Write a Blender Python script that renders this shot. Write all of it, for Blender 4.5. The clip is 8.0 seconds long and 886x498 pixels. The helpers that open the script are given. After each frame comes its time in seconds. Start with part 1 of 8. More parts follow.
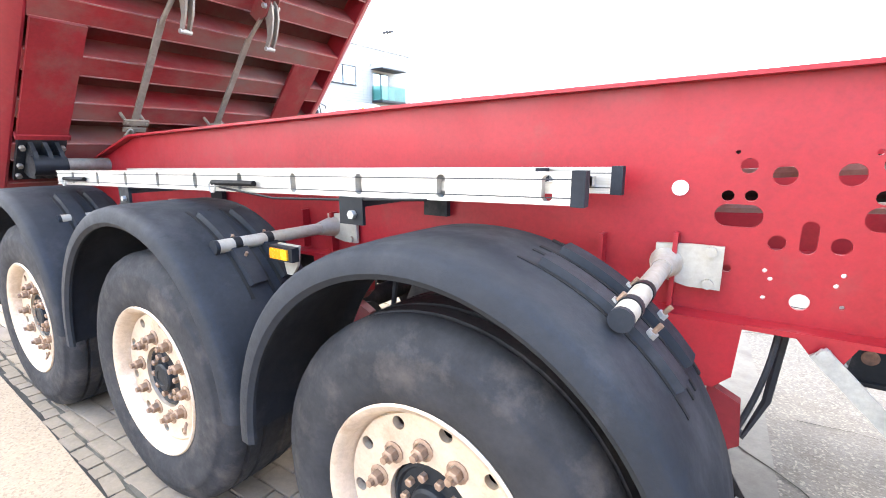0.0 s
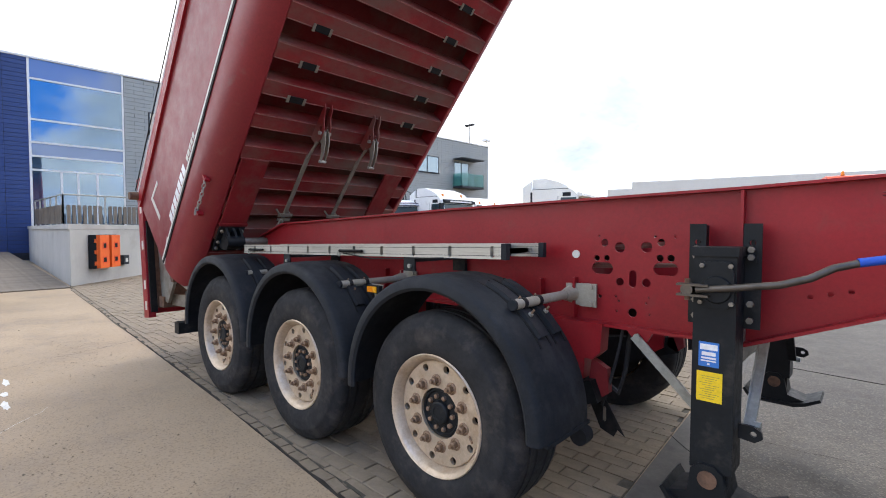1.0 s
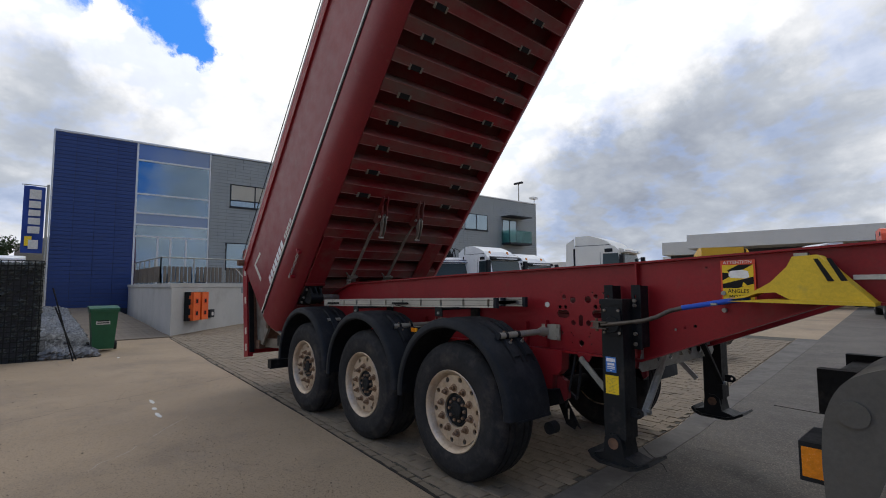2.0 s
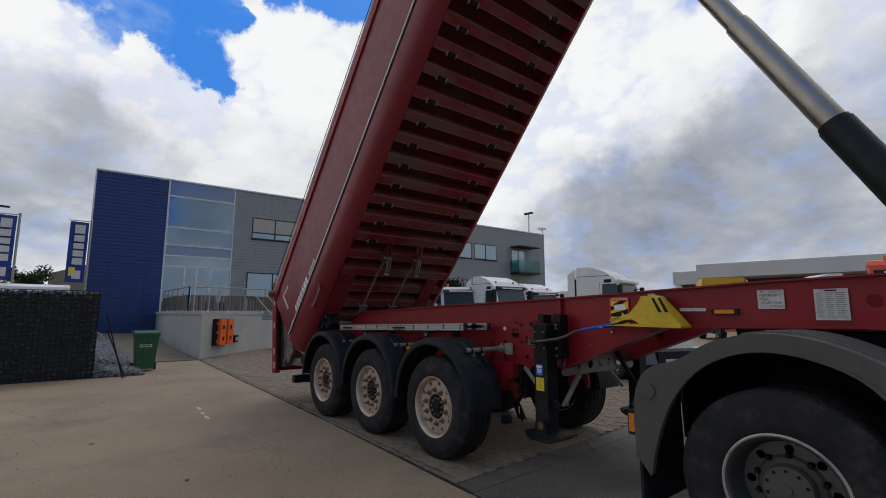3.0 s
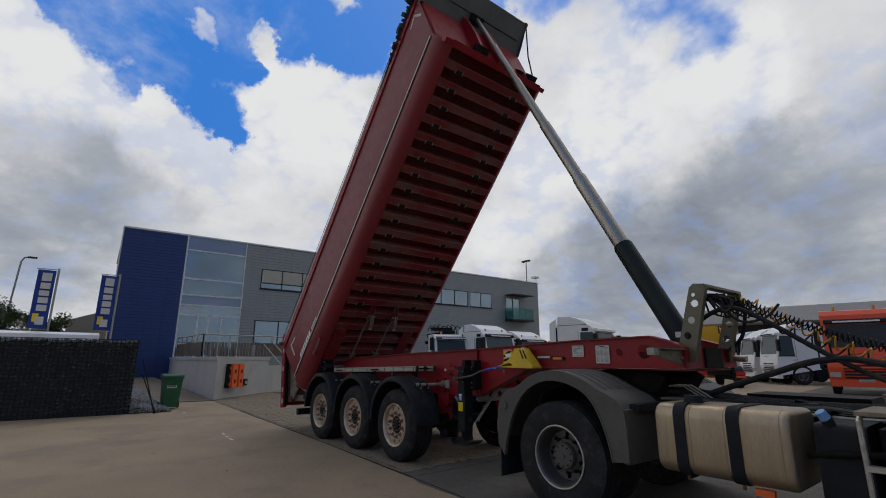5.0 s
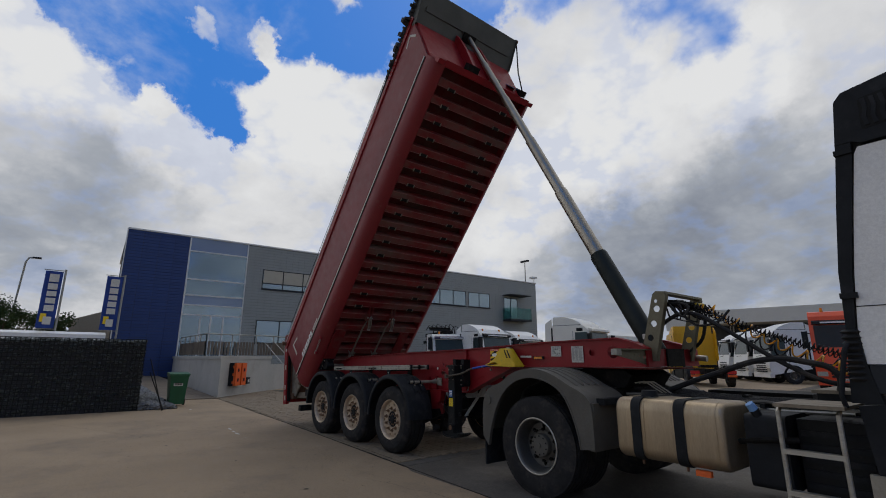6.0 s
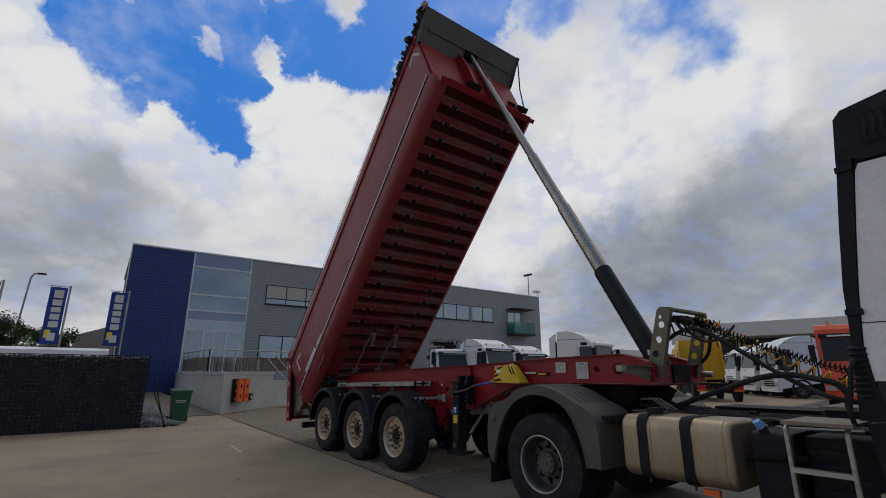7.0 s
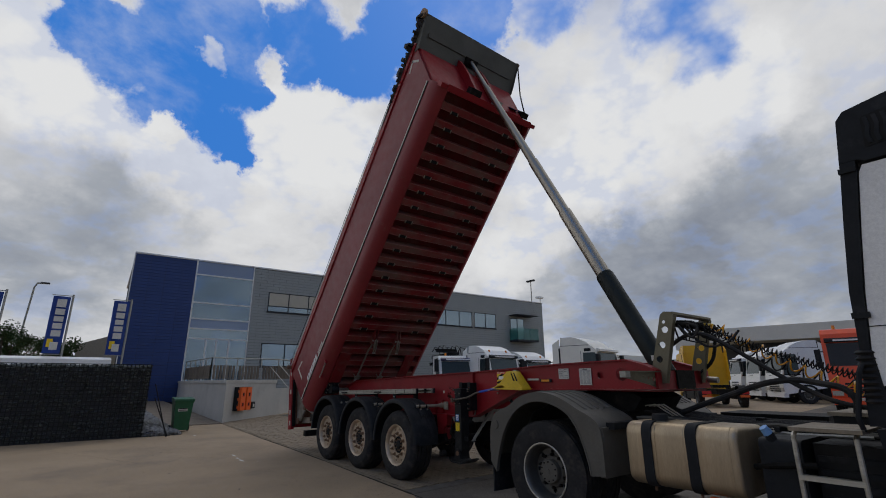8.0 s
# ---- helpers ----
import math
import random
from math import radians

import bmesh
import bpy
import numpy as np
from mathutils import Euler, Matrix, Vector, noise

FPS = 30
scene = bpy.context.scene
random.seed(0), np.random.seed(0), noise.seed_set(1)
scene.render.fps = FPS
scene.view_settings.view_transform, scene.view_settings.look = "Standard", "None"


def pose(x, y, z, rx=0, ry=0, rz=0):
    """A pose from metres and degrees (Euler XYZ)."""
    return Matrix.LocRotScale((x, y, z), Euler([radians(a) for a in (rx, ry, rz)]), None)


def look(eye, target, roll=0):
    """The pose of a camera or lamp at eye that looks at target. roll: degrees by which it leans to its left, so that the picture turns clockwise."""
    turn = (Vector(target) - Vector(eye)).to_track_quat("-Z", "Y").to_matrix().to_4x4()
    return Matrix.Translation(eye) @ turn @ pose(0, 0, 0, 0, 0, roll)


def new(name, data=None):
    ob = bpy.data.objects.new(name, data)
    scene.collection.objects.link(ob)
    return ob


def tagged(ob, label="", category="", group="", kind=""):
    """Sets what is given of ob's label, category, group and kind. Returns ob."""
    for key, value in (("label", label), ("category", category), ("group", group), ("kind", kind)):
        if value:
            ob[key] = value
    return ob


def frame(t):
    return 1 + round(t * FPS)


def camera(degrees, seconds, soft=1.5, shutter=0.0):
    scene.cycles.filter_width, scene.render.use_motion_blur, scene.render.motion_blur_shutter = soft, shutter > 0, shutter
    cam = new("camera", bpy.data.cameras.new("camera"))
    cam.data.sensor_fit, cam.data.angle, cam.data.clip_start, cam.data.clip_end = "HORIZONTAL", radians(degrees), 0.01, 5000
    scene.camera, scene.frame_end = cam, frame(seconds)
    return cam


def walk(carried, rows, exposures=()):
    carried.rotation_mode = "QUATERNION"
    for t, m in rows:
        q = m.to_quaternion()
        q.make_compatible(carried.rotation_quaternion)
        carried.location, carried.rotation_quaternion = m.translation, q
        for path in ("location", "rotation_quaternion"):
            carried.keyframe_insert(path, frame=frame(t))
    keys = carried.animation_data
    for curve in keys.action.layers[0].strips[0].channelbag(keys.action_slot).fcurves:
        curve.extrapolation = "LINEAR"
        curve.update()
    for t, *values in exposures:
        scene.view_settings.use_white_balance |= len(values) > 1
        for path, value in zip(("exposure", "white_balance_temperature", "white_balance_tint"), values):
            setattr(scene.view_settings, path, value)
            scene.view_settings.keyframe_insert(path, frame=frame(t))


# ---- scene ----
cam = camera(86.8, 8.0, 1.0)
PATH = [
    (0, (0.593, -2.025, 1.425), (-0.472, -0.385, 1.009), 0.07),
    (0.5, (1.056, -2.480, 1.447), (-0.171, -0.919, 1.207), 0.47),
    (1, (1.599, -2.881, 1.446), (0.244, -1.413, 1.366), 0.15),
    (1.5, (2.149, -3.277, 1.477), (0.687, -1.914, 1.534), 0.06),
    (3, (3.977, -4.328, 1.478), (2.442, -3.076, 1.752), 0.03),
    (3.5, (4.609, -4.577, 1.503), (3.071, -3.347, 1.852), 0.00),
    (4, (5.208, -4.787, 1.491), (3.675, -3.572, 1.909), 0.12),
    (4.5, (5.796, -5.056, 1.473), (4.275, -3.841, 1.935), 0.13),
    (6, (6.806, -5.562, 1.473), (5.284, -4.347, 1.931), 0.21),
    (6.5, (6.826, -5.564, 1.490), (5.304, -4.359, 1.972), 0.24),
    (7, (6.823, -5.587, 1.497), (5.305, -4.391, 2.012), 0.03),
    (7.5, (6.806, -5.555, 1.503), (5.288, -4.369, 2.036), -0.19),
    (8, (6.808, -5.549, 1.497), (5.290, -4.366, 2.039), -0.30),
]
EXPOSURES = [(0.0, 4.08), (0.5, 2.97), (1.0, 2.0), (1.5, 1.12), (3.0, 0.26), (3.5, 0.17), (4.5, 0.02), (8.0, -0.04)]
walk(cam, [(t, look(eye, target, roll)) for t, eye, target, roll in PATH], EXPOSURES)


# ---- sky and sun ----
def node(tree, kind, **values):
    n = tree.nodes.new(kind)
    for key, value in values.items():
        n.inputs[key.replace("_", " ")].default_value = value
    return n


def build_sky():
    world = bpy.data.worlds.new("cloudy_sky")
    scene.world = world
    world.use_nodes = True
    t = world.node_tree
    t.nodes.clear()
    out = t.nodes.new("ShaderNodeOutputWorld")
    back = t.nodes.new("ShaderNodeBackground")
    back.inputs["Strength"].default_value = 1.0
    t.links.new(back.outputs[0], out.inputs[0])
    tex = t.nodes.new("ShaderNodeTexCoord")
    d = tex.outputs["Generated"]

    def calc(op, a, b=None, c=None, clamp=False):
        n = t.nodes.new("ShaderNodeMath")
        n.operation, n.use_clamp = op, clamp
        for i, v in enumerate((a, b, c)):
            if v is None:
                continue
            if isinstance(v, (int, float)):
                n.inputs[i].default_value = v
            else:
                t.links.new(v, n.inputs[i])
        return n.outputs[0]

    def dotted(v):
        n = t.nodes.new("ShaderNodeVectorMath")
        n.operation = "DOT_PRODUCT"
        t.links.new(ragged, n.inputs[0])
        n.inputs[1].default_value = Vector(v).normalized()
        return n.outputs["Value"]

    def ranged(v, a, b, lo=0.0, hi=1.0, smooth=True):
        n = t.nodes.new("ShaderNodeMapRange")
        n.interpolation_type = "SMOOTHSTEP" if smooth else "LINEAR"
        t.links.new(v, n.inputs["Value"])
        for key, x in (("From Min", a), ("From Max", b), ("To Min", lo), ("To Max", hi)):
            n.inputs[key].default_value = x
        return n.outputs["Result"]

    def fbm(scale, detail, rough, w):
        n = t.nodes.new("ShaderNodeTexNoise")
        n.noise_dimensions = "4D"
        for key, x in (("Scale", scale), ("Detail", detail), ("Roughness", rough), ("W", w), ("Distortion", 0.25)):
            n.inputs[key].default_value = x
        t.links.new(flat, n.inputs["Vector"])
        return n.outputs["Fac"]

    # directions frayed at three sizes, so that the edges of the clouds are ragged
    ragged = d
    for size, detail, push in ((6.0, 2.0, 0.06), (15.0, 9.0, 0.095), (55.0, 5.0, 0.02)):
        n = t.nodes.new("ShaderNodeTexNoise")
        for key, x in (("Scale", size), ("Detail", detail), ("Roughness", 0.62)):
            n.inputs[key].default_value = x
        t.links.new(d, n.inputs["Vector"])
        off_centre = t.nodes.new("ShaderNodeVectorMath")
        off_centre.operation = "SUBTRACT"
        t.links.new(n.outputs["Color"], off_centre.inputs[0])
        off_centre.inputs[1].default_value = (0.5, 0.5, 0.5)
        shove = t.nodes.new("ShaderNodeVectorMath")
        shove.operation = "MULTIPLY_ADD"
        t.links.new(off_centre.outputs[0], shove.inputs[0])
        shove.inputs[1].default_value = (push, push, push)
        t.links.new(ragged, shove.inputs[2])
        ragged = shove.outputs[0]
    unit = t.nodes.new("ShaderNodeVectorMath")
    unit.operation = "NORMALIZE"
    t.links.new(ragged, unit.inputs[0])
    ragged = unit.outputs[0]
    # clouds lie on a layer overhead: directions are pressed together towards the horizon
    sep = t.nodes.new("ShaderNodeSeparateXYZ")
    t.links.new(d, sep.inputs[0])
    up = calc("MAXIMUM", sep.outputs["Z"], 0.0)
    press = calc("DIVIDE", 1.0, calc("ADD", up, 0.45))
    flat_n = t.nodes.new("ShaderNodeVectorMath")
    flat_n.operation = "SCALE"
    t.links.new(d, flat_n.inputs[0])
    t.links.new(press, flat_n.inputs["Scale"])
    flat = flat_n.outputs[0]
    big = fbm(2.3, 9.0, 0.55, 3.1)
    small = fbm(6.5, 9.0, 0.62, 7.7)
    puff_n = t.nodes.new("ShaderNodeTexVoronoi")
    puff_n.feature = "SMOOTH_F1"
    for key, x in (("Scale", 9.0), ("Detail", 3.0), ("Roughness", 0.55), ("Smoothness", 0.35)):
        puff_n.inputs[key].default_value = x
    t.links.new(flat, puff_n.inputs["Vector"])
    puff = calc("SUBTRACT", 1.0, puff_n.outputs["Distance"])
    # gaps in the cloud layer: direction and width
    gap = None
    for v, r in GAPS:
        b = ranged(dotted(v), math.cos(r * 1.75), math.cos(r * 0.2))
        gap = b if gap is None else calc("MAXIMUM", gap, b)
    for v, r in THIN:
        gap = calc("MAXIMUM", gap, calc("MULTIPLY", ranged(dotted(v), math.cos(r * 1.75), math.cos(r * 0.2)), 0.42))
    for v, r in LOBES:
        gap = calc("SUBTRACT", gap, calc("MULTIPLY", ranged(dotted(v), math.cos(r * 1.5), math.cos(r * 0.4)), 0.55))
    rough = calc("ADD", calc("MULTIPLY", calc("SUBTRACT", small, 0.5), 0.9), calc("MULTIPLY", calc("SUBTRACT", puff, 0.6), 0.55))
    rough = calc("ADD", rough, calc("MULTIPLY", calc("SUBTRACT", big, 0.5), 0.7))
    thick = calc("SUBTRACT", calc("ADD", calc("MULTIPLY", calc("MAXIMUM", rough, -0.54), 1.65), 1.34), calc("MULTIPLY", gap, 1.95))
    cover = ranged(thick, -0.55, 0.85)
    # thin wisps drift across the gaps
    wisp = calc("MULTIPLY", ranged(fbm(3.4, 9.0, 0.6, 21.0), 0.50, 0.74), 0.50)
    cover = calc("MAXIMUM", cover, wisp)
    # tops that catch the light, grey bases, puffs that shade one another
    lift = t.nodes.new("ShaderNodeVectorMath")
    lift.operation = "ADD"
    t.links.new(flat, lift.inputs[0])
    lift.inputs[1].default_value = (0.05, 0.02, 0.11)
    shifted = t.nodes.new("ShaderNodeTexNoise")
    shifted.noise_dimensions = "4D"
    for key, x in (("Scale", 2.3), ("Detail", 9.0), ("Roughness", 0.55), ("W", 3.1), ("Distortion", 0.25)):
        shifted.inputs[key].default_value = x
    t.links.new(lift.outputs[0], shifted.inputs["Vector"])
    relief = calc("SUBTRACT", big, shifted.outputs["Fac"])
    tone = calc("ADD", 0.80, calc("MULTIPLY", relief, 0.85))
    tone = calc("ADD", tone, calc("MULTIPLY", calc("SUBTRACT", small, 0.5), 0.24))
    tone = calc("ADD", tone, calc("MULTIPLY", calc("SUBTRACT", puff, 0.6), 0.10))
    tone = calc("ADD", tone, ranged(thick, 0.05, 0.9, 0.22, 0.0))
    for v, r, k in TONES:
        tone = calc("ADD", tone, calc("MULTIPLY", ranged(dotted(v), math.cos(r * 1.7), 1.0), k))
    ramp = t.nodes.new("ShaderNodeValToRGB")
    t.links.new(tone, ramp.inputs[0])
    e = ramp.color_ramp.elements
    e[0].position, e[0].color = 0.0, (0.10, 0.115, 0.15, 1)
    e[1].position, e[1].color = 1.0, (0.77, 0.775, 0.78, 1)
    for at, c in ((0.28, (0.182, 0.206, 0.262, 1)), (0.55, (0.355, 0.382, 0.428, 1)), (0.80, (0.66, 0.665, 0.68, 1))):
        e.new(at).color = c
    sky = t.nodes.new("ShaderNodeTexSky")
    sky.sky_type, sky.sun_disc = "NISHITA", False
    sky.sun_elevation, sky.sun_rotation = radians(SUN_UP), radians(SUN_TURN)
    blue = t.nodes.new("ShaderNodeMix")
    blue.data_type, blue.blend_type = "RGBA", "MIX"
    blue.inputs["Factor"].default_value = 0.92
    dim = t.nodes.new("ShaderNodeVectorMath")
    dim.operation = "SCALE"
    t.links.new(sky.outputs[0], dim.inputs[0])
    dim.inputs["Scale"].default_value = 0.1
    t.links.new(dim.outputs[0], blue.inputs["A"])
    blue.inputs["B"].default_value = (0.020, 0.185, 0.64, 1)
    mix = t.nodes.new("ShaderNodeMix")
    mix.data_type = "RGBA"
    t.links.new(cover, mix.inputs["Factor"])
    t.links.new(blue.outputs["Result"], mix.inputs["A"])
    t.links.new(ramp.outputs[0], mix.inputs["B"])
    t.links.new(mix.outputs["Result"], back.inputs["Color"])


SUN_UP, SUN_TURN = 49.7, -45.0
# the low gaps towards +x are unseen, added for the office glass to reflect
GAPS = (((-0.829, -0.058, 0.557), 0.036), ((-0.841, 0.003, 0.541), 0.051), ((-0.845, 0.073, 0.531), 0.07), ((-0.819, 0.129, 0.559), 0.072), ((-0.866, 0.11, 0.488), 0.041), ((-0.873, 0.158, 0.462), 0.041), ((-0.888, 0.197, 0.416), 0.022), ((-0.824, 0.198, 0.531), 0.027), ((-0.743, 0.253, 0.62), 0.06), ((-0.736, 0.32, 0.597), 0.039), ((-0.708, 0.379, 0.595), 0.048), ((-0.653, 0.395, 0.646), 0.048), ((-0.579, 0.449, 0.681), 0.09), ((-0.523, 0.521, 0.675), 0.048), ((-0.81, 0.069, 0.583), 0.07), ((-0.786, 0.155, 0.599), 0.054), ((0.95, -0.05, 0.27), 0.10), ((0.90, 0.28, 0.30), 0.10), ((0.93, -0.35, 0.22), 0.08), ((0.3, -0.6, 0.75), 0.22))
THIN = (((-0.269, 0.784, 0.559), 0.048), ((-0.452, 0.591, 0.668), 0.048), ((-0.271, 0.742, 0.614), 0.072))
LOBES = (((-0.787, 0.213, 0.579), 0.027), ((-0.814, 0.117, 0.568), 0.024), ((-0.797, 0.235, 0.557), 0.024), ((-0.769, 0.327, 0.549), 0.027), ((-0.894, 0.074, 0.442), 0.024))
# the last two tones darken unseen sky behind the camera to dim the scene
TONES = (((-0.825, 0.321, 0.466), 0.109, 0.3), ((-0.852, 0.229, 0.471), 0.072, 0.3), ((-0.878, -0.024, 0.479), 0.084, 0.28), ((-0.863, -0.12, 0.49), 0.084, 0.3), ((-0.907, 0.109, 0.408), 0.072, 0.25), ((-0.906, -0.107, 0.409), 0.072, 0.0), ((-0.949, -0.069, 0.308), 0.109, -0.06), ((-0.952, 0.058, 0.299), 0.097, -0.1), ((-0.922, 0.211, 0.325), 0.06, 0.12), ((-0.983, -0.068, 0.173), 0.097, -0.16), ((-0.416, 0.805, 0.424), 0.109, 0.3), ((-0.554, 0.75, 0.361), 0.072, 0.25), ((-0.669, 0.697, 0.257), 0.06, 0.2), ((-0.129, 0.857, 0.499), 0.109, 0.2), ((-0.245, 0.835, 0.493), 0.072, 0.28), ((-0.198, 0.92, 0.339), 0.21, -0.12), ((-0.356, 0.899, 0.255), 0.2, -0.06), ((-0.339, 0.931, 0.139), 0.19, -0.17), ((-0.553, 0.816, 0.169), 0.15, -0.13), ((-0.268, 0.94, 0.21), 0.048, 0.12), ((-0.411, 0.726, 0.551), 0.072, 0.12), ((0.55, -0.65, 0.5), 0.75, -0.40), ((0.7, -0.2, 0.7), 0.5, -0.15))
build_sky()
sun = new("sun", bpy.data.lights.new("sun", "SUN"))
sun.data.energy, sun.data.angle, sun.data.color = 0.28, radians(20), (1.0, 0.95, 0.88)
# the sun stands behind the trailer, thinly veiled
sun.matrix_basis = look((-9, 9, 15), (0, 0, 0))


# ---- materials ----
def pbr(name, base, rough=0.5, metal=0.0, var=0.15, scale=3.0, bump=0.1, bscale=80.0, dirt=None, amount=0.0, dscale=1.5, each=0.0, coat=0.0, stretch=(1, 1, 1), grain=0.14, chips=None, spec=None):
    """Painted, bare or worn surface: base colour that drifts at one scale, dirt at another, fine relief."""
    m = bpy.data.materials.new(name)
    m.use_nodes = True
    t = m.node_tree
    p = t.nodes["Principled BSDF"]
    tex = t.nodes.new("ShaderNodeTexCoord")
    co = t.nodes.new("ShaderNodeMapping")
    co.inputs["Scale"].default_value = stretch
    t.links.new(tex.outputs["Object"], co.inputs["Vector"])

    def noise_at(size, detail=6.0, r=0.6):
        n = t.nodes.new("ShaderNodeTexNoise")
        for key, x in (("Scale", size), ("Detail", detail), ("Roughness", r)):
            n.inputs[key].default_value = x
        t.links.new(co.outputs[0], n.inputs["Vector"])
        return n.outputs["Fac"]

    def blend(fac, a, b):
        n = t.nodes.new("ShaderNodeMix")
        n.data_type = "RGBA"
        for v, key in ((fac, "Factor"), (a, "A"), (b, "B")):
            if isinstance(v, (tuple, list)):
                n.inputs[key].default_value = (*v, 1) if len(v) == 3 else v
            elif isinstance(v, float):
                n.inputs[key].default_value = v
            else:
                t.links.new(v, n.inputs[key])
        return n.outputs["Result"]

    def band(v, lo, hi, a=0.0, b=1.0):
        n = t.nodes.new("ShaderNodeMapRange")
        t.links.new(v, n.inputs["Value"])
        for key, x in (("From Min", lo), ("From Max", hi), ("To Min", a), ("To Max", b)):
            n.inputs[key].default_value = x
        return n.outputs["Result"]

    dark = tuple(c * (1 - var) for c in base)
    pale = tuple(min(1.0, c * (1 + var)) for c in base)
    colour = blend(band(noise_at(scale), 0.3, 0.7), dark, pale)
    if each:
        info = t.nodes.new("ShaderNodeObjectInfo")
        colour = blend(band(info.outputs["Random"], 0.0, 1.0, 0.0, each), colour, tuple(c * 0.35 for c in base))
    # fine speckle of dust and scratches
    speck = band(noise_at(55.0, 8.0, 0.75), 0.30, 0.70, 1 - grain, 1 + grain)
    fine = t.nodes.new("ShaderNodeVectorMath")
    fine.operation = "SCALE"
    t.links.new(colour, fine.inputs[0])
    t.links.new(speck, fine.inputs["Scale"])
    colour = fine.outputs[0]
    if chips:
        spots = t.nodes.new("ShaderNodeTexVoronoi")
        spots.inputs["Scale"].default_value = 105.0
        t.links.new(co.outputs[0], spots.inputs["Vector"])
        pick = t.nodes.new("ShaderNodeSeparateColor")
        t.links.new(spots.outputs["Color"], pick.inputs[0])
        colour = blend(band(pick.outputs[0], 0.74, 0.9, 0.0, 0.45), colour, chips)
        colour = blend(band(pick.outputs[1], 0.74, 0.9, 0.0, 0.4), colour, tuple(c * 0.4 for c in base))
    mask = None
    if dirt:
        mask = band(noise_at(dscale, 9.0, 0.68), 0.62 - 0.35 * amount, 0.72 - 0.10 * amount, 0.0, min(1.0, 0.35 + amount))
        colour = blend(mask, colour, dirt)
    t.links.new(colour, p.inputs["Base Color"])
    t.links.new(band(noise_at(scale * 4 + 2), 0.3, 0.7, max(0.03, rough - 0.08), min(1.0, rough + 0.12)), p.inputs["Roughness"])
    p.inputs["Metallic"].default_value = metal
    p.inputs["Specular IOR Level"].default_value = spec if spec is not None else 0.18 if max(base) < 0.06 else 0.5
    p.inputs["Coat Weight"].default_value = coat
    if bump:
        b = t.nodes.new("ShaderNodeBump")
        b.inputs["Strength"].default_value = bump
        b.inputs["Distance"].default_value = 0.004
        t.links.new(noise_at(bscale, 4.0), b.inputs["Height"])
        t.links.new(b.outputs[0], p.inputs["Normal"])
    return m


def glass(name, tint=(0.75, 0.85, 0.9), rough=0.02, back=(0.02, 0.03, 0.04), share=0.6, ior=1.9):
    """Window pane: a glossy sheet, partly dark behind, partly clear."""
    m = bpy.data.materials.new(name)
    m.use_nodes = True
    t = m.node_tree
    p = t.nodes["Principled BSDF"]
    p.inputs["Base Color"].default_value = (*back, 1)
    p.inputs["Roughness"].default_value = rough
    p.inputs["IOR"].default_value = ior
    p.inputs["Specular Tint"].default_value = (0.70, 0.88, 1.0, 1)
    clear = t.nodes.new("ShaderNodeBsdfTransparent")
    clear.inputs[0].default_value = (*tint, 1)
    mix = t.nodes.new("ShaderNodeMixShader")
    mix.inputs[0].default_value = share
    t.links.new(clear.outputs[0], mix.inputs[1])
    t.links.new(p.outputs[0], mix.inputs[2])
    t.links.new(mix.outputs[0], t.nodes["Material Output"].inputs[0])
    return m


RED = pbr("red_paint", (0.262, 0.0095, 0.0145), 0.42, var=0.18, scale=1.2, bump=0.05, bscale=30, dirt=(0.17, 0.045, 0.036), amount=0.14, dscale=3.0, coat=0.05, spec=0.32)
RED_DUSTY = pbr("dusty_red_paint", (0.17, 0.012, 0.014), 0.6, var=0.25, scale=1.6, bump=0.12, bscale=50, dirt=(0.13, 0.075, 0.058), amount=0.42, dscale=2.2, spec=0.3)
RED_SIDE = pbr("red_side_paint", (0.205, 0.013, 0.0185), 0.42, var=0.14, scale=0.9, bump=0.05, bscale=25, dirt=(0.19, 0.065, 0.056), amount=0.12, dscale=5.0, coat=0.08, spec=0.4)
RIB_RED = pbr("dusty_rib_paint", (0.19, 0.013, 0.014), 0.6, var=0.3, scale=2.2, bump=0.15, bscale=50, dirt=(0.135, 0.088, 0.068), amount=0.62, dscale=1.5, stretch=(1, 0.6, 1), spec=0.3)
# body red darkened for the shade between the ribs, with real dust over it
FLOOR_SHADE_RED = pbr("grimy_shaded_floor_paint", (0.115, 0.007, 0.009), 0.7, var=0.3, scale=1.5, bump=0.15, bscale=50, dirt=(0.082, 0.054, 0.043), amount=0.55, dscale=1.3, spec=0.25)
EDGE_RED = pbr("edge_highlight_paint", (0.24, 0.075, 0.065), 0.55, var=0.4, scale=7, bump=0.1, bscale=60, dirt=(0.20, 0.17, 0.145), amount=0.45, dscale=5)
DUSTY_STEEL = pbr("dusty_bare_steel", (0.23, 0.20, 0.16), 0.6, 0.4, var=0.2, scale=10, bump=0.1, bscale=60, dirt=(0.12, 0.09, 0.07), amount=0.2, dscale=9)
WORN_STEEL = pbr("worn_crank_steel", (0.11, 0.095, 0.08), 0.4, 0.7, var=0.3, scale=12, bump=0.1, bscale=60, dirt=(0.16, 0.10, 0.06), amount=0.2, dscale=12)
TAIL_STEEL = pbr("scoured_tail_steel", (0.26, 0.25, 0.22), 0.5, 0.5, var=0.25, scale=4, bump=0.15, bscale=50, dirt=(0.13, 0.075, 0.045), amount=0.45, dscale=3.5)
RUST = pbr("rusty_steel", (0.16, 0.09, 0.055), 0.8, 0.2, var=0.4, scale=14, bump=0.4, bscale=120, dirt=(0.05, 0.035, 0.03), amount=0.3, dscale=9)
NUT = pbr("rusty_nut", (0.26, 0.17, 0.11), 0.6, 0.5, var=0.35, scale=30, bump=0.3, bscale=200)
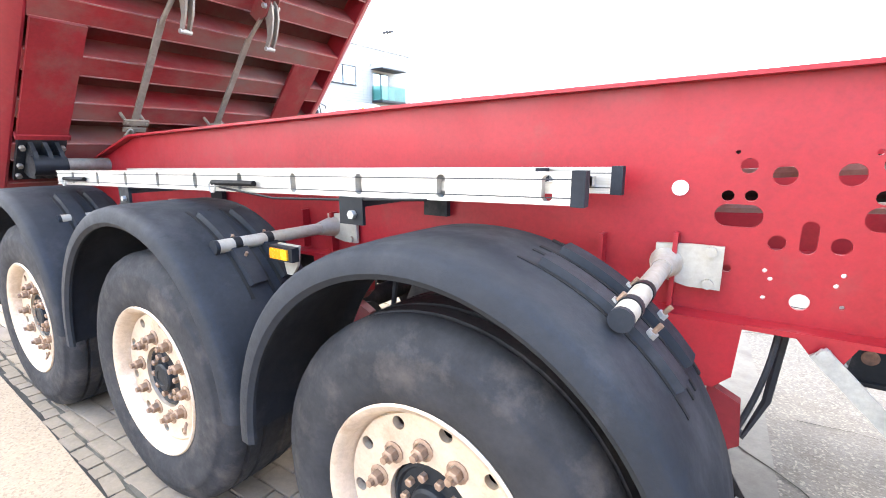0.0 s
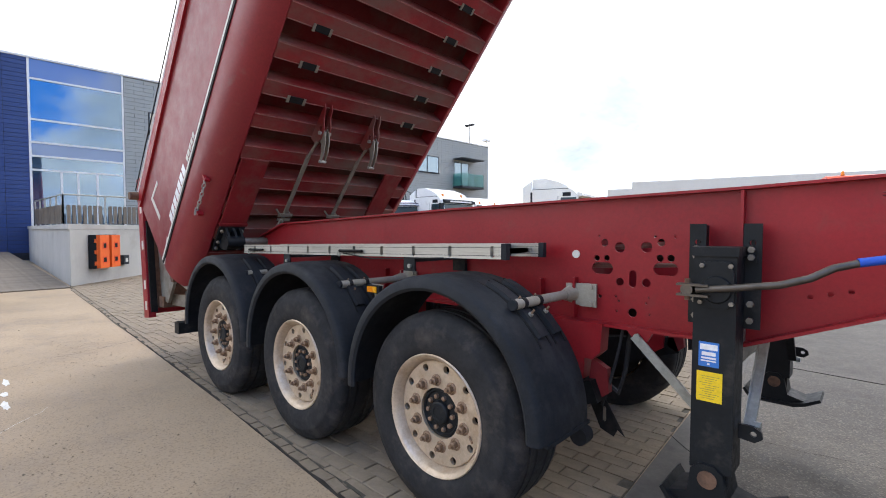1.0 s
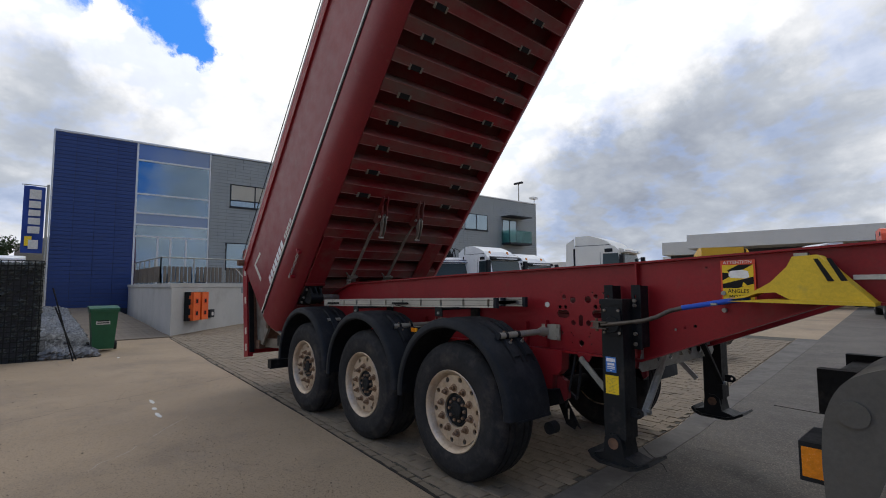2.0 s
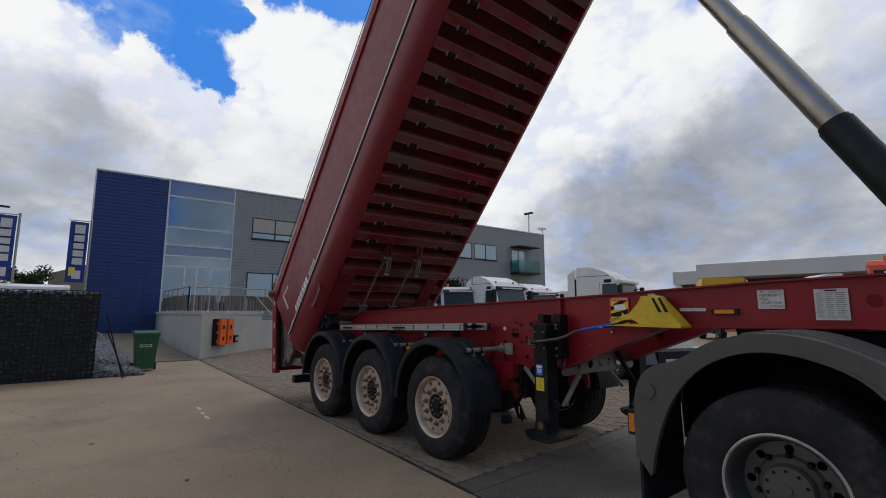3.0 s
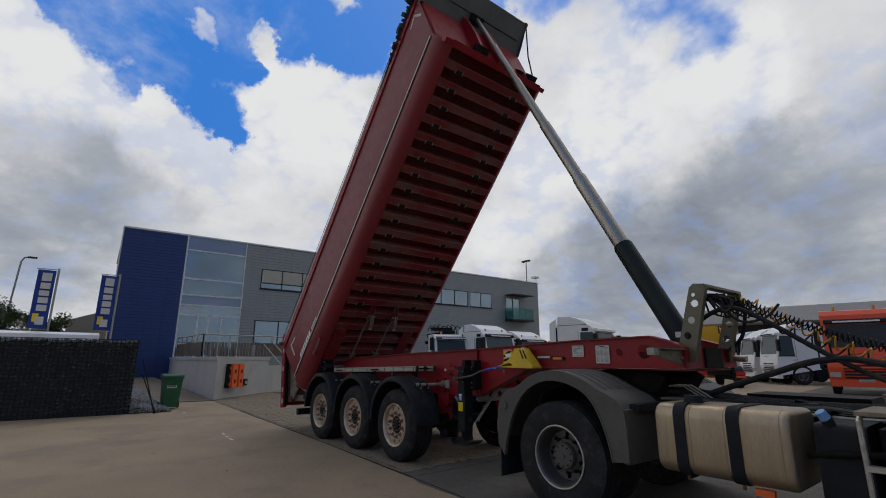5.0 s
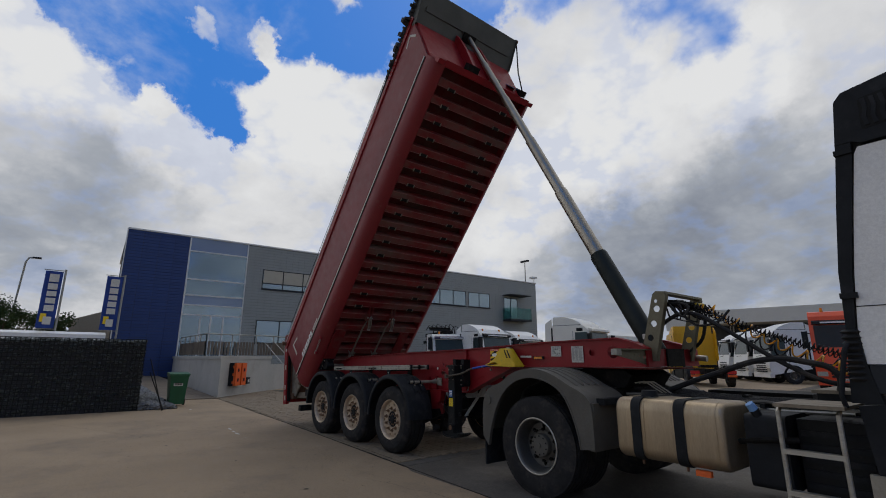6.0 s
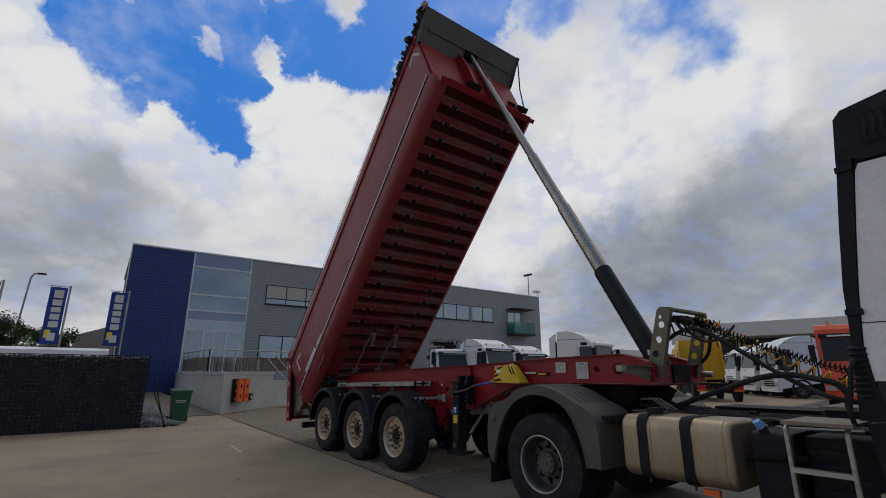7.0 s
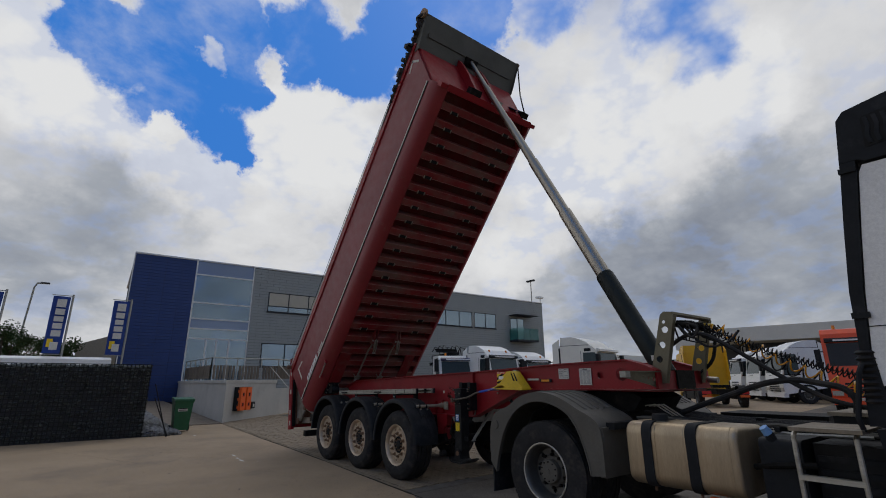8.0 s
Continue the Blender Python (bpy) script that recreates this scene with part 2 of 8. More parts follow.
RUBBER = pbr("tyre_rubber", (0.024, 0.024, 0.025), 0.72, var=0.25, scale=6, bump=0.25, bscale=90, dirt=(0.085, 0.072, 0.062), amount=0.30, dscale=5)
PLASTIC = pbr("black_plastic", (0.016, 0.018, 0.021), 0.62, var=0.25, scale=3, bump=0.15, bscale=140, dirt=(0.045, 0.045, 0.048), amount=0.25, dscale=4)
GREY_PLASTIC = pbr("grey_plastic", (0.088, 0.082, 0.070), 0.65, var=0.14, scale=2, bump=0.15, bscale=140, dirt=(0.11, 0.095, 0.075), amount=0.2, dscale=5)
BLACK_STEEL = pbr("black_painted_steel", (0.012, 0.0135, 0.015), 0.48, var=0.25, scale=6, bump=0.12, bscale=60, dirt=(0.07, 0.06, 0.05), amount=0.14, dscale=6)
DARK = pbr("greasy_dark_steel", (0.009, 0.0085, 0.008), 0.68, 0.1, var=0.4, scale=8, bump=0.3, bscale=60, dirt=(0.045, 0.036, 0.03), amount=0.22, dscale=5)
RIM = pbr("cream_rim_alloy", (0.56, 0.45, 0.33), 0.38, 0.45, var=0.18, scale=4, bump=0.06, bscale=90, dirt=(0.32, 0.20, 0.11), amount=0.32, dscale=6)
STEEL_RIM = pbr("grey_steel_rim", (0.12, 0.12, 0.115), 0.45, 0.6, var=0.2, scale=5, bump=0.1, bscale=90, dirt=(0.10, 0.085, 0.07), amount=0.25, dscale=6)
ALU = pbr("aluminium", (0.46, 0.44, 0.385), 0.46, 0.6, var=0.16, scale=5, bump=0.08, bscale=40, dirt=(0.27, 0.235, 0.19), amount=0.35, dscale=6, stretch=(0.3, 4, 4))
TANK = pbr("brushed_aluminium_tank", (0.42, 0.335, 0.23), 0.42, 0.75, var=0.18, scale=2.5, bump=0.08, bscale=30, dirt=(0.26, 0.185, 0.105), amount=0.34, dscale=2.5, stretch=(2.0, 1, 0.35))
GALV = pbr("galvanised_steel", (0.34, 0.335, 0.30), 0.52, 0.5, var=0.15, scale=18, bump=0.08, bscale=60, dirt=(0.20, 0.17, 0.135), amount=0.22, dscale=8)
BEIGE = pbr("beige_grey_paint", (0.31, 0.28, 0.22), 0.5, var=0.12, scale=9, bump=0.06, bscale=60, dirt=(0.22, 0.17, 0.12), amount=0.18, dscale=10)
OLIVE = pbr("olive_grey_bracket", (0.16, 0.145, 0.095), 0.5, 0.3, var=0.15, scale=8, bump=0.08, bscale=60, dirt=(0.08, 0.06, 0.04), amount=0.2, dscale=8)
CHROME = pbr("polished_ram_steel", (0.37, 0.335, 0.28), 0.36, 0.9, var=0.12, scale=3, bump=0.0, bscale=30, dirt=(0.16, 0.14, 0.12), amount=0.12, dscale=2, stretch=(1, 1, 0.3), grain=0.03)
RAM_DARK = pbr("dark_green_ram_paint", (0.022, 0.028, 0.026), 0.4, var=0.2, scale=4, bump=0.05, bscale=60)
WHITE = pbr("white_paint", (0.80, 0.80, 0.78), 0.35, var=0.05, scale=2, bump=0.03, bscale=40, dirt=(0.45, 0.43, 0.40), amount=0.06, dscale=3, coat=0.2)
CREAM = pbr("cream_white_paint", (0.82, 0.80, 0.72), 0.35, var=0.05, scale=2, bump=0.03, bscale=40, coat=0.2)
OFFWHITE = pbr("scuffed_white_film", (0.60, 0.58, 0.52), 0.6, var=0.12, scale=14, bump=0.05, dirt=(0.35, 0.30, 0.25), amount=0.2, dscale=25)
YELLOW = pbr("yellow_plastic", (0.70, 0.47, 0.02), 0.45, var=0.1, scale=6, bump=0.06, dirt=(0.35, 0.25, 0.06), amount=0.12, dscale=9)
YELLOW_LABEL = pbr("yellow_label", (0.80, 0.55, 0.01), 0.5, var=0.06, scale=9, bump=0.02)
ORANGE = pbr("orange_plastic", (0.78, 0.13, 0.02), 0.5, var=0.08, scale=5, bump=0.05)
ORANGE_PAINT = pbr("orange_red_paint", (0.80, 0.082, 0.022), 0.35, var=0.06, scale=3, bump=0.03, coat=0.2)
AMBER = pbr("amber_lens", (0.75, 0.24, 0.01), 0.2, var=0.1, scale=30, bump=0.05)
AMBER_PALE = pbr("pale_amber_lens", (0.80, 0.36, 0.015), 0.25, var=0.1, scale=30, bump=0.05)
RED_LENS = pbr("red_lens", (0.55, 0.02, 0.02), 0.2, var=0.1, scale=30, bump=0.05)
BLUE = pbr("blue_plastic", (0.015, 0.085, 0.50), 0.4, var=0.1, scale=8, bump=0.05)
BLUE_LABEL = pbr("blue_label", (0.03, 0.16, 0.50), 0.4, var=0.05, scale=8, bump=0.0)
FLAG_BLUE = pbr("flag_blue_cloth", (0.020, 0.055, 0.26), 0.8, var=0.12, scale=2, bump=0.2, bscale=15)
GREEN = pbr("green_bin_plastic", (0.012, 0.095, 0.035), 0.5, var=0.12, scale=5, bump=0.08, dirt=(0.03, 0.10, 0.05), amount=0.15, dscale=7)
INK = pbr("black_ink", (0.012, 0.012, 0.012), 0.6, var=0.1, bump=0.0)
SIGN_RED = pbr("sign_orange_red", (0.72, 0.07, 0.02), 0.5, var=0.06, bump=0.0)
CANVAS = pbr("dark_tarpaulin", (0.045, 0.045, 0.048), 0.75, var=0.3, scale=6, bump=0.4, bscale=25)
VISOR = pbr("grimy_grey_plate", (0.064, 0.068, 0.058), 0.55, var=0.25, scale=1.5, bump=0.1, bscale=30, dirt=(0.09, 0.09, 0.08), amount=0.3, dscale=2)
CONCRETE = pbr("cast_concrete", (0.42, 0.41, 0.385), 0.85, var=0.10, scale=0.8, bump=0.15, bscale=40, dirt=(0.30, 0.28, 0.25), amount=0.22, dscale=1.0)
GREY_TILE = pbr("grey_cladding", (0.285, 0.305, 0.295), 0.55, var=0.06, scale=1.0, bump=0.05, bscale=30, each=0.06)
BLUE_TILE = pbr("blue_cladding", (0.014, 0.042, 0.165), 0.45, var=0.10, scale=1.0, bump=0.05, bscale=30, each=0.18)
JOINT = pbr("dark_joint", (0.05, 0.05, 0.055), 0.9, var=0.2, bump=0.1)
TRIM = pbr("pale_metal_trim", (0.62, 0.62, 0.60), 0.45, 0.3, var=0.05, bump=0.02)
FRAME_GREY = pbr("dark_window_frame", (0.030, 0.034, 0.040), 0.5, var=0.1, bump=0.03)
BLIND = pbr("beige_blind", (0.46, 0.43, 0.35), 0.8, var=0.05, scale=2, bump=0.05)
HALL = pbr("pale_hall_cladding", (0.62, 0.61, 0.56), 0.6, var=0.06, scale=0.3, bump=0.03, bscale=4, dirt=(0.30, 0.30, 0.29), amount=0.15, dscale=0.3)
# dark grey with the shade indoors and under the roof edge painted in
SHADE_GREY = pbr("shade_grey", (0.06, 0.065, 0.07), 0.9, var=0.2, scale=0.5, bump=0.0)
STONE = pbr("dark_gabion_stone", (0.072, 0.080, 0.075), 0.85, var=0.45, scale=6, bump=0.4, bscale=40, dirt=(0.15, 0.16, 0.15), amount=0.25, dscale=8)
GRAVEL = pbr("grey_slate_chips", (0.20, 0.205, 0.21), 0.8, var=0.55, scale=5, bump=0.3, bscale=40)
WIRE = pbr("gabion_wire", (0.018, 0.020, 0.018), 0.6, 0.2, var=0.2, bump=0.0)
BARK = pbr("bark", (0.09, 0.07, 0.05), 0.9, var=0.3, scale=12, bump=0.5)
LEAF = pbr("leaf", (0.045, 0.085, 0.025), 0.65, var=0.4, scale=2.0, bump=0.1)
WOODEN = pbr("weathered_decking", (0.175, 0.142, 0.108), 0.8, var=0.2, scale=3, bump=0.2, bscale=60, each=0.35, stretch=(0.3, 4, 1))
PAVER = pbr("concrete_paver", (0.225, 0.176, 0.120), 0.9, var=0.22, scale=6, bump=0.35, bscale=90, dirt=(0.14, 0.112, 0.082), amount=0.25, dscale=3.0, each=0.22)
CRACK = pbr("dark_crack_dirt", (0.035, 0.032, 0.026), 0.95, var=0.4, scale=10, bump=0.3, bscale=60)
SLAB = pbr("worn_concrete_slab", (0.335, 0.248, 0.158), 0.85, var=0.16, scale=0.5, bump=0.3, bscale=70, dirt=(0.19, 0.148, 0.108), amount=0.36, dscale=0.6, chips=(0.37, 0.285, 0.19))
SLAB_GREY = pbr("washed_concrete", (0.105, 0.092, 0.076), 0.85, var=0.26, scale=0.7, bump=0.9, bscale=55, dirt=(0.075, 0.065, 0.055), amount=0.4, dscale=0.9, chips=(0.26, 0.225, 0.185))
GUTTER = pbr("smooth_concrete_band", (0.125, 0.112, 0.096), 0.8, var=0.25, scale=1.5, bump=0.25, bscale=60, dirt=(0.07, 0.062, 0.053), amount=0.5, dscale=1.8)
MOSS = pbr("dirty_joint", (0.075, 0.066, 0.048), 0.95, var=0.4, scale=10, bump=0.4, bscale=60)
GLASS = glass("window_glass", (0.6, 0.75, 0.85), 0.02, (0.03, 0.07, 0.13), 0.85, 3.1)
CAB_GLASS = glass("cab_glass", (0.42, 0.5, 0.52), 0.03, (0.014, 0.022, 0.026), 0.70, 1.60)
SPANDREL = glass("blue_spandrel_glass", (0.4, 0.5, 0.7), 0.05, (0.15, 0.19, 0.32), 0.97, 1.9)
RAIL_GLASS = glass("balcony_glass", (0.65, 0.9, 0.86), 0.03, (0.05, 0.14, 0.13), 0.35)


# ---- building blocks ----
def thing(name, label, category, group="", kind="", at=(0, 0, 0)):
    ob = new(name)
    ob.location = at
    ob.empty_display_size = 0.2
    return tagged(ob, label, category, group, kind)


def part(name, bm, material, parent=None, label="", smooth=False, bevel=0.0, m=None, segments=1):
    """Links a bmesh (or an existing mesh) as one mesh object under a thing or a part."""
    if isinstance(bm, bpy.types.Mesh):
        me = bm
    else:
        if bevel:
            edges = [e for e in bm.edges if len(e.link_faces) == 2 and e.calc_face_angle(0) > 0.5]
            bmesh.ops.bevel(bm, geom=edges, offset=bevel, segments=segments, profile=0.5, affect="EDGES", clamp_overlap=True)
        bmesh.ops.recalc_face_normals(bm, faces=bm.faces)
        me = bpy.data.meshes.new(name)
        bm.to_mesh(me)
        bm.free()
        me.materials.append(material)
        if smooth:
            me.shade_smooth()
            me.set_sharp_from_angle(angle=radians(smooth if smooth > 1 else 38))
    ob = new(name, me)
    if parent is not None:
        ob.parent = parent
        if parent.type == "EMPTY":
            ob.matrix_parent_inverse = parent.matrix_basis.inverted()
    if m is not None:
        ob.matrix_basis = m
    if label:
        tagged(ob, label)
    return ob


def box(bm, x0, x1, y0, y1, z0, z1, m=None):
    pts = [Vector(((x0, x1)[i & 1], (y0, y1)[i >> 1 & 1], (z0, z1)[i >> 2 & 1])) for i in range(8)]
    vs = [bm.verts.new(p if m is None else m @ p) for p in pts]
    for q in ((0, 2, 3, 1), (4, 5, 7, 6), (0, 1, 5, 4), (2, 6, 7, 3), (0, 4, 6, 2), (1, 3, 7, 5)):
        bm.faces.new([vs[i] for i in q])
    return vs


def boxed(*args, m=None):
    bm = bmesh.new()
    box(bm, *args, m=m)
    return bm


def basis(axis):
    a = Vector(axis).normalized()
    side = a.cross((0, 0, 1)) if abs(a.z) < 0.9 else a.cross((1, 0, 0))
    side.normalize()
    return a, side, a.cross(side)


def cyl(bm, a, b, r, r2=None, n=16, cap=True):
    a, b = Vector(a), Vector(b)
    _, s, u = basis(b - a)
    r2 = r if r2 is None else r2
    rings = [[bm.verts.new(c + rr * (math.cos(k * math.tau / n) * s + math.sin(k * math.tau / n) * u)) for k in range(n)] for c, rr in ((a, r), (b, r2))]
    for k in range(n):
        bm.faces.new((rings[0][k], rings[0][(k + 1) % n], rings[1][(k + 1) % n], rings[1][k]))
    if cap:
        bm.faces.new(rings[0][::-1])
        bm.faces.new(rings[1])
    return bm


def tube(bm, pts, r, n=8, closed=False):
    pts = [Vector(p) for p in pts]
    rings, up = [], None
    for i, p in enumerate(pts):
        d = (pts[min(i + 1, len(pts) - 1)] - pts[max(i - 1, 0)]).normalized()
        if up is None:
            _, up, _ = basis(d)
        up = (up - up.dot(d) * d).normalized()
        w = d.cross(up)
        rings.append([bm.verts.new(p + r * (math.cos(k * math.tau / n) * up + math.sin(k * math.tau / n) * w)) for k in range(n)])
    for a, b in zip(rings, rings[1:]):
        for k in range(n):
            bm.faces.new((a[k], a[(k + 1) % n], b[(k + 1) % n], b[k]))
    bm.faces.new(rings[0][::-1])
    bm.faces.new(rings[-1])
    return bm


def lathe(bm, prof, c, axis=(0, -1, 0), n=32, a0=0.0, a1=math.tau):
    """Turns a profile of (radius, distance along the axis) about the axis through c."""
    c = Vector(c)
    a, s, u = basis(axis)
    full = abs(a1 - a0 - math.tau) < 1e-6
    count = n if full else n + 1
    rings = []
    for r, h in prof:
        rings.append([bm.verts.new(c + a * h + r * (math.cos(a0 + (a1 - a0) * k / n) * s + math.sin(a0 + (a1 - a0) * k / n) * u)) for k in range(count)])
    for p, q in zip(rings, rings[1:]):
        for k in range(n):
            bm.faces.new((p[k], p[(k + 1) % count], q[(k + 1) % count], q[k]))
    return bm


def ring(cx, cz, r, n=16, stretch=0.0, along=0):
    """A round hole, or a slot that is longer along x (0) or z (1)."""
    pts = []
    for k in range(n):
        a = math.tau * (k + 0.5) / n
        dx, dz = r * math.cos(a), r * math.sin(a)
        if along == 0:
            dx += math.copysign(stretch, dx)
        else:
            dz += math.copysign(stretch, dz)
        pts.append((cx + dx, cz + dz))
    return pts


def plate(bm, outline, holes, place, d0, d1):
    """A flat plate with holes. place(a, b, d) gives the point; d0 and d1 are its two faces."""
    for d in (d0, d1):
        edges = []
        for loop in (outline, *holes):
            vs = [bm.verts.new(place(a, b, d)) for a, b in loop]
            edges += [bm.edges.new((p, q)) for p, q in zip(vs, vs[1:] + vs[:1])]
        bmesh.ops.triangle_fill(bm, use_beauty=True, edges=edges)
    for loop in (outline, *holes):
        k = len(loop)
        lo = [bm.verts.new(place(a, b, d0)) for a, b in loop]
        hi = [bm.verts.new(place(a, b, d1)) for a, b in loop]
        for i in range(k):
            bm.faces.new((lo[i], lo[(i + 1) % k], hi[(i + 1) % k], hi[i]))
    bmesh.ops.remove_doubles(bm, verts=bm.verts, dist=1e-5)
    return bm


def prism(bm, outline, place, d0, d1):
    lo = [bm.verts.new(place(a, b, d0)) for a, b in outline]
    hi = [bm.verts.new(place(a, b, d1)) for a, b in outline]
    k = len(outline)
    bm.faces.new(lo)
    bm.faces.new(hi[::-1])
    for i in range(k):
        bm.faces.new((lo[i], lo[(i + 1) % k], hi[(i + 1) % k], hi[i]))
    return bm


def xz(a, b, d):
    return Vector((a, d, b))


def yz(a, b, d):
    return Vector((d, a, b))


def writing(name, text, size, material, parent, m, label=""):
    """Raised lettering as a mesh, in the plane that m turns x and y to."""
    cu = bpy.data.curves.new(name, "FONT")
    cu.body, cu.size, cu.extrude, cu.align_x, cu.align_y = text, size, 0.0006, "CENTER", "CENTER"
    cu.resolution_u = 2
    tmp = bpy.data.objects.new(name, cu)
    scene.collection.objects.link(tmp)
    me = bpy.data.meshes.new_from_object(tmp.evaluated_get(bpy.context.evaluated_depsgraph_get()))
    bpy.data.objects.remove(tmp)
    me.transform(m)
    me.materials.clear()
    me.materials.append(material)
    ob = new(name, me)
    ob.parent = parent
    if parent.type == "EMPTY":
        ob.matrix_parent_inverse = parent.matrix_basis.inverted()
    if label:
        tagged(ob, label)
    return ob


FACE_SOUTH = Matrix.Rotation(radians(90), 4, "X")


# ---- ground ----
def flat(outline, z, thick=0.02):
    bm = bmesh.new()
    prism(bm, outline, lambda a, b, d: Vector((a, b, d)), z - thick, z)
    return bm


tagged(part("ground", flat([(-900, -900), (900, -900), (900, 900), (-900, 900)], 0.0, 0.5), SLAB), "worn pale concrete yard with stains and patches", "ground", kind="structure")
# the yard's darker washed concrete in front of the trailer's legs
tagged(part("pavement", flat([(0.88, -1.5), (0.72, 1.4), (0.56, 3.0), (-0.26, 12), (-3, 40), (60, 40), (60, -1.0), (6, -1.72), (1.2, -1.62)], 0.004), SLAB_GREY), "rough grey washed concrete paving", "pavement", kind="structure")
tagged(part("pavement", flat([(0.70, -1.5), (0.55, 1.4), (0.33, 3.0), (-0.7, 12), (-0.2, 12), (0.62, 3.0), (0.78, 1.4), (0.935, -1.5)], 0.008), GUTTER), "smooth grey concrete drainage band, cracked", "pavement", kind="structure")
tagged(part("pavement", flat([(-12.9, -0.62), (-7.0, -1.05), (-2.36, -1.25), (-0.46, -1.38), (0.70, -1.46), (0.53, 1.4), (0.31, 3.0), (-0.72, 12), (-18, 12), (-16.3, 2.3)], 0.004), MOSS), "dark mossy joint bed of the block paving", "pavement", kind="structure")
# joints sawn into the concrete
for k, (a, b, w) in enumerate((((-12.9, -0.66), (-2.36, -1.29), 0.03), ((-2.36, -1.29), (0.94, -1.54), 0.03), ((0.94, -1.54), (9, -2.1), 0.012), ((0.95, 3.2), (7.0, 2.6), 0.010))):
    d = Vector(b) - Vector(a)
    s = Vector((-d.y, d.x)).normalized() * w / 2
    a, b = Vector(a), Vector(b)
    tagged(part("trim", flat([tuple(a - s), tuple(b - s), tuple(b + s), tuple(a + s)], 0.009, 0.006), CRACK), "dark dirty joint between concrete slabs", "joint", kind="structure")


# hairline cracks wander over the slabs
def crack(a, b, seed, w=0.006, material=None):
    random.seed(seed)
    a, b = Vector(a), Vector(b)
    n = max(6, int((b - a).length / 0.12))
    side = Vector((-(b - a).y, (b - a).x)).normalized()
    bm = bmesh.new()
    last, off = None, 0.0
    for k in range(n + 1):
        off = off * 0.85 + random.gauss(0, 0.022)
        c = a.lerp(b, k / n) + side * off * min(1, 4 * k / n, 4 - 4 * k / n + 0.2)
        h = w * random.uniform(0.3, 1.0) / 2
        row = [bm.verts.new((*(c - side * h), 0.0095)), bm.verts.new((*(c + side * h), 0.0095))]
        if last:
            bm.faces.new((last[0], row[0], row[1], last[1]))
        last = row
    tagged(part("trim", bm, material or CRACK), "thin crack wandering through the concrete slab", "crack", kind="structure")


crack((-4.02, -4.4), (-5.5, -1.0), 1, 0.008)
crack((-2.0, -3.3), (-2.5, -2.9), 2, 0.004, OFFWHITE)
crack((-2.7, -2.75), (-3.3, -2.3), 12, 0.004, OFFWHITE)
crack((0.35, 0.8), (1.0, 0.15), 3, 0.012)
crack((0.34, 2.0), (0.95, 2.3), 4, 0.012)
crack((0.95, 0.9), (3.2, 1.3), 5, 0.007)
crack((-7.8, -5.6), (-4.2, -4.1), 6, 0.006)
crack((1.3, -2.3), (3.5, -1.9), 8, 0.006)
# worn white paint marks
for k, (x, y, w, h) in enumerate(((-4.38, -2.47, 0.14, 0.026), (-3.95, -2.51, 0.08, 0.026), (-3.60, -2.53, 0.15, 0.030), (-9.2, -2.3, 0.10, 0.025))):
    random.seed(40 + k)
    pts = [(x + w * random.uniform(0.7, 1.15) * math.cos(q), y + h * random.uniform(0.6, 1.2) * math.sin(q)) for q in (math.tau * j / 14 for j in range(14))]
    tagged(part("trim", flat(pts, 0.0035, 0.003), OFFWHITE), "worn white paint dab on the concrete", "paint mark", kind="structure")


# ---- the semi-trailer ----
trailer = thing("semi_trailer", "red three-axle tipper semi-trailer with its body raised, parked on the yard", "trailer")

TOP = [(-3.50, 1.25), (-2.60, 1.498), (-0.45, 1.575), (1.20, 1.618), (2.85, 1.69), (3.79, 1.71), (4.03, 1.64), (4.13, 1.59)]
BOTTOM = [(-3.50, 0.97), (1.22, 0.985), (2.20, 1.385), (4.13, 1.415)]


def level(line, x):
    for (x0, z0), (x1, z1) in zip(line, line[1:]):
        if x <= x1:
            return z0 + (z1 - z0) * (x - x0) / (x1 - x0)
    return line[-1][1]


ROUND = [(0.434, 1.322, 0.0215), (0.588, 1.385, 0.020), (0.666, 1.363, 0.026), (0.795, 1.368, 0.027), (0.862, 1.391, 0.018), (0.924, 1.418, 0.008), (0.549, 1.306, 0.015), (0.601, 1.308, 0.015), (0.858, 1.317, 0.017), (0.906, 1.319, 0.017), (0.669, 1.192, 0.020), (0.797, 1.196, 0.021), (0.734, 1.044, 0.022), (0.567, 1.111, 0.011), (0.652, 1.117, 0.006), (0.666, 1.096, 0.006), (0.656, 1.044, 0.006), (0.811, 1.125, 0.006), (0.80, 1.097, 0.006), (0.818, 1.045, 0.006), (0.56, 1.42, 0.006), (0.835, 1.42, 0.007), (1.42, 1.19, 0.010), (1.48, 1.205, 0.010), (1.54, 1.22, 0.010), (2.05, 1.44, 0.009), (1.62, 1.58, 0.008), (3.43, 1.555, 0.042), (3.71, 1.56, 0.072), (3.92, 1.56, 0.055)]
SLOTS = [(0.578, 1.255, 0.030, 0.025, 0), (0.884, 1.266, 0.030, 0.025, 0), (0.733, 1.211, 0.018, 0.024, 1)]
HOLES = [ring(x, z, r, 20 if r > 0.02 else 10) for x, z, r in ROUND] + [ring(x, z, r, 20, s, along) for x, z, r, s, along in SLOTS]


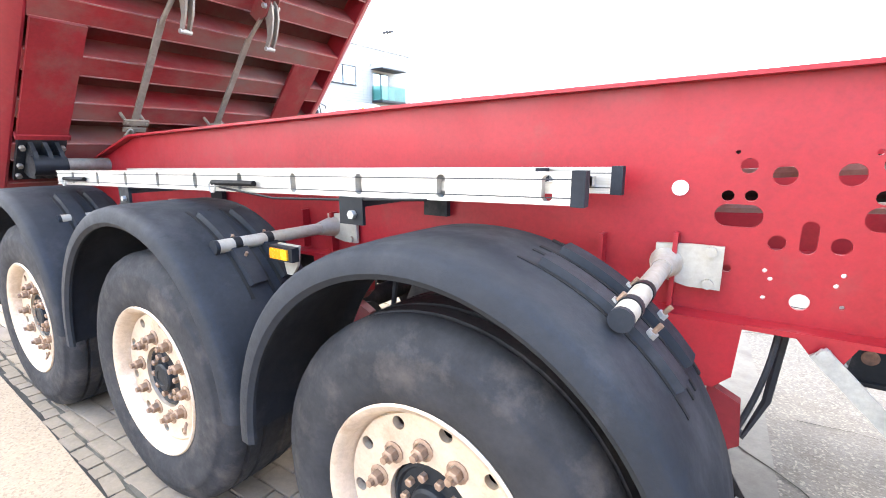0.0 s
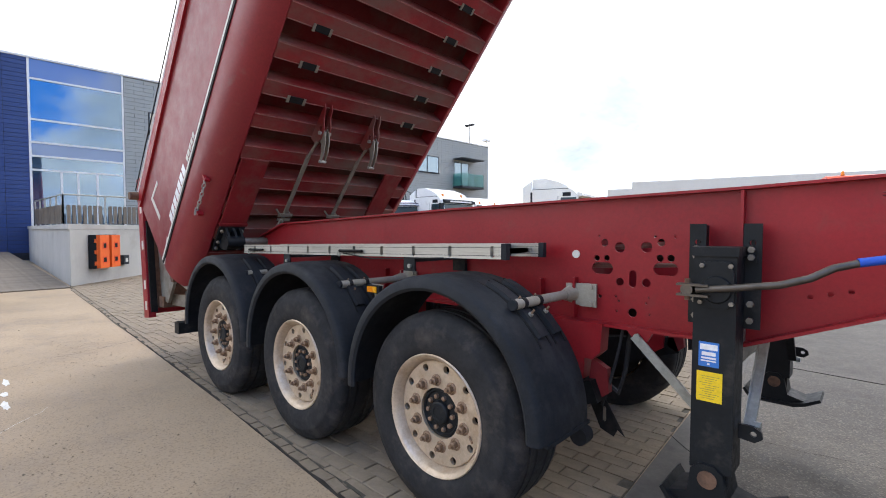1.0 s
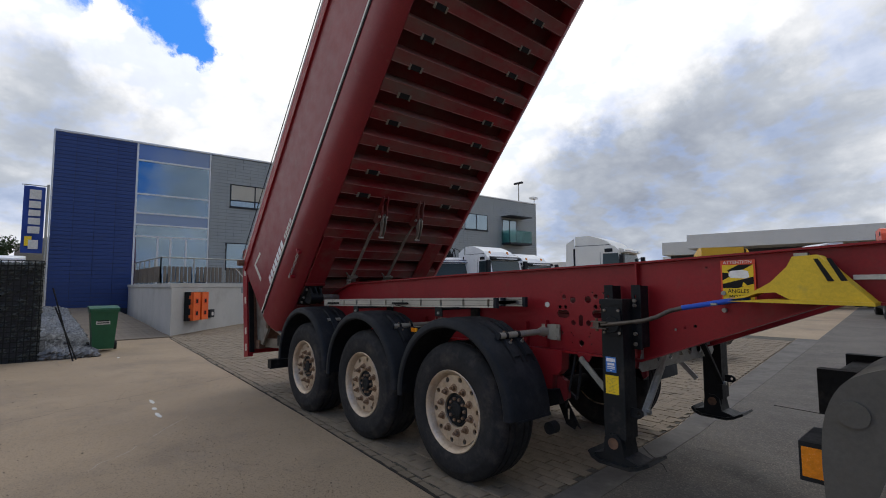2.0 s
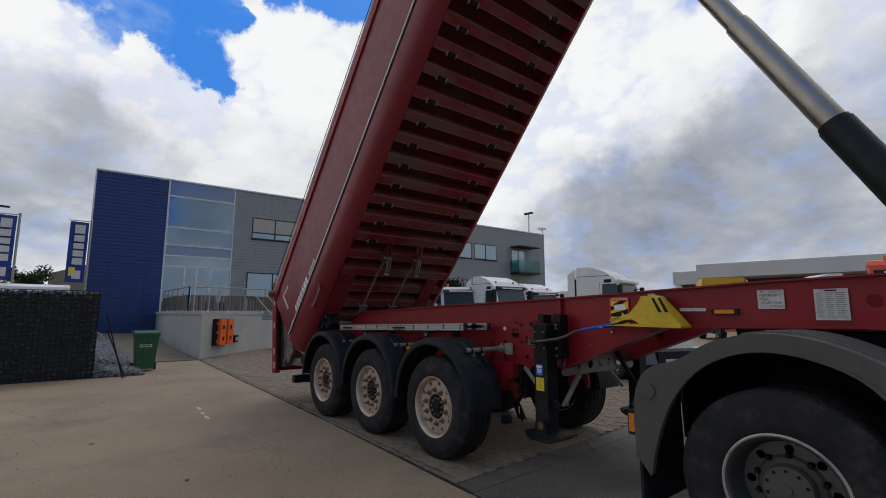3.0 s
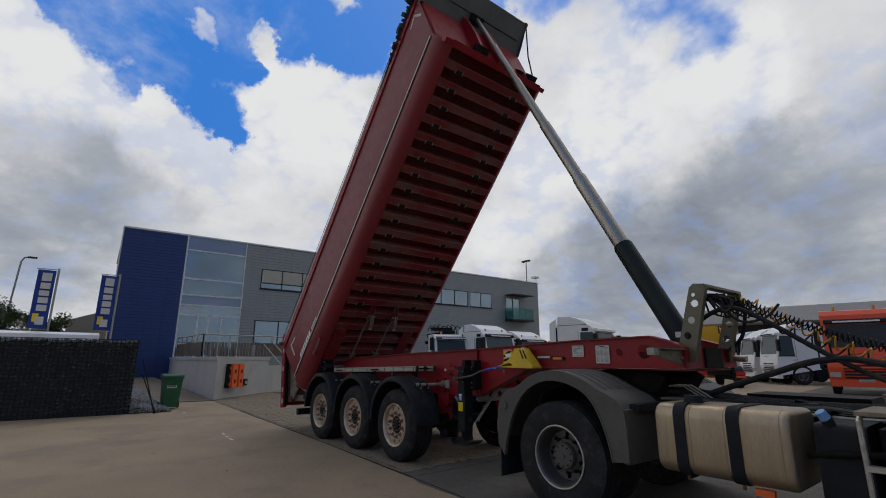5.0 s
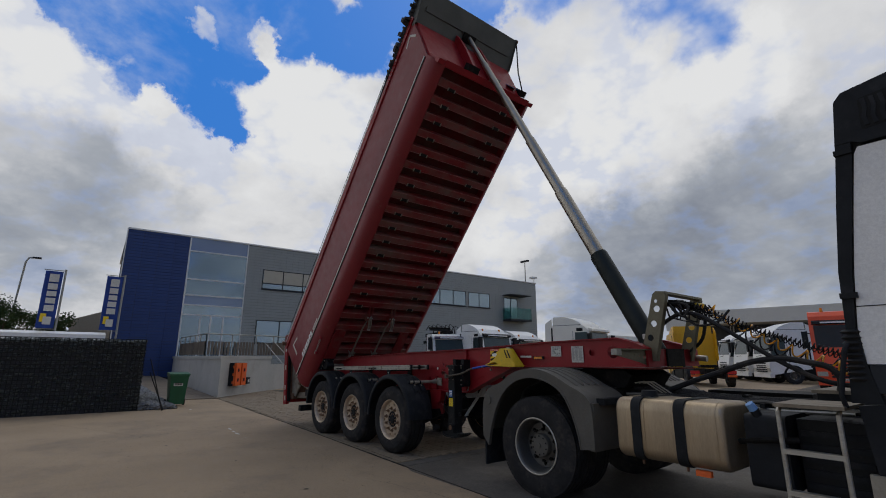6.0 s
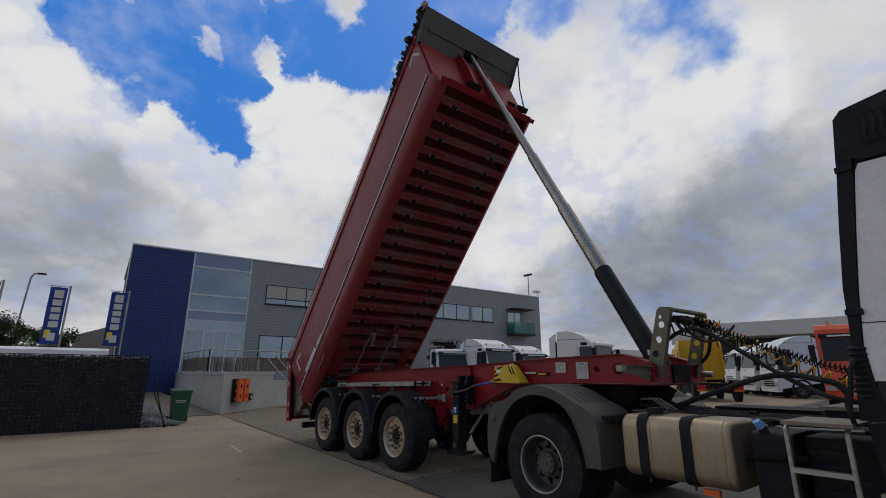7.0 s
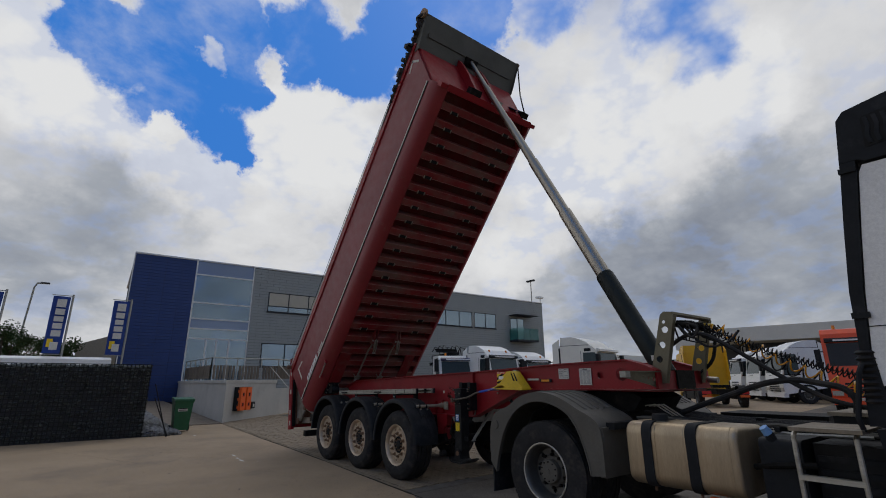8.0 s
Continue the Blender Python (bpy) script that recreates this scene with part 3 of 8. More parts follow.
def chassis_beam(side, holes):
    y = 0.575 * side
    web = plate(bmesh.new(), TOP + BOTTOM[::-1], holes, xz, y, y - 0.010 * side)
    beam = part("chassis_beam", web, RED, trailer)
    for name, line, up in (("top_flange", TOP, 0.012), ("bottom_flange", BOTTOM, -0.014)):
        bm = bmesh.new()
        out = 0.045 if up > 0 else 0.068
        rows = [[bm.verts.new((x, y + dy * side, z + dz)) for dy, dz in ((out, 0), (out, up), (-0.085, up), (-0.085, 0))] for x, z in line]
        for a, b in zip(rows, rows[1:]):
            for k in range(4):
                bm.faces.new((a[k], a[(k + 1) % 4], b[(k + 1) % 4], b[k]))
        bm.faces.new(rows[0])
        bm.faces.new(rows[-1][::-1])
        part(name, bm, RED, beam)
    # upright stiffeners welded to the web
    for x, z0, z1 in ((1.19, 1.0, 1.615), (0.24, 0.99, 1.18), (0.44, 0.99, 1.20), (-1.08, 0.99, 1.16), (-0.90, 0.99, 1.16)):
        part("stiffener", boxed(x - 0.006, x + 0.006, y + 0.001 * side, y + 0.04 * side, z0, z1), RED, beam)
    return beam


chassis_beam(-1, HOLES)
chassis_beam(1, [])
for x, z0, z1 in ((-3.35, 1.0, 1.25), (-2.2, 1.05, 1.45), (-0.9, 1.05, 1.45), (0.2, 1.05, 1.5), (1.55, 1.25, 1.55), (2.6, 1.42, 1.6), (3.62, 1.42, 1.56)):
    part("cross_member", boxed(x - 0.04, x + 0.04, -0.565, 0.565, z0, z1), RED_DUSTY, trailer, bevel=0.005)
part("front_plate", boxed(4.115, 4.14, -0.60, 0.60, 1.40, 1.595), RED, trailer, bevel=0.006)
part("skid_plate", boxed(2.3, 4.11, -0.56, 0.56, 1.372, 1.386), RED_DUSTY, trailer, bevel=0.003)
part("hole_plug", cyl(bmesh.new(), (0.434, -0.580, 1.322), (0.434, -0.572, 1.322), 0.0212, n=20), OFFWHITE, trailer, "pale plastic plug in the beam")
# pipes and valves behind the holes of the beam
for k, (x, z, r) in enumerate(((0.62, 1.40, 0.014), (0.80, 1.36, 0.016), (0.84, 1.30, 0.014), (0.92, 1.27, 0.016), (0.58, 1.30, 0.012))):
    part("air_pipe", tube(bmesh.new(), [(x - 0.9, -0.30 - 0.03 * k, z - 0.04), (x - 0.2, -0.44, z), (x + 0.05, -0.46, z + 0.02), (x + 0.8, -0.36, z - 0.05)], r, 6), GALV if k % 2 else DARK, trailer)
# --- wheels ---
TYRE_PROFILE = [(0.292, 0.165), (0.31, 0.185), (0.36, 0.196), (0.43, 0.194), (0.452, 0.190), (0.456, 0.184), (0.480, 0.178), (0.505, 0.160), (0.516, 0.140), (0.519, 0.120)]
TREAD = [(0.519, 0.118), (0.507, 0.114), (0.507, 0.106), (0.520, 0.102), (0.521, 0.058), (0.508, 0.054), (0.508, 0.044), (0.521, 0.040)]


def mirrored(prof):
    return prof + [(r, -h) for r, h in reversed(prof)]


def trailer_wheel_meshes():
    me = {}
    bm = lathe(bmesh.new(), mirrored(TYRE_PROFILE + TREAD), (0, 0, 0), n=56)
    me["tyre"] = finish("tyre", bm, RUBBER, 50)
    bm = lathe(bmesh.new(), [(0.292, -0.17), (0.285, 0.02), (0.283, 0.10), (0.292, 0.165), (0.304, 0.180), (0.309, 0.186), (0.304, 0.192), (0.293, 0.188), (0.280, 0.170), (0.273, 0.145), (0.266, 0.130), (0.255, 0.128)], (0, 0, 0), n=56)
    holes = [[(0.236 * math.cos(a) + r * math.cos(b), 0.236 * math.sin(a) + r * math.sin(b)) for b in (math.tau * j / 12 for j in range(12))] for a, r in ((math.tau * (k + 0.5) / 10, 0.0195) for k in range(10))]
    edge = [(0.262 * math.cos(math.tau * k / 56), 0.262 * math.sin(math.tau * k / 56)) for k in range(56)]
    inner = [(0.128 * math.cos(math.tau * k / 28), 0.128 * math.sin(math.tau * k / 28)) for k in range(28)]
    plate(bm, edge, holes + [inner], xz, -0.140, -0.118)
    me["rim"] = finish("rim", bm, RIM, 35)
    bm = lathe(bmesh.new(), [(0.150, 0.05), (0.126, 0.118), (0.121, 0.128), (0.112, 0.130), (0.106, 0.122), (0.090, 0.124), (0.062, 0.126), (0.058, 0.142), (0.050, 0.148), (0.034, 0.149), (0.032, 0.146), (0.0005, 0.147)], (0, 0, 0), n=28)
    me["hub"] = finish("hub", bm, BLACK_STEEL, 30)
    bm = lathe(bmesh.new(), [(0.030, 0.136), (0.031, 0.143), (0.022, 0.147)], (0, 0, 0), n=12)
    lathe(bm, [(0.020, 0.144), (0.0195, 0.168), (0.015, 0.172), (0.0115, 0.173), (0.011, 0.186), (0.0005, 0.187)], (0, 0, 0), n=6)
    me["nut"] = finish("nut", bm, NUT, 30)
    bm = lathe(bmesh.new(), [(0.0125, 0.120), (0.0125, 0.140), (0.009, 0.143), (0.0005, 0.144)], (0, 0, 0), n=6)
    me["bolt"] = finish("bolt", bm, NUT, 30)
    bm = tube(bmesh.new(), [(0.208, -0.138, -0.02), (0.225, -0.152, -0.02), (0.245, -0.165, -0.02)], 0.006, 6)
    me["valve"] = finish("valve", bm, NUT, 30)
    bm = lathe(bmesh.new(), [(0.28, -0.16), (0.0005, -0.155)], (0, 0, 0), n=24)
    me["brake_drum"] = finish("brake_drum", bm, DARK, 30)
    return me


def finish(name, bm, material, angle):
    bmesh.ops.recalc_face_normals(bm, faces=bm.faces)
    me = bpy.data.meshes.new(name)
    bm.to_mesh(me)
    bm.free()
    me.materials.append(material)
    me.shade_smooth()
    me.set_sharp_from_angle(angle=radians(angle))
    return me


WHEEL = trailer_wheel_meshes()


def trailer_wheel(x, y, turn, full, spin):
    m = Matrix.Translation((x, y, 0.52)) @ Matrix.Rotation(radians(turn), 4, "Z") @ Matrix.Rotation(radians(spin), 4, "Y")
    wheel = part("wheel", WHEEL["rim"], None, trailer, "cream alloy wheel rim with brown dust", m=m)
    part("tyre", WHEEL["tyre"], None, wheel, "worn black tyre")
    part("hub", WHEEL["hub"], None, wheel, "black hub")
    part("brake_drum", WHEEL["brake_drum"], None, wheel)
    if full:
        for k in range(10):
            a = math.tau * k / 10
            part("nut", WHEEL["nut"], None, wheel, m=Matrix.Translation((0.1675 * math.cos(a), 0, 0.1675 * math.sin(a))))
            part("hub_bolt", WHEEL["bolt"], None, wheel, m=Matrix.Translation((0.083 * math.cos(a + 0.2), 0, 0.083 * math.sin(a + 0.2))))
        part("valve", WHEEL["valve"], None, wheel)


AXLES = (0.0, -1.31, -2.62)
for k, x in enumerate(AXLES):
    trailer_wheel(x, -1.035, 0, True, 12 + 31 * k)
    trailer_wheel(x, 1.035, 180, False, 7 * k)
    part("axle", cyl(bmesh.new(), (x, -0.9, 0.52), (x, 0.9, 0.52), 0.065, n=14), DARK, trailer, smooth=True)
    for s in (-1, 1):
        part("trailing_arm", prism(bmesh.new(), [(x + 0.58, 0.70), (x + 0.62, 0.60), (x + 0.05, 0.40), (x - 0.40, 0.42), (x - 0.40, 0.50), (x + 0.02, 0.62)], xz, 0.60 * s, 0.70 * s), DARK, trailer, bevel=0.008)
        bm = lathe(bmesh.new(), [(0.0005, -0.21), (0.10, -0.21), (0.12, -0.16), (0.105, -0.05), (0.125, 0.0), (0.105, 0.06), (0.12, 0.14), (0.09, 0.22), (0.0005, 0.22)], (x - 0.33, 0.64 * s, 0.73), axis=(0, 0, 1), n=20)
        part("air_bag", bm, RUBBER, trailer, smooth=True)
        part("hanger_bracket", prism(bmesh.new(), [(x + 0.34, 0.985), (x + 0.62, 0.985), (x + 0.61, 0.84), (x + 0.57, 0.80), (x + 0.53, 0.80), (x + 0.52, 0.62), (x + 0.46, 0.58), (x + 0.40, 0.62)], xz, 0.57 * s, 0.66 * s), RED, trailer, bevel=0.008)
        part("hanger_arm", prism(bmesh.new(), [(x + 0.56, 0.80), (x + 0.64, 0.76), (x + 0.65, 0.64), (x + 0.60, 0.60), (x + 0.54, 0.64)], xz, 0.60 * s, 0.64 * s), RED_DUSTY, trailer, bevel=0.008)

# brake chambers, air lines and lift-axle parts in the shade between the wheels
for k, x in enumerate(AXLES):
    part("brake_chamber", cyl(bmesh.new(), (x + 0.30, -0.50, 0.62), (x + 0.52, -0.50, 0.66), 0.085, n=20), DARK, trailer, smooth=True, bevel=0.012)
    part("air_hose", tube(bmesh.new(), [(x + 0.50, -0.50, 0.70), (x + 0.66, -0.54, 0.62), (x + 0.70, -0.56, 0.75), (x + 0.72, -0.55, 0.97)], 0.012, 6), RUBBER, trailer, smooth=True)
part("mounting_fork", plate(bmesh.new(), [(0.49, 0.60), (0.58, 0.61), (0.70, 0.41), (0.665, 0.435), (0.645, 0.395), (0.575, 0.42)], [ring(0.595, 0.50, 0.010, 10, 0.03, 1)], xz, -0.56, -0.552), DARK, trailer, "dark forked steel bracket")
part("bump_stop", cyl(bmesh.new(), (0.53, -0.72, 0.41), (0.53, -0.64, 0.41), 0.045, n=18), RUBBER, trailer, smooth=True, bevel=0.01)
part("air_hose", tube(bmesh.new(), [(0.70 - 0.10 * (k / 14) ** 1.6, -0.60 - 0.02 * math.sin(k / 14 * math.pi), 0.98 - 0.42 * k / 14) for k in range(15)], 0.008, 8), RUBBER, trailer, smooth=True)

# --- mudguards with their tubes and clamps ---
GUARD = [(0.575, 1.274), (0.590, 1.285), (0.628, 1.281), (0.643, 1.268), (0.650, 1.235), (0.653, 1.10), (0.650, 0.90), (0.640, 0.85), (0.615, 0.835), (0.612, 0.845), (0.630, 0.862), (0.638, 0.905), (0.640, 1.10), (0.637, 1.230), (0.628, 1.258), (0.592, 1.268), (0.575, 1.264), (0.575, 1.274)]
for k, x in enumerate(AXLES):
    for s in (-1, 1):
        bm = lathe(bmesh.new(), GUARD, (x, 0, 0.575), n=48, a0=math.pi * 1.0005, a1=math.tau * 1.0075)
        if s == 1:
            bmesh.ops.scale(bm, vec=(1, -1, 1), verts=bm.verts)
        guard = part("mudguard", bm, PLASTIC, trailer, "black plastic half-round mudguard", smooth=40)
        if s == 1:
            continue
        # moulded channels over the forward shoulder: two flat tongues between dark groove lines
        for h in (0.935, 1.065):
            bm = lathe(bmesh.new(), [(0.650, h - 0.036), (0.671, h - 0.030), (0.672, h + 0.030), (0.650, h + 0.036)], (x, 0, 0.575), n=20, a0=radians(217), a1=radians(249))
            part("moulding", bm, PLASTIC, guard, smooth=True)
            # black strips on the surface paint the shade of the grooves
            for d in (-0.043, 0.043):
                bm = lathe(bmesh.new(), [(0.650, h + d - 0.006), (0.6550, h + d - 0.006), (0.6550, h + d + 0.006), (0.650, h + d + 0.006)], (x, 0, 0.575), n=20, a0=radians(213), a1=radians(253))
                part("groove", bm, INK, guard)
        tx, tz = x + 0.420 - 0.012 * k, 1.112 - 0.014 * k
        part("bottom_edge", boxed(x + 0.634, x + 0.656, -1.225, -0.86, 0.560, 0.577), PLASTIC, guard, bevel=0.004)
        part("mounting_tube", cyl(bmesh.new(), (tx, -1.146, tz), (tx, -0.58, tz), 0.0235, n=18), BEIGE, guard, "beige-grey steel tube", smooth=True)
        part("end_cap", cyl(bmesh.new(), (tx, -1.15, tz), (tx, -1.136, tz), 0.0245, n=18), PLASTIC, guard, smooth=True, bevel=0.004)
        for y in (-1.065, -0.935):
            part("clamp", cyl(bmesh.new(), (tx, y - 0.013, tz), (tx, y + 0.013, tz), 0.0265, n=18), BLACK_STEEL, guard, smooth=True)
            m = Matrix.Translation((tx, y, tz - 0.030)) @ Matrix.Rotation(radians(36), 4, "Y")
            part("clamp_saddle", boxed(-0.060, 0.060, -0.022, 0.022, -0.014, 0.006, m=m), PLASTIC, guard, bevel=0.003)
            part("clamp_foot", boxed(-0.03, 0.12, -0.03, 0.03, -0.030, -0.014, m=m), PLASTIC, guard, bevel=0.003)
            for d in (-0.045, 0.045):
                part("clamp_bolt", cyl(bmesh.new(), m @ Vector((d, 0, 0.006)), m @ Vector((d, 0, 0.042)), 0.0055, n=8), NUT, guard)
                part("clamp_nut", cyl(bmesh.new(), m @ Vector((d, 0, 0.006)), m @ Vector((d, 0, 0.020)), 0.012, n=6), GALV, guard)
        outline = [(tx - 0.03, tz + 0.055), (tx + 0.06, tz + 0.060), (tx + 0.138, tz + 0.060), (tx + 0.138, tz - 0.060), (tx + 0.06, tz - 0.060), (tx - 0.03, tz - 0.040)]
        part("tube_bracket", prism(bmesh.new(), outline, xz, -0.60, -0.586), BEIGE, guard, bevel=0.004)
        part("tube_socket", cyl(bmesh.new(), (tx, -0.68, tz), (tx, -0.59, tz), 0.026, 0.046, n=16), BEIGE, guard, smooth=True)
        for dz in (-0.045, 0.045):
            part("bracket_bolt", cyl(bmesh.new(), (tx + 0.108, -0.612, tz + dz), (tx + 0.108, -0.598, tz + dz), 0.014, n=12), BEIGE, guard)
# amber side lamps on the middle mudguard tube and the beam
lamp = part("side_lamp", boxed(-0.80, -0.68, -1.005, -0.975, 1.045, 1.095), BLACK_STEEL, trailer, "amber side marker lamp in a black housing", bevel=0.006)
part("lens", boxed(-0.79, -0.735, -1.012, -1.004, 1.052, 1.088), AMBER, lamp)
part("lens", boxed(-0.733, -0.70, -1.012, -1.004, 1.052, 1.088), AMBER_PALE, lamp)
part("lamp_holder", prism(bmesh.new(), [(-0.79, 1.10), (-0.68, 1.10), (-0.69, 1.03), (-0.72, 0.99), (-0.75, 0.99), (-0.76, 1.03)], xz, -0.975, -0.965), BEIGE, lamp)
lamp = part("side_lamp", boxed(2.53, 2.71, -0.605, -0.586, 1.475, 1.515), BLACK_STEEL, trailer, "amber side marker lamp in a black housing", bevel=0.005)
part("lens", boxed(2.555, 2.685, -0.612, -0.604, 1.481, 1.509), AMBER, lamp)
part("reflector_strip", boxed(2.30, 2.49, -0.592, -0.5855, 1.498, 1.522), OFFWHITE, trailer, "scuffed white reflective strip")

# --- landing legs ---
for s in (-1, 1):
    y0, y1 = sorted((-0.735 * -s, -0.880 * -s))
    leg = part("landing_leg", boxed(1.083, 1.228, y0, y1, 0.52, 1.375), BLACK_STEEL, trailer, "black landing leg raised off the ground", bevel=0.012, segments=2)
    part("inner_leg", boxed(1.098, 1.213, y0 + 0.015, y1 - 0.015, 0.43, 0.54), BLACK_STEEL, leg, bevel=0.008)
    part("foot_pin", cyl(bmesh.new(), (1.15, y0 - 0.022, 0.49), (1.15, y1 + 0.022, 0.49), 0.034, n=16), RUST, leg)
    foot = part("foot", prism(bmesh.new(), [(1.00, 0.400), (1.06, 0.375), (1.24, 0.375), (1.31, 0.395), (1.22, 0.42), (1.20, 0.52), (1.17, 0.545), (1.12, 0.545), (1.09, 0.52), (1.08, 0.425)], xz, y0 - 0.016, y1 + 0.016), BLACK_STEEL, leg, "black pivoting foot", bevel=0.008)
    part("foot_pad", prism(bmesh.new(), [(0.985, 0.415), (1.01, 0.378), (1.06, 0.358), (1.26, 0.358), (1.32, 0.378), (1.39, 0.418), (1.38, 0.432), (1.31, 0.396), (1.25, 0.376), (1.07, 0.376), (1.02, 0.394), (0.998, 0.428)], xz, y0 - 0.045, y1 + 0.045), BLACK_STEEL, foot, bevel=0.006)
    part("top_cap", boxed(1.076, 1.235, y0 - 0.008, y1 + 0.008, 1.350, 1.385), BLACK_STEEL, leg, bevel=0.006)
    f = y0 - 0.012 if s < 0 else y1 + 0.012
    for zc, r in ((1.225, 0.060),):
        a, b = (f + 0.016, f - 0.012) if s < 0 else (f - 0.016, f + 0.012)
        part("gear_cover", cyl(bmesh.new(), (1.165, a, zc), (1.165, b, zc), r, r * 0.8, n=20), BLACK_STEEL, leg, smooth=True)
        part("gear_flange", prism(bmesh.new(), [(1.105, 1.285), (1.12, 1.33), (1.21, 1.33), (1.222, 1.285), (1.222, 1.18), (1.20, 1.155), (1.13, 1.155), (1.105, 1.18)], xz, (f + a) / 2, f), BLACK_STEEL, leg, bevel=0.003)
        for dx, dz in ((-0.048, 0.09), (0.048, 0.09), (-0.052, -0.05), (0.052, -0.05)):
            part("flange_bolt", cyl(bmesh.new(), (1.163 + dx, f, zc + dz), (1.163 + dx, f + 0.012 * s, zc + dz), 0.009, n=6), DUSTY_STEEL, leg)
    for x in (1.060, 1.252):
        ya, yb = sorted((-0.590 * -s, -0.735 * -s))
        holes = [ring(x, z, 0.012, 10) for z in (1.10, 1.16, 1.23, 1.34, 1.40)]
        outline = [(x - 0.031, 1.065), (x + 0.031, 1.065), (x + 0.031, 1.475), (x - 0.031, 1.475)]
        part("mounting_plate", plate(bmesh.new(), outline, holes, xz, (-0.745 if s < 0 else 0.735), (-0.735 if s < 0 else 0.745)), BLACK_STEEL, leg)
        part("mounting_web", boxed(x - 0.006, x + 0.006, ya, yb, 1.07, 1.47), BLACK_STEEL, leg)
        for z in (1.10, 1.165, 1.345, 1.375):
            a = -0.760 if s < 0 else 0.760
            part("leg_bolt", cyl(bmesh.new(), (x, a, z), (x, a - 0.016 * s * -1, z), 0.0125, n=6), DUSTY_STEEL, leg)
    part("cross_strap", boxed(1.05, 1.27, *sorted((-0.748 * -s, -0.756 * -s)), 1.325, 1.350), BLACK_STEEL, leg, bevel=0.003)
    part("eye_lug", plate(bmesh.new(), [(1.235, 0.66), (1.29, 0.655), (1.315, 0.675), (1.31, 0.70), (1.285, 0.715), (1.235, 0.715)], [ring(1.285, 0.686, 0.011, 10)], xz, y0 + 0.05, y0 + 0.064), BLACK_STEEL, leg)
    part("brace", prism(bmesh.new(), [(0.760, 0.938), (0.792, 0.965), (1.072, 0.683), (1.040, 0.660)], xz, -0.665 * -s, -0.655 * -s), GALV, leg, "galvanised flat brace")
    part("brace_lug", prism(bmesh.new(), [(0.72, 0.985), (0.86, 0.985), (0.83, 0.925), (0.77, 0.925)], xz, -0.64 * -s, -0.625 * -s), RED, leg)
    part("brace_bolt", cyl(bmesh.new(), (0.79, -0.672 * -s, 0.945), (0.79, -0.655 * -s, 0.945), 0.018, n=6), GALV, leg)
    for d in (0.0, 0.035):
        part("diagonal_brace", prism(bmesh.new(), [(0.69 * s, 0.645), (0.655 * s, 0.655), (0.045 * s, 1.27), (0.085 * s, 1.28)], yz, 1.225 + d, 1.231 + d), GALV if s < 0 else BLACK_STEEL, leg, "channel-section diagonal brace")
    part("brace_web", prism(bmesh.new(), [(0.69 * s, 0.645), (0.655 * s, 0.655), (0.651 * s, 0.659), (0.045 * s, 1.27), (0.049 * s, 1.274), (0.686 * s, 0.649)], yz, 1.231, 1.260), GALV if s < 0 else BLACK_STEEL, leg)
    part("brace_bolt", cyl(bmesh.new(), (1.26, 0.665 * s, 0.665), (1.285, 0.665 * s, 0.665), 0.017, n=6), GALV, leg)
part("cross_tie", plate(bmesh.new(), [(-0.64, 0.93), (-0.60, 0.90), (0.60, 0.90), (0.64, 0.93), (0.58, 1.07), (-0.58, 1.07)], [ring(y, 0.985, r, 16) for y, r in ((-0.34, 0.05), (-0.17, 0.045), (0.17, 0.045), (0.34, 0.05))] + [[(-0.03, 0.95), (0.04, 0.95), (-0.03, 1.02)]], yz, 1.200, 1.208), GALV, trailer, "perforated galvanised cross plate")
# labels on the near leg
label = part("blue_label", boxed(1.107, 1.177, -0.8835, -0.8805, 0.925, 1.020), BLUE_LABEL, trailer, "blue and white maker's plate on the landing leg")
for z0, z1, a in ((0.990, 1.012, 0.0), (0.968, 0.982, 0.006), (0.955, 0.962, 0.004), (0.945, 0.950, 0.004), (0.932, 0.939, 0.026)):
    part("print", boxed(1.112 + a, 1.172 - a, -0.8845, -0.8832, z0, z1), WHITE, label)
label = part("yellow_label", boxed(1.102, 1.190, -0.8835, -0.8805, 0.790, 0.905), YELLOW_LABEL, trailer, "yellow warning label with small print on the landing leg")
for k in range(11):
    part("print", boxed(1.112 + 0.01 * (k % 3), 1.180 - 0.008 * (k % 4), -0.8842, -0.8832, 0.887 - 0.0085 * k, 0.8882 - 0.0085 * k), OLIVE, label)
# the crank with its blue grip
crank = part("crank", tube(bmesh.new(), [(1.10, -0.915, 1.222), (1.20, -0.910, 1.234), (1.36, -0.89, 1.258), (1.44, -0.87, 1.285), (1.50, -0.84, 1.322), (1.58, -0.80, 1.345), (1.74, -0.74, 1.375)], 0.0135, 10), WORN_STEEL, trailer, "worn dark steel landing-leg crank", smooth=True)
part("grip", tube(bmesh.new(), [(1.56, -0.812, 1.341), (1.88, -0.70, 1.402)], 0.0155, 10), BLUE, crank, "blue plastic grip", smooth=True)
for dz in (-0.022, 0.018):
    part("crank_fork", boxed(1.035, 1.145, -0.935, -0.895, 1.218 + dz, 1.226 + dz), WORN_STEEL, crank, bevel=0.002)
part("crank_pin", cyl(bmesh.new(), (1.07, -0.915, 1.180), (1.07, -0.915, 1.262), 0.010, n=8), RUST, crank)
part("crank_shaft", cyl(bmesh.new(), (1.07, -0.93, 1.220), (1.07, -0.86, 1.220), 0.022, n=14), WORN_STEEL, crank, smooth=True)
part("crank_holder", boxed(1.705, 1.735, -0.78, -0.58, 1.36, 1.372), GALV, trailer)
for z in (1.325, 1.425):
    part("holder_bolt", cyl(bmesh.new(), (1.715, -0.605, z), (1.715, -0.586, z), 0.013, n=12), GALV, trailer)

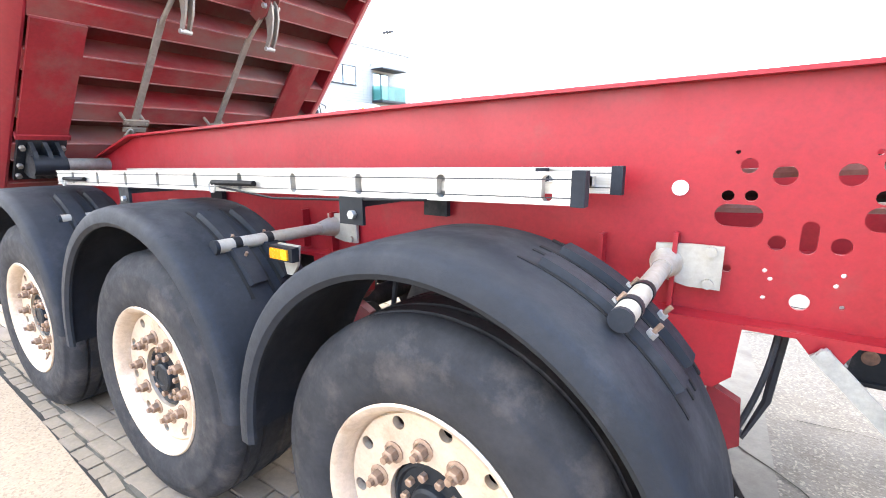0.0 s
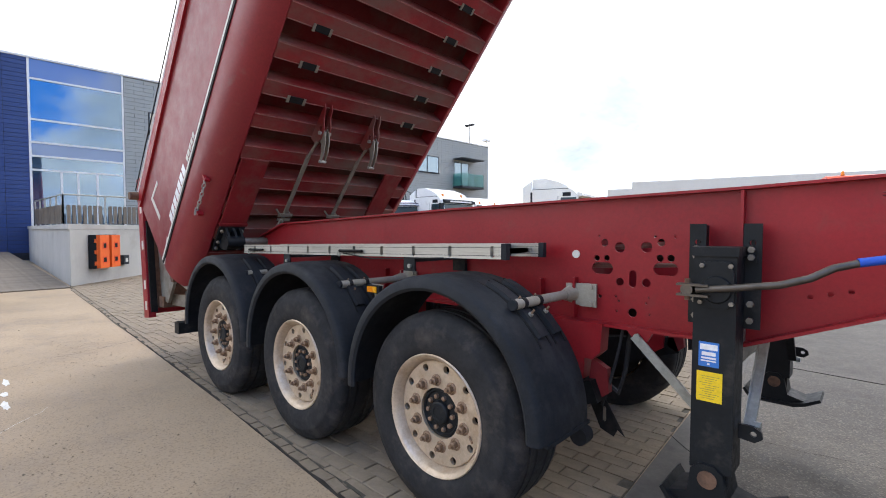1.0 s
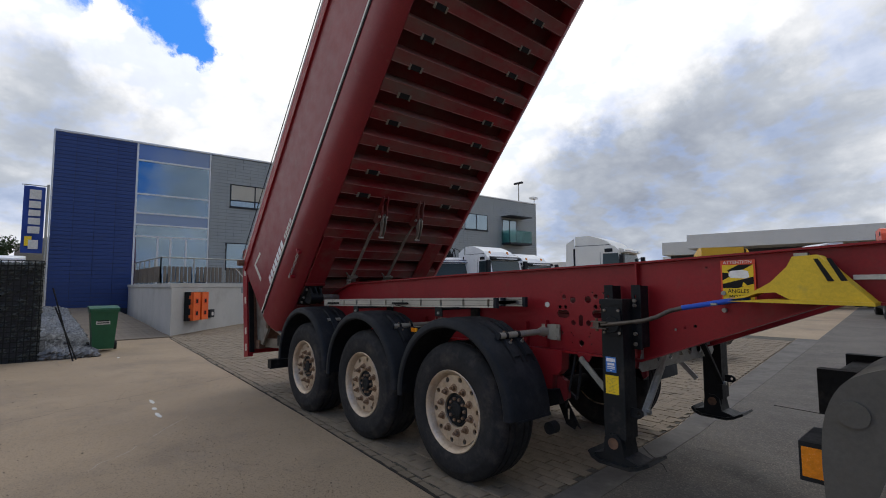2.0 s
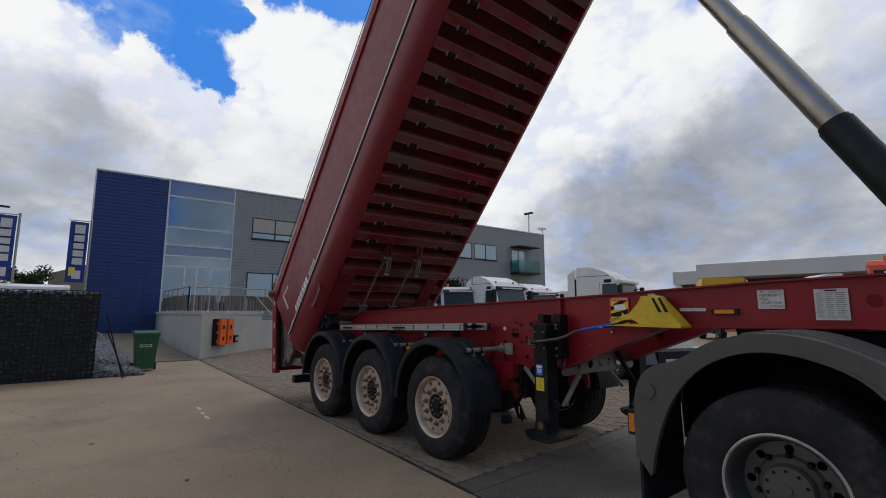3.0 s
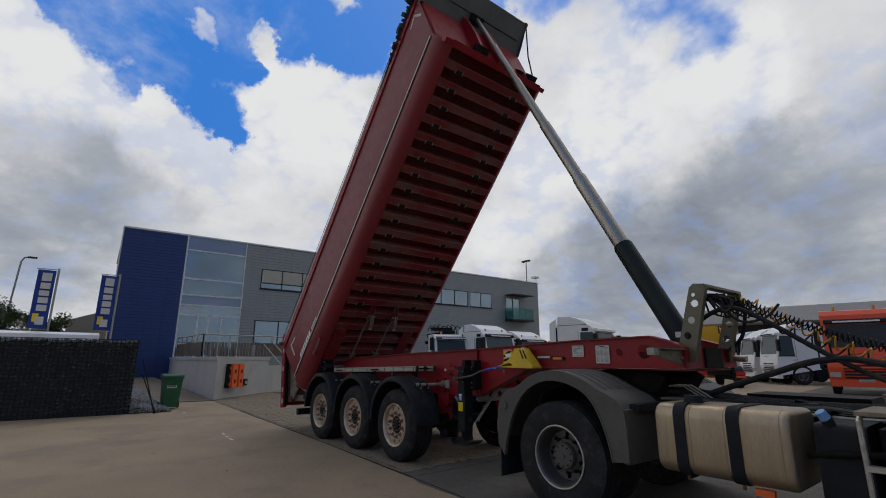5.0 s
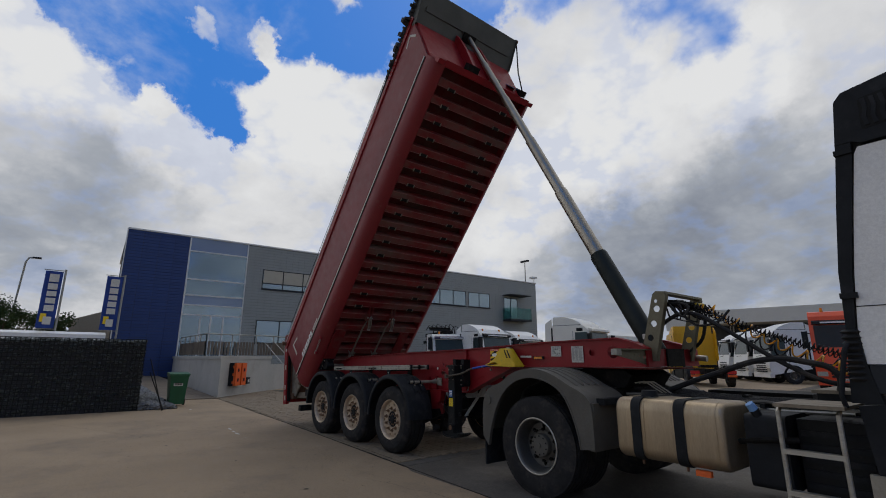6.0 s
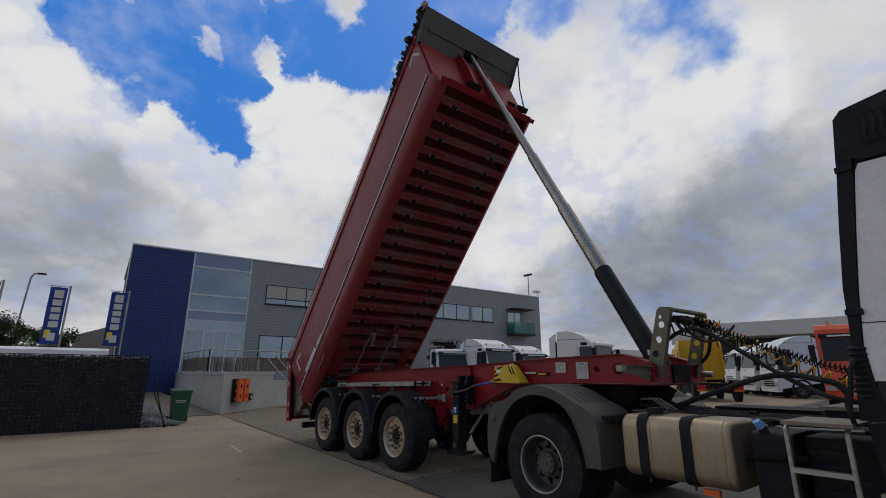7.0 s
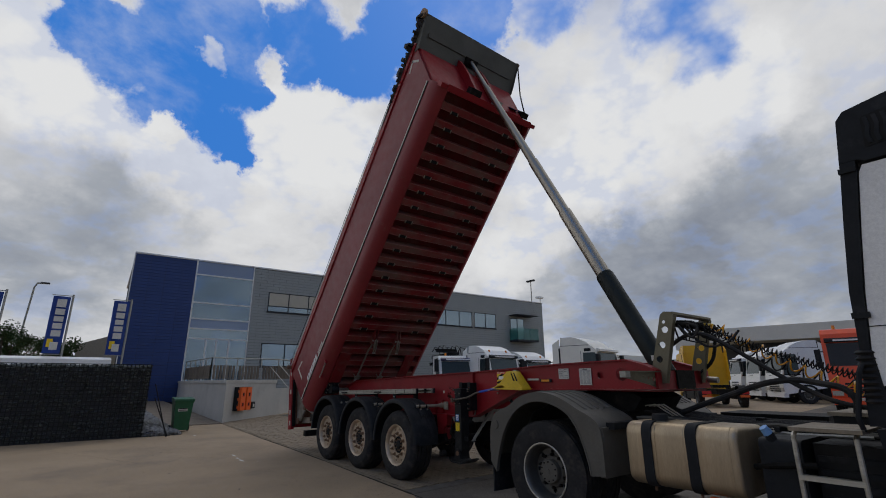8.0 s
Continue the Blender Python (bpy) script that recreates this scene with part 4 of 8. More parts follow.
# --- sign and plates on the beam ---
sign = part("warning_sign", boxed(1.702, 1.880, -0.5905, -0.5855, 1.375, 1.618), SIGN_RED, trailer, "orange-red blind-spot warning sign with black and yellow lorry picture")
part("sign_field", boxed(1.711, 1.871, -0.5925, -0.590, 1.425, 1.590), YELLOW_LABEL, sign)
part("sign_bar", prism(bmesh.new(), [(1.711, 1.545), (1.80, 1.590), (1.871, 1.590), (1.711, 1.500)], xz, -0.5935, -0.592), INK, sign)
part("sign_bar", prism(bmesh.new(), [(1.711, 1.480), (1.871, 1.520), (1.871, 1.480), (1.79, 1.455), (1.711, 1.455)], xz, -0.5935, -0.592), INK, sign)
part("sign_lorry", prism(bmesh.new(), [(1.745, 1.545), (1.755, 1.555), (1.815, 1.560), (1.845, 1.552), (1.850, 1.520), (1.835, 1.510), (1.755, 1.515), (1.745, 1.525)], xz, -0.5945, -0.593), WHITE, sign)
for c in (1.735, 1.830):
    z = 1.555 if c < 1.8 else 1.475
    part("sign_triangle", prism(bmesh.new(), [(c - 0.018, z - 0.01), (c + 0.018, z - 0.014), (c - 0.012, z + 0.016)], xz, -0.5945, -0.5935), YELLOW_LABEL, sign)
part("sign_field", boxed(1.711, 1.871, -0.5925, -0.590, 1.384, 1.425), YELLOW_LABEL, sign)
writing("sign_text", "ATTENTION", 0.0265, WHITE, sign, Matrix.Translation((1.791, -0.5912, 1.604)) @ FACE_SOUTH)
writing("sign_text", "ANGLES", 0.030, INK, sign, Matrix.Translation((1.791, -0.5938, 1.437)) @ FACE_SOUTH)
writing("sign_text", "MORTS", 0.030, INK, sign, Matrix.Translation((1.791, -0.5938, 1.404)) @ FACE_SOUTH)
bar = part("data_plate", boxed(2.83, 2.985, -0.590, -0.5855, 1.512, 1.640), OFFWHITE, trailer, "white data plate with rows of black figures")
for k, (a, b) in enumerate((("PV", "5.250 T"), ("PTAC", "38.000 T"), ("PTRA", "T"), ("LI 2.55", "9.59m"), ("S", "21.75 m"))):
    z = 1.627 - 0.0245 * k
    writing("plate_text", a, 0.021, INK, bar, Matrix.Translation((2.853 + 0.004 * len(a), -0.5908, z)) @ FACE_SOUTH)
    writing("plate_text", b, 0.021, INK, bar, Matrix.Translation((2.972 - 0.0055 * len(b), -0.5908, z)) @ FACE_SOUTH)
bar = part("data_plate", boxed(3.145, 3.315, -0.590, -0.5855, 1.440, 1.635), OFFWHITE, trailer, "white type plate with tables of tiny print")
GREY_INK = pbr("faded_print", (0.20, 0.20, 0.20), 0.7, bump=0.0)
for k in range(13):
    z = 1.612 - 0.0125 * k
    for a, b in ((3.155, 3.195), (3.203, 3.245), (3.252, 3.305)):
        part("print", boxed(a, b - 0.006 * (k % 3), -0.5912, -0.5898, z - 0.0045, z), GREY_INK, bar)
part("print", boxed(3.20, 3.26, -0.5912, -0.5898, 1.620, 1.629), INK, bar)

# --- hose stand at the front of the trailer ---
def stand(y):
    lean = [(4.00, 1.46), (4.17, 1.46), (4.345, 2.17), (4.33, 2.205), (4.245, 2.215), (4.205, 2.18)]
    holes = [ring(x, z, r, 14) for x, z, r in ((4.10, 1.58, 0.024), (4.14, 1.71, 0.036), (4.19, 1.86, 0.036), (4.24, 2.02, 0.036), (4.235, 2.105, 0.020), (4.20, 2.03, 0.007), (4.15, 1.87, 0.007))]
    return plate(bmesh.new(), lean, holes, xz, y, y + 0.012)


upright = part("hose_stand", stand(-0.51), OLIVE, trailer, "olive-grey perforated hose stand")
part("upright", stand(0.40), OLIVE, upright)
for s, y in ((-1, -0.51), (1, 0.40)):
    part("edge_flange", prism(bmesh.new(), [(4.17, 1.46), (4.18, 1.46), (4.355, 2.17), (4.345, 2.17)], xz, y, y + 0.07 * -s), OLIVE, upright)
# bracket arm that reaches out sideways from the stand's foot
part("base_arm", plate(bmesh.new(), [(-0.50, 1.40), (-0.50, 1.575), (-0.56, 1.585), (-1.20, 1.575), (-1.20, 1.525), (-0.72, 1.45)], [ring(-0.62, 1.505, 0.022, 12), ring(-0.72, 1.515, 0.015, 10), ring(-0.82, 1.525, 0.009, 8)], yz, 4.10, 4.112), OLIVE, upright)
part("arm_lip", boxed(4.10, 4.145, -1.20, -0.52, 1.574, 1.586), OLIVE, upright)
part("arm_end", boxed(4.085, 4.15, -1.215, -1.13, 1.522, 1.580), GALV, upright, "bare steel arm end", bevel=0.006)
part("top_bar", boxed(4.245, 4.345, -0.50, 0.41, 2.18, 2.205), OLIVE, upright, bevel=0.004)
part("valve_bar", boxed(4.24, 4.32, -0.46, 0.40, 2.06, 2.10), DARK, upright, bevel=0.01)
for k in range(7):
    y = -0.42 + 0.125 * k
    part("coupling", cyl(bmesh.new(), (4.28, y, 2.08 + 0.03 * (k % 2)), (4.44, y, 2.06 + 0.03 * (k % 2)), 0.024, n=10), DARK if k != 5 else YELLOW, upright)
random.seed(51)
for k in range(9):
    y = -0.42 + 0.10 * k
    a = random.uniform(-0.06, 0.06)
    pts = [(4.30, y, 2.06), (4.34 + a, y + 0.05, 1.96 + a), (4.40, y + 0.09, 1.93 + a), (4.43, y + 0.12 + a, 2.02), (4.38, y + 0.10, 2.12)]
    part("link_hose", tube(bmesh.new(), pts, 0.010, 6), RUBBER, upright, smooth=True)
part("front_spigot", cyl(bmesh.new(), (4.14, 0.56, 1.50), (4.26, 0.56, 1.49), 0.035, n=16), ALU, trailer, smooth=True)

# --- telescopic ram ---
FOOT_R, HEAD_R = Vector((3.975, 0.0, 1.48)), Vector((0.560, 0.0, 8.00))
axis = (HEAD_R - FOOT_R).normalized()
length = (HEAD_R - FOOT_R).length
ram = part("tipping_ram", cyl(bmesh.new(), FOOT_R, FOOT_R + axis * 1.55, 0.118, n=64), RAM_DARK, trailer, "telescopic tipping ram with a dark outer tube and bright stages", smooth=True)
at = 1.55
for k, (r, e) in enumerate(((0.096, 2.755), (0.081, 3.935), (0.068, 5.08), (0.056, 6.176), (0.045, length))):
    part("ram_stage", cyl(bmesh.new(), FOOT_R + axis * (at - 0.05), FOOT_R + axis * e, r, n=64), CHROME, ram, "bright steel ram stage", smooth=True)
    part("ram_collar", cyl(bmesh.new(), FOOT_R + axis * (at - 0.01), FOOT_R + axis * (at + 0.03), r + 0.012, n=64), CHROME if k else RAM_DARK, ram, smooth=True)
    at = e
part("ram_cradle", boxed(3.92, 4.16, -0.20, 0.20, 1.40, 1.60), DARK, ram, bevel=0.02)
part("ram_label", boxed(-0.03, 0.03, -0.0, 0.004, -0.03, 0.03, m=Matrix.Translation(FOOT_R + axis * 0.30 + Vector((0.03, -0.119, 0.0)))), OFFWHITE, ram)

# --- rear of the chassis ---
part("rear_cross_member", boxed(-3.72, -3.45, -0.95, 0.95, 0.98, 1.10), RUST, trailer, bevel=0.01)
part("rear_frame", prism(bmesh.new(), [(-3.50, 1.10), (-3.40, 0.95), (-4.35, 0.56), (-4.42, 0.62), (-3.75, 1.06)], xz, -0.80, -0.74), RUST, trailer, bevel=0.006)
part("rear_frame", prism(bmesh.new(), [(-3.50, 1.10), (-3.40, 0.95), (-4.35, 0.56), (-4.42, 0.62), (-3.75, 1.06)], xz, 0.74, 0.80), RUST, trailer, bevel=0.006)
part("rear_bumper", boxed(-3.95, -3.83, -1.15, 1.15, 0.33, 0.45), BLACK_STEEL, trailer, "black under-run bumper bar", bevel=0.015)
for y in (-0.6, 0.6):
    part("bumper_arm", prism(bmesh.new(), [(-3.50, 1.0), (-3.40, 1.0), (-3.82, 0.36), (-3.92, 0.42)], xz, y - 0.03, y + 0.03), BLACK_STEEL, trailer)
part("tail_bar", boxed(-4.45, -4.30, -1.15, 1.15, 0.56, 0.68), RUST, trailer, bevel=0.01)
for y, x in ((-0.98, -3.55), (-1.0, -3.75)):
    part("locking_arm", tube(bmesh.new(), [(x, y, 1.02), (x - 0.18, y - 0.05, 0.96), (x - 0.42, y - 0.08, 0.90)], 0.028, 8), RUST, trailer)
part("locking_roller", cyl(bmesh.new(), (-3.98, -1.16, 0.92), (-3.98, -1.02, 0.92), 0.045, n=16), RUST, trailer)

for y in (-1.05, -0.85):
    part("lock_bracket", prism(bmesh.new(), [(-3.55, 0.98), (-3.42, 0.98), (-3.40, 0.88), (-3.48, 0.84), (-3.56, 0.88)], xz, y - 0.012, y + 0.012), DUSTY_STEEL, trailer, bevel=0.004)
part("tail_lamp_box", boxed(-3.70, -3.52, -1.12, -0.78, 0.66, 0.80), BLACK_STEEL, trailer, bevel=0.012)
part("under_tray", prism(bmesh.new(), [(-4.38, 0.64), (-4.30, 0.70), (-3.72, 0.74), (-3.55, 0.70), (-3.56, 0.62), (-4.30, 0.58)], xz, -1.06, -1.02), DUSTY_STEEL, trailer, bevel=0.006)
part("roller_arm", tube(bmesh.new(), [(-3.50, -1.10, 0.80), (-3.70, -1.12, 0.86), (-3.96, -1.12, 0.92)], 0.022, 8), DUSTY_STEEL, trailer, smooth=True)

# ---- the raised body ----
TIP = radians(49.4)
CT, ST = math.cos(TIP), math.sin(TIP)


def tip(u, v, y):
    """A point of the raised body: u forward along it, v up from its waist line."""
    return Vector((-3.92 + u * CT - v * ST, y, 1.078 + u * ST + v * CT))


def tip_box(u0, u1, v0, v1, y0, y1):
    bm = boxed(u0, u1, y0, y1, v0, v1)
    for w in bm.verts:
        w.co = tip(w.co.x, w.co.z, w.co.y)
    return bm


def uv_plane(a, b, d):
    return tip(a, b, d)


LONG, HIGH = 7.44, 1.05
corner = [(-1.25, 0.0), (-1.247, -0.10), (-1.232, -0.19), (-1.200, -0.27), (-1.150, -0.335), (-1.095, -0.372)]
section = [(-1.25, HIGH)] + corner + [(-1.05, -0.390), (-1.035, -0.385), (-1.03, -0.215)]
section = section + [(-y, v) for y, v in reversed(section)] + [(1.19, HIGH), (1.19, 0.0), (1.02, -0.18), (-1.02, -0.18), (-1.19, 0.0), (-1.19, HIGH)]
bm = bmesh.new()
rows = [[bm.verts.new(tip(u, v, y)) for y, v in section] for u in (0.0, LONG)]
for k in range(len(section)):
    j = (k + 1) % len(section)
    bm.faces.new((rows[0][k], rows[0][j], rows[1][j], rows[1][k]))
body = part("tipper_body", bm, RED_SIDE, trailer, "red rounded tipper body, tipped up steeply", smooth=30)
# front wall leans forward over the ram
for y0, y1 in ((-1.25, -1.20), (1.20, 1.25)):
    part("side_front", prism(bmesh.new(), [(7.441, 0.0), (7.441, HIGH), (7.95, HIGH), (7.88, 0.93)], uv_plane, y0, y1), RED_SIDE, body)
part("front_wall", prism(bmesh.new(), [(7.40, -0.38), (7.48, -0.38), (7.49, 0.02), (7.92, 0.92), (7.95, HIGH), (7.88, HIGH), (7.42, 0.03)], uv_plane, -1.205, 1.205), RED, body, bevel=0.006)
part("front_beam", tip_box(7.38, 7.50, -0.392, -0.18, -1.06, 1.06), RED, body, bevel=0.02, segments=2)
for y in (-0.30, 0.24):
    part("ram_guide", prism(bmesh.new(), [(7.48, -0.24), (7.57, -0.22), (7.66, 0.0), (7.84, 0.36), (7.98, 0.72), (8.03, 0.90), (7.92, 0.92), (7.49, 0.02)], uv_plane, y, y + 0.06), RED, body, bevel=0.006)
part("ram_hanger", tip_box(7.98, 8.16, 0.88, 1.02, -0.15, 0.15), DARK, body, bevel=0.015)
part("side_block", tip_box(7.50, 7.62, -0.34, -0.20, -0.55, -0.30), DARK, body, bevel=0.02)
part("lamp_block", tip_box(7.50, 7.60, -0.36, -0.24, 0.05, 0.22), GALV, body, bevel=0.02)
part("sticker", tip_box(7.61, 7.615, 0.12, 0.30, 0.86, 1.10), BLUE_LABEL, body)
visor = part("front_visor", prism(bmesh.new(), [(7.86, 0.90), (7.89, 0.87), (8.53, 1.06), (8.52, 1.12), (7.94, 1.10)], uv_plane, -1.25, 1.25), VISOR, body, "grimy dark grey front visor plate", bevel=0.006)
for y in (-1.256, 1.244):
    part("visor_end", prism(bmesh.new(), [(7.80, 0.91), (7.89, 0.84), (8.06, 0.88), (8.55, 1.05), (8.54, 1.14), (7.88, 1.14)], uv_plane, y, y + 0.012), VISOR, visor)
for v0 in (0.02,):
    part("visor_rib", prism(bmesh.new(), [(8.14, 0.940), (8.15, 0.927), (8.23, 0.950), (8.22, 0.965)], uv_plane, -1.10, 1.10), VISOR, visor)
part("tarp_roller_end", cyl(bmesh.new(), tip(8.50, 1.12, -1.30), tip(8.50, 1.12, -1.24), 0.095, n=20), NUT, body)
part("tarp_roller_end", cyl(bmesh.new(), tip(8.50, 1.09, 1.24), tip(8.50, 1.09, 1.29), 0.05, n=16), RUST, body)
part("crank_rod", tube(bmesh.new(), [tip(8.46, 1.05, 1.28), tip(7.95, 0.62, 1.31), tip(7.60, 0.18, 1.30)], 0.014, 6), DARK, body)
part("rod_bracket", tip_box(7.52, 7.64, 0.08, 0.26, 1.15, 1.32), DARK, body, bevel=0.01)
# tarpaulin bunched up behind the visor
random.seed(4)
for k in range(26):
    u = 6.75 + 0.068 * k + random.uniform(-0.02, 0.02)
    big = 0.35 + 0.65 * min(1.0, k / 12)
    h, over = big * random.uniform(0.07, 0.24), big * random.uniform(0.02, 0.10)
    lean, w = random.uniform(-0.08, 0.08), 0.018 + 0.022 * random.random()
    pts = [(-1.265, HIGH - 0.01), (-1.28 - over, HIGH + 0.3 * h), (-1.29 - 0.6 * over, HIGH + h), (-1.18, HIGH + h * 1.15), (-0.6, HIGH + 0.09 + 0.3 * h), (0.0, HIGH + 0.10), (1.1, HIGH + 0.7 * h), (1.27, HIGH), (1.0, HIGH + 0.02), (-1.0, HIGH + 0.02)]
    bm = bmesh.new()
    prism(bm, pts, lambda a, b, d: tip(d + 0.03 * math.sin(9 * a + k) + lean * (b - HIGH) * 6 * (1 if a < 0 else 0), b, a), u - w, u + w)
    part("tarpaulin_fold", bm, CANVAS if k % 4 else RUBBER, body, bevel=0.008)
part("tarpaulin", prism(bmesh.new(), [(6.2, HIGH), (8.1, HIGH), (8.1, HIGH + 0.09), (6.9, HIGH + 0.10), (6.2, HIGH + 0.03)], uv_plane, -1.275, 1.275), CANVAS, body, "dark tarpaulin bunched at the front", bevel=0.02)
part("top_rail", tip_box(0.0, 7.95, HIGH - 0.09, HIGH + 0.03, -1.275, -1.19), RED, body, bevel=0.012)
part("top_rail", tip_box(0.0, 7.95, HIGH - 0.09, HIGH + 0.03, 1.19, 1.275), RED, body, bevel=0.012)
part("tarp_rail", tube(bmesh.new(), [tip(0.10, HIGH + 0.07, -1.265), tip(6.6, HIGH + 0.07, -1.265)], 0.014, 6), WHITE, body, "pale tarpaulin rail")
part("tarp_rope", tube(bmesh.new(), [tip(0.05, HIGH + 0.16, -1.27), tip(6.9, HIGH + 0.11, -1.27)], 0.006, 5), DARK, body)
# trim strip along the waist
part("trim_strip", tip_box(0.02, 7.40, 0.035, 0.065, -1.258, -1.248), OFFWHITE, body, "pale trim strip")
part("trim_strip", tip_box(0.02, 7.40, 0.000, 0.033, -1.259, -1.248), INK, body, "black rubber strip")
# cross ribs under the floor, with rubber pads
# floor plate carries dust and the painted-in shade of the rib gaps
part("floor_plate", tip_box(0.02, 7.40, -0.222, -0.216, -1.03, 1.03), FLOOR_SHADE_RED, body, "dusty red floor underside, darkened for the shade between ribs")
for k in range(-7, 16):
    u = 2.362 + 0.318 * k
    bm = bmesh.new()
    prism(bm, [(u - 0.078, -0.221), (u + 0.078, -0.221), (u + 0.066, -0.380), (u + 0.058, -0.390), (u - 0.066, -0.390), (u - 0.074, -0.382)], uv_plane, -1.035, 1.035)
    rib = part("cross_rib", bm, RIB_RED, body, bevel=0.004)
    # pale strips paint the highlight along both edges of the rib
    for d in (-0.066, 0.060):
        part("rib_edge", tip_box(u + d - 0.004, u + d + 0.004, -0.3935, -0.3885, -1.03, 1.03), EDGE_RED, rib)
    if k >= 0:
        for y in (-0.725, 0.59):
            pad = part("rubber_pad", tip_box(u - 0.092, u - 0.034, -0.396, -0.335, y - 0.062, y + 0.062), INK, rib, bevel=0.006)
            for d in (-0.076, 0.076):
                part("pad_clip", tip_box(u - 0.098, u - 0.034, -0.396, -0.386, y + d - 0.012, y + d + 0.012), DUSTY_STEEL, rib)
for y in (-0.90, 0.75):
    part("hinge_bar", tip_box(0.91, 1.66, -0.412, -0.388, y - 0.125, y + 0.125), RED_DUSTY, body, "dusty red hinge bar", bevel=0.004)
    part("hinge_lip", tip_box(0.89, 0.92, -0.425, -0.388, y - 0.135, y + 0.135), RED_DUSTY, body, bevel=0.003)
    part("hinge_plate", tip_box(0.57, 0.89, -0.420, -0.390, y - 0.12, y + 0.12), BLACK_STEEL, body, "black bolted hinge plate", bevel=0.006)
    for d in (-0.075, -0.005, 0.055):
        part("hinge_lug", prism(bmesh.new(), [(0.63, -0.415), (0.87, -0.415), (0.86, -0.50), (0.82, -0.575), (0.77, -0.59), (0.71, -0.57), (0.66, -0.50)], uv_plane, y + d, y + d + 0.022), BLACK_STEEL, body, bevel=0.005)
    part("hinge_eye", cyl(bmesh.new(), tip(0.78, -0.53, y - 0.085), tip(0.78, -0.53, y + 0.085), 0.062, n=20), BLACK_STEEL, body, smooth=True)
    for d in (-0.10, 0.10):
        for u in (0.61, 0.69, 0.83):
            part("hinge_bolt", cyl(bmesh.new(), tip(u, -0.442, y + d), tip(u, -0.418, y + d), 0.016, n=6), DUSTY_STEEL, body)
part("hinge_shaft", cyl(bmesh.new(), tip(0.78, -0.53, -0.98), tip(0.78, -0.53, 0.98), 0.042, n=20), DUSTY_STEEL, trailer, "dusty steel hinge tube across the chassis", smooth=True)
# two stabiliser latches
for y in (-0.41, 0.16):
    for d in (-0.040, 0.030):
        part("latch_bracket", plate(bmesh.new(), [(1.96, -0.39), (2.33, -0.392), (2.30, -0.43), (2.22, -0.455), (2.15, -0.52), (2.04, -0.535), (1.96, -0.48)], [ring(2.12, -0.465, 0.020, 12, 0.010, 0)], uv_plane, y + d, y + d + 0.012), RIB_RED, body)
    for d in (-0.026, 0.016):
        part("latch_hook", prism(bmesh.new(), [(2.03, -0.475), (2.13, -0.49), (2.115, -0.54), (2.06, -0.590), (1.97, -0.632), (1.865, -0.650), (1.85, -0.628), (1.945, -0.600), (2.01, -0.54)], uv_plane, y + d, y + d + 0.012), DUSTY_STEEL, body, bevel=0.002)
    part("latch_pin", cyl(bmesh.new(), tip(2.09, -0.505, y - 0.062), tip(2.09, -0.505, y + 0.062), 0.017, n=10), GALV, body)
    part("hook_pin", cyl(bmesh.new(), tip(1.87, -0.640, y - 0.034), tip(1.87, -0.640, y + 0.034), 0.014, n=10), GALV, body)
    part("latch_arm", tip_box(0.86, 1.82, -0.476, -0.462, y - 0.062, y - 0.022), DUSTY_STEEL, body, bevel=0.003)
    part("latch_rod", cyl(bmesh.new(), tip(1.80, -0.468, y - 0.042), tip(2.08, -0.500, y - 0.02), 0.014, n=10), DUSTY_STEEL, body, smooth=True)
    part("clamp_plate", tip_box(1.075, 1.115, -0.492, -0.478, y - 0.115, y + 0.035), DUSTY_STEEL, body, bevel=0.003)
    part("clamp_plate", tip_box(1.020, 1.055, -0.488, -0.478, y - 0.110, y + 0.030), DUSTY_STEEL, body, bevel=0.003)
    for d in (-0.098, 0.018):
        part("clamp_bolt", cyl(bmesh.new(), tip(1.095, -0.390, y + d), tip(1.095, -0.506, y + d), 0.010, n=8), DUSTY_STEEL, body)
    lock = part("padlock", tip_box(0.90, 1.00, -0.515, -0.482, y - 0.095, y - 0.045), DUSTY_STEEL, body, "small dusty padlock", bevel=0.008)
    part("shackle", tube(bmesh.new(), [tip(1.00 + 0.05 * math.sin(q), -0.498, y - 0.070 - 0.020 * math.cos(q)) for q in (math.pi * j / 8 for j in range(9))], 0.006, 6), GALV, lock)
# chain on the rounded edge
part("chain_lug", tip_box(1.32, 1.34, -0.315, -0.235, -1.235, -1.19), RED, body, bevel=0.006)
part("chain_lug", tip_box(0.95, 0.97, -0.345, -0.275, -1.225, -1.17), RED, body, bevel=0.006)
for k in range(9):
    u = 1.31 - 0.046 * k
    c, w = tip(u, -0.29 - 0.02 * math.sin(k / 8 * math.pi), -1.225), 0.012
    a = Vector((CT, 0, ST))
    b = Vector((0, 1, 0)) if k % 2 else Vector((-ST, 0, CT))
    pts = [c + a * 0.028 * math.cos(q) + b * 0.014 * math.sin(q) for q in (math.tau * j / 10 for j in range(11))]
    part("chain_link", tube(bmesh.new(), pts, 0.0055, 5), GALV, body)
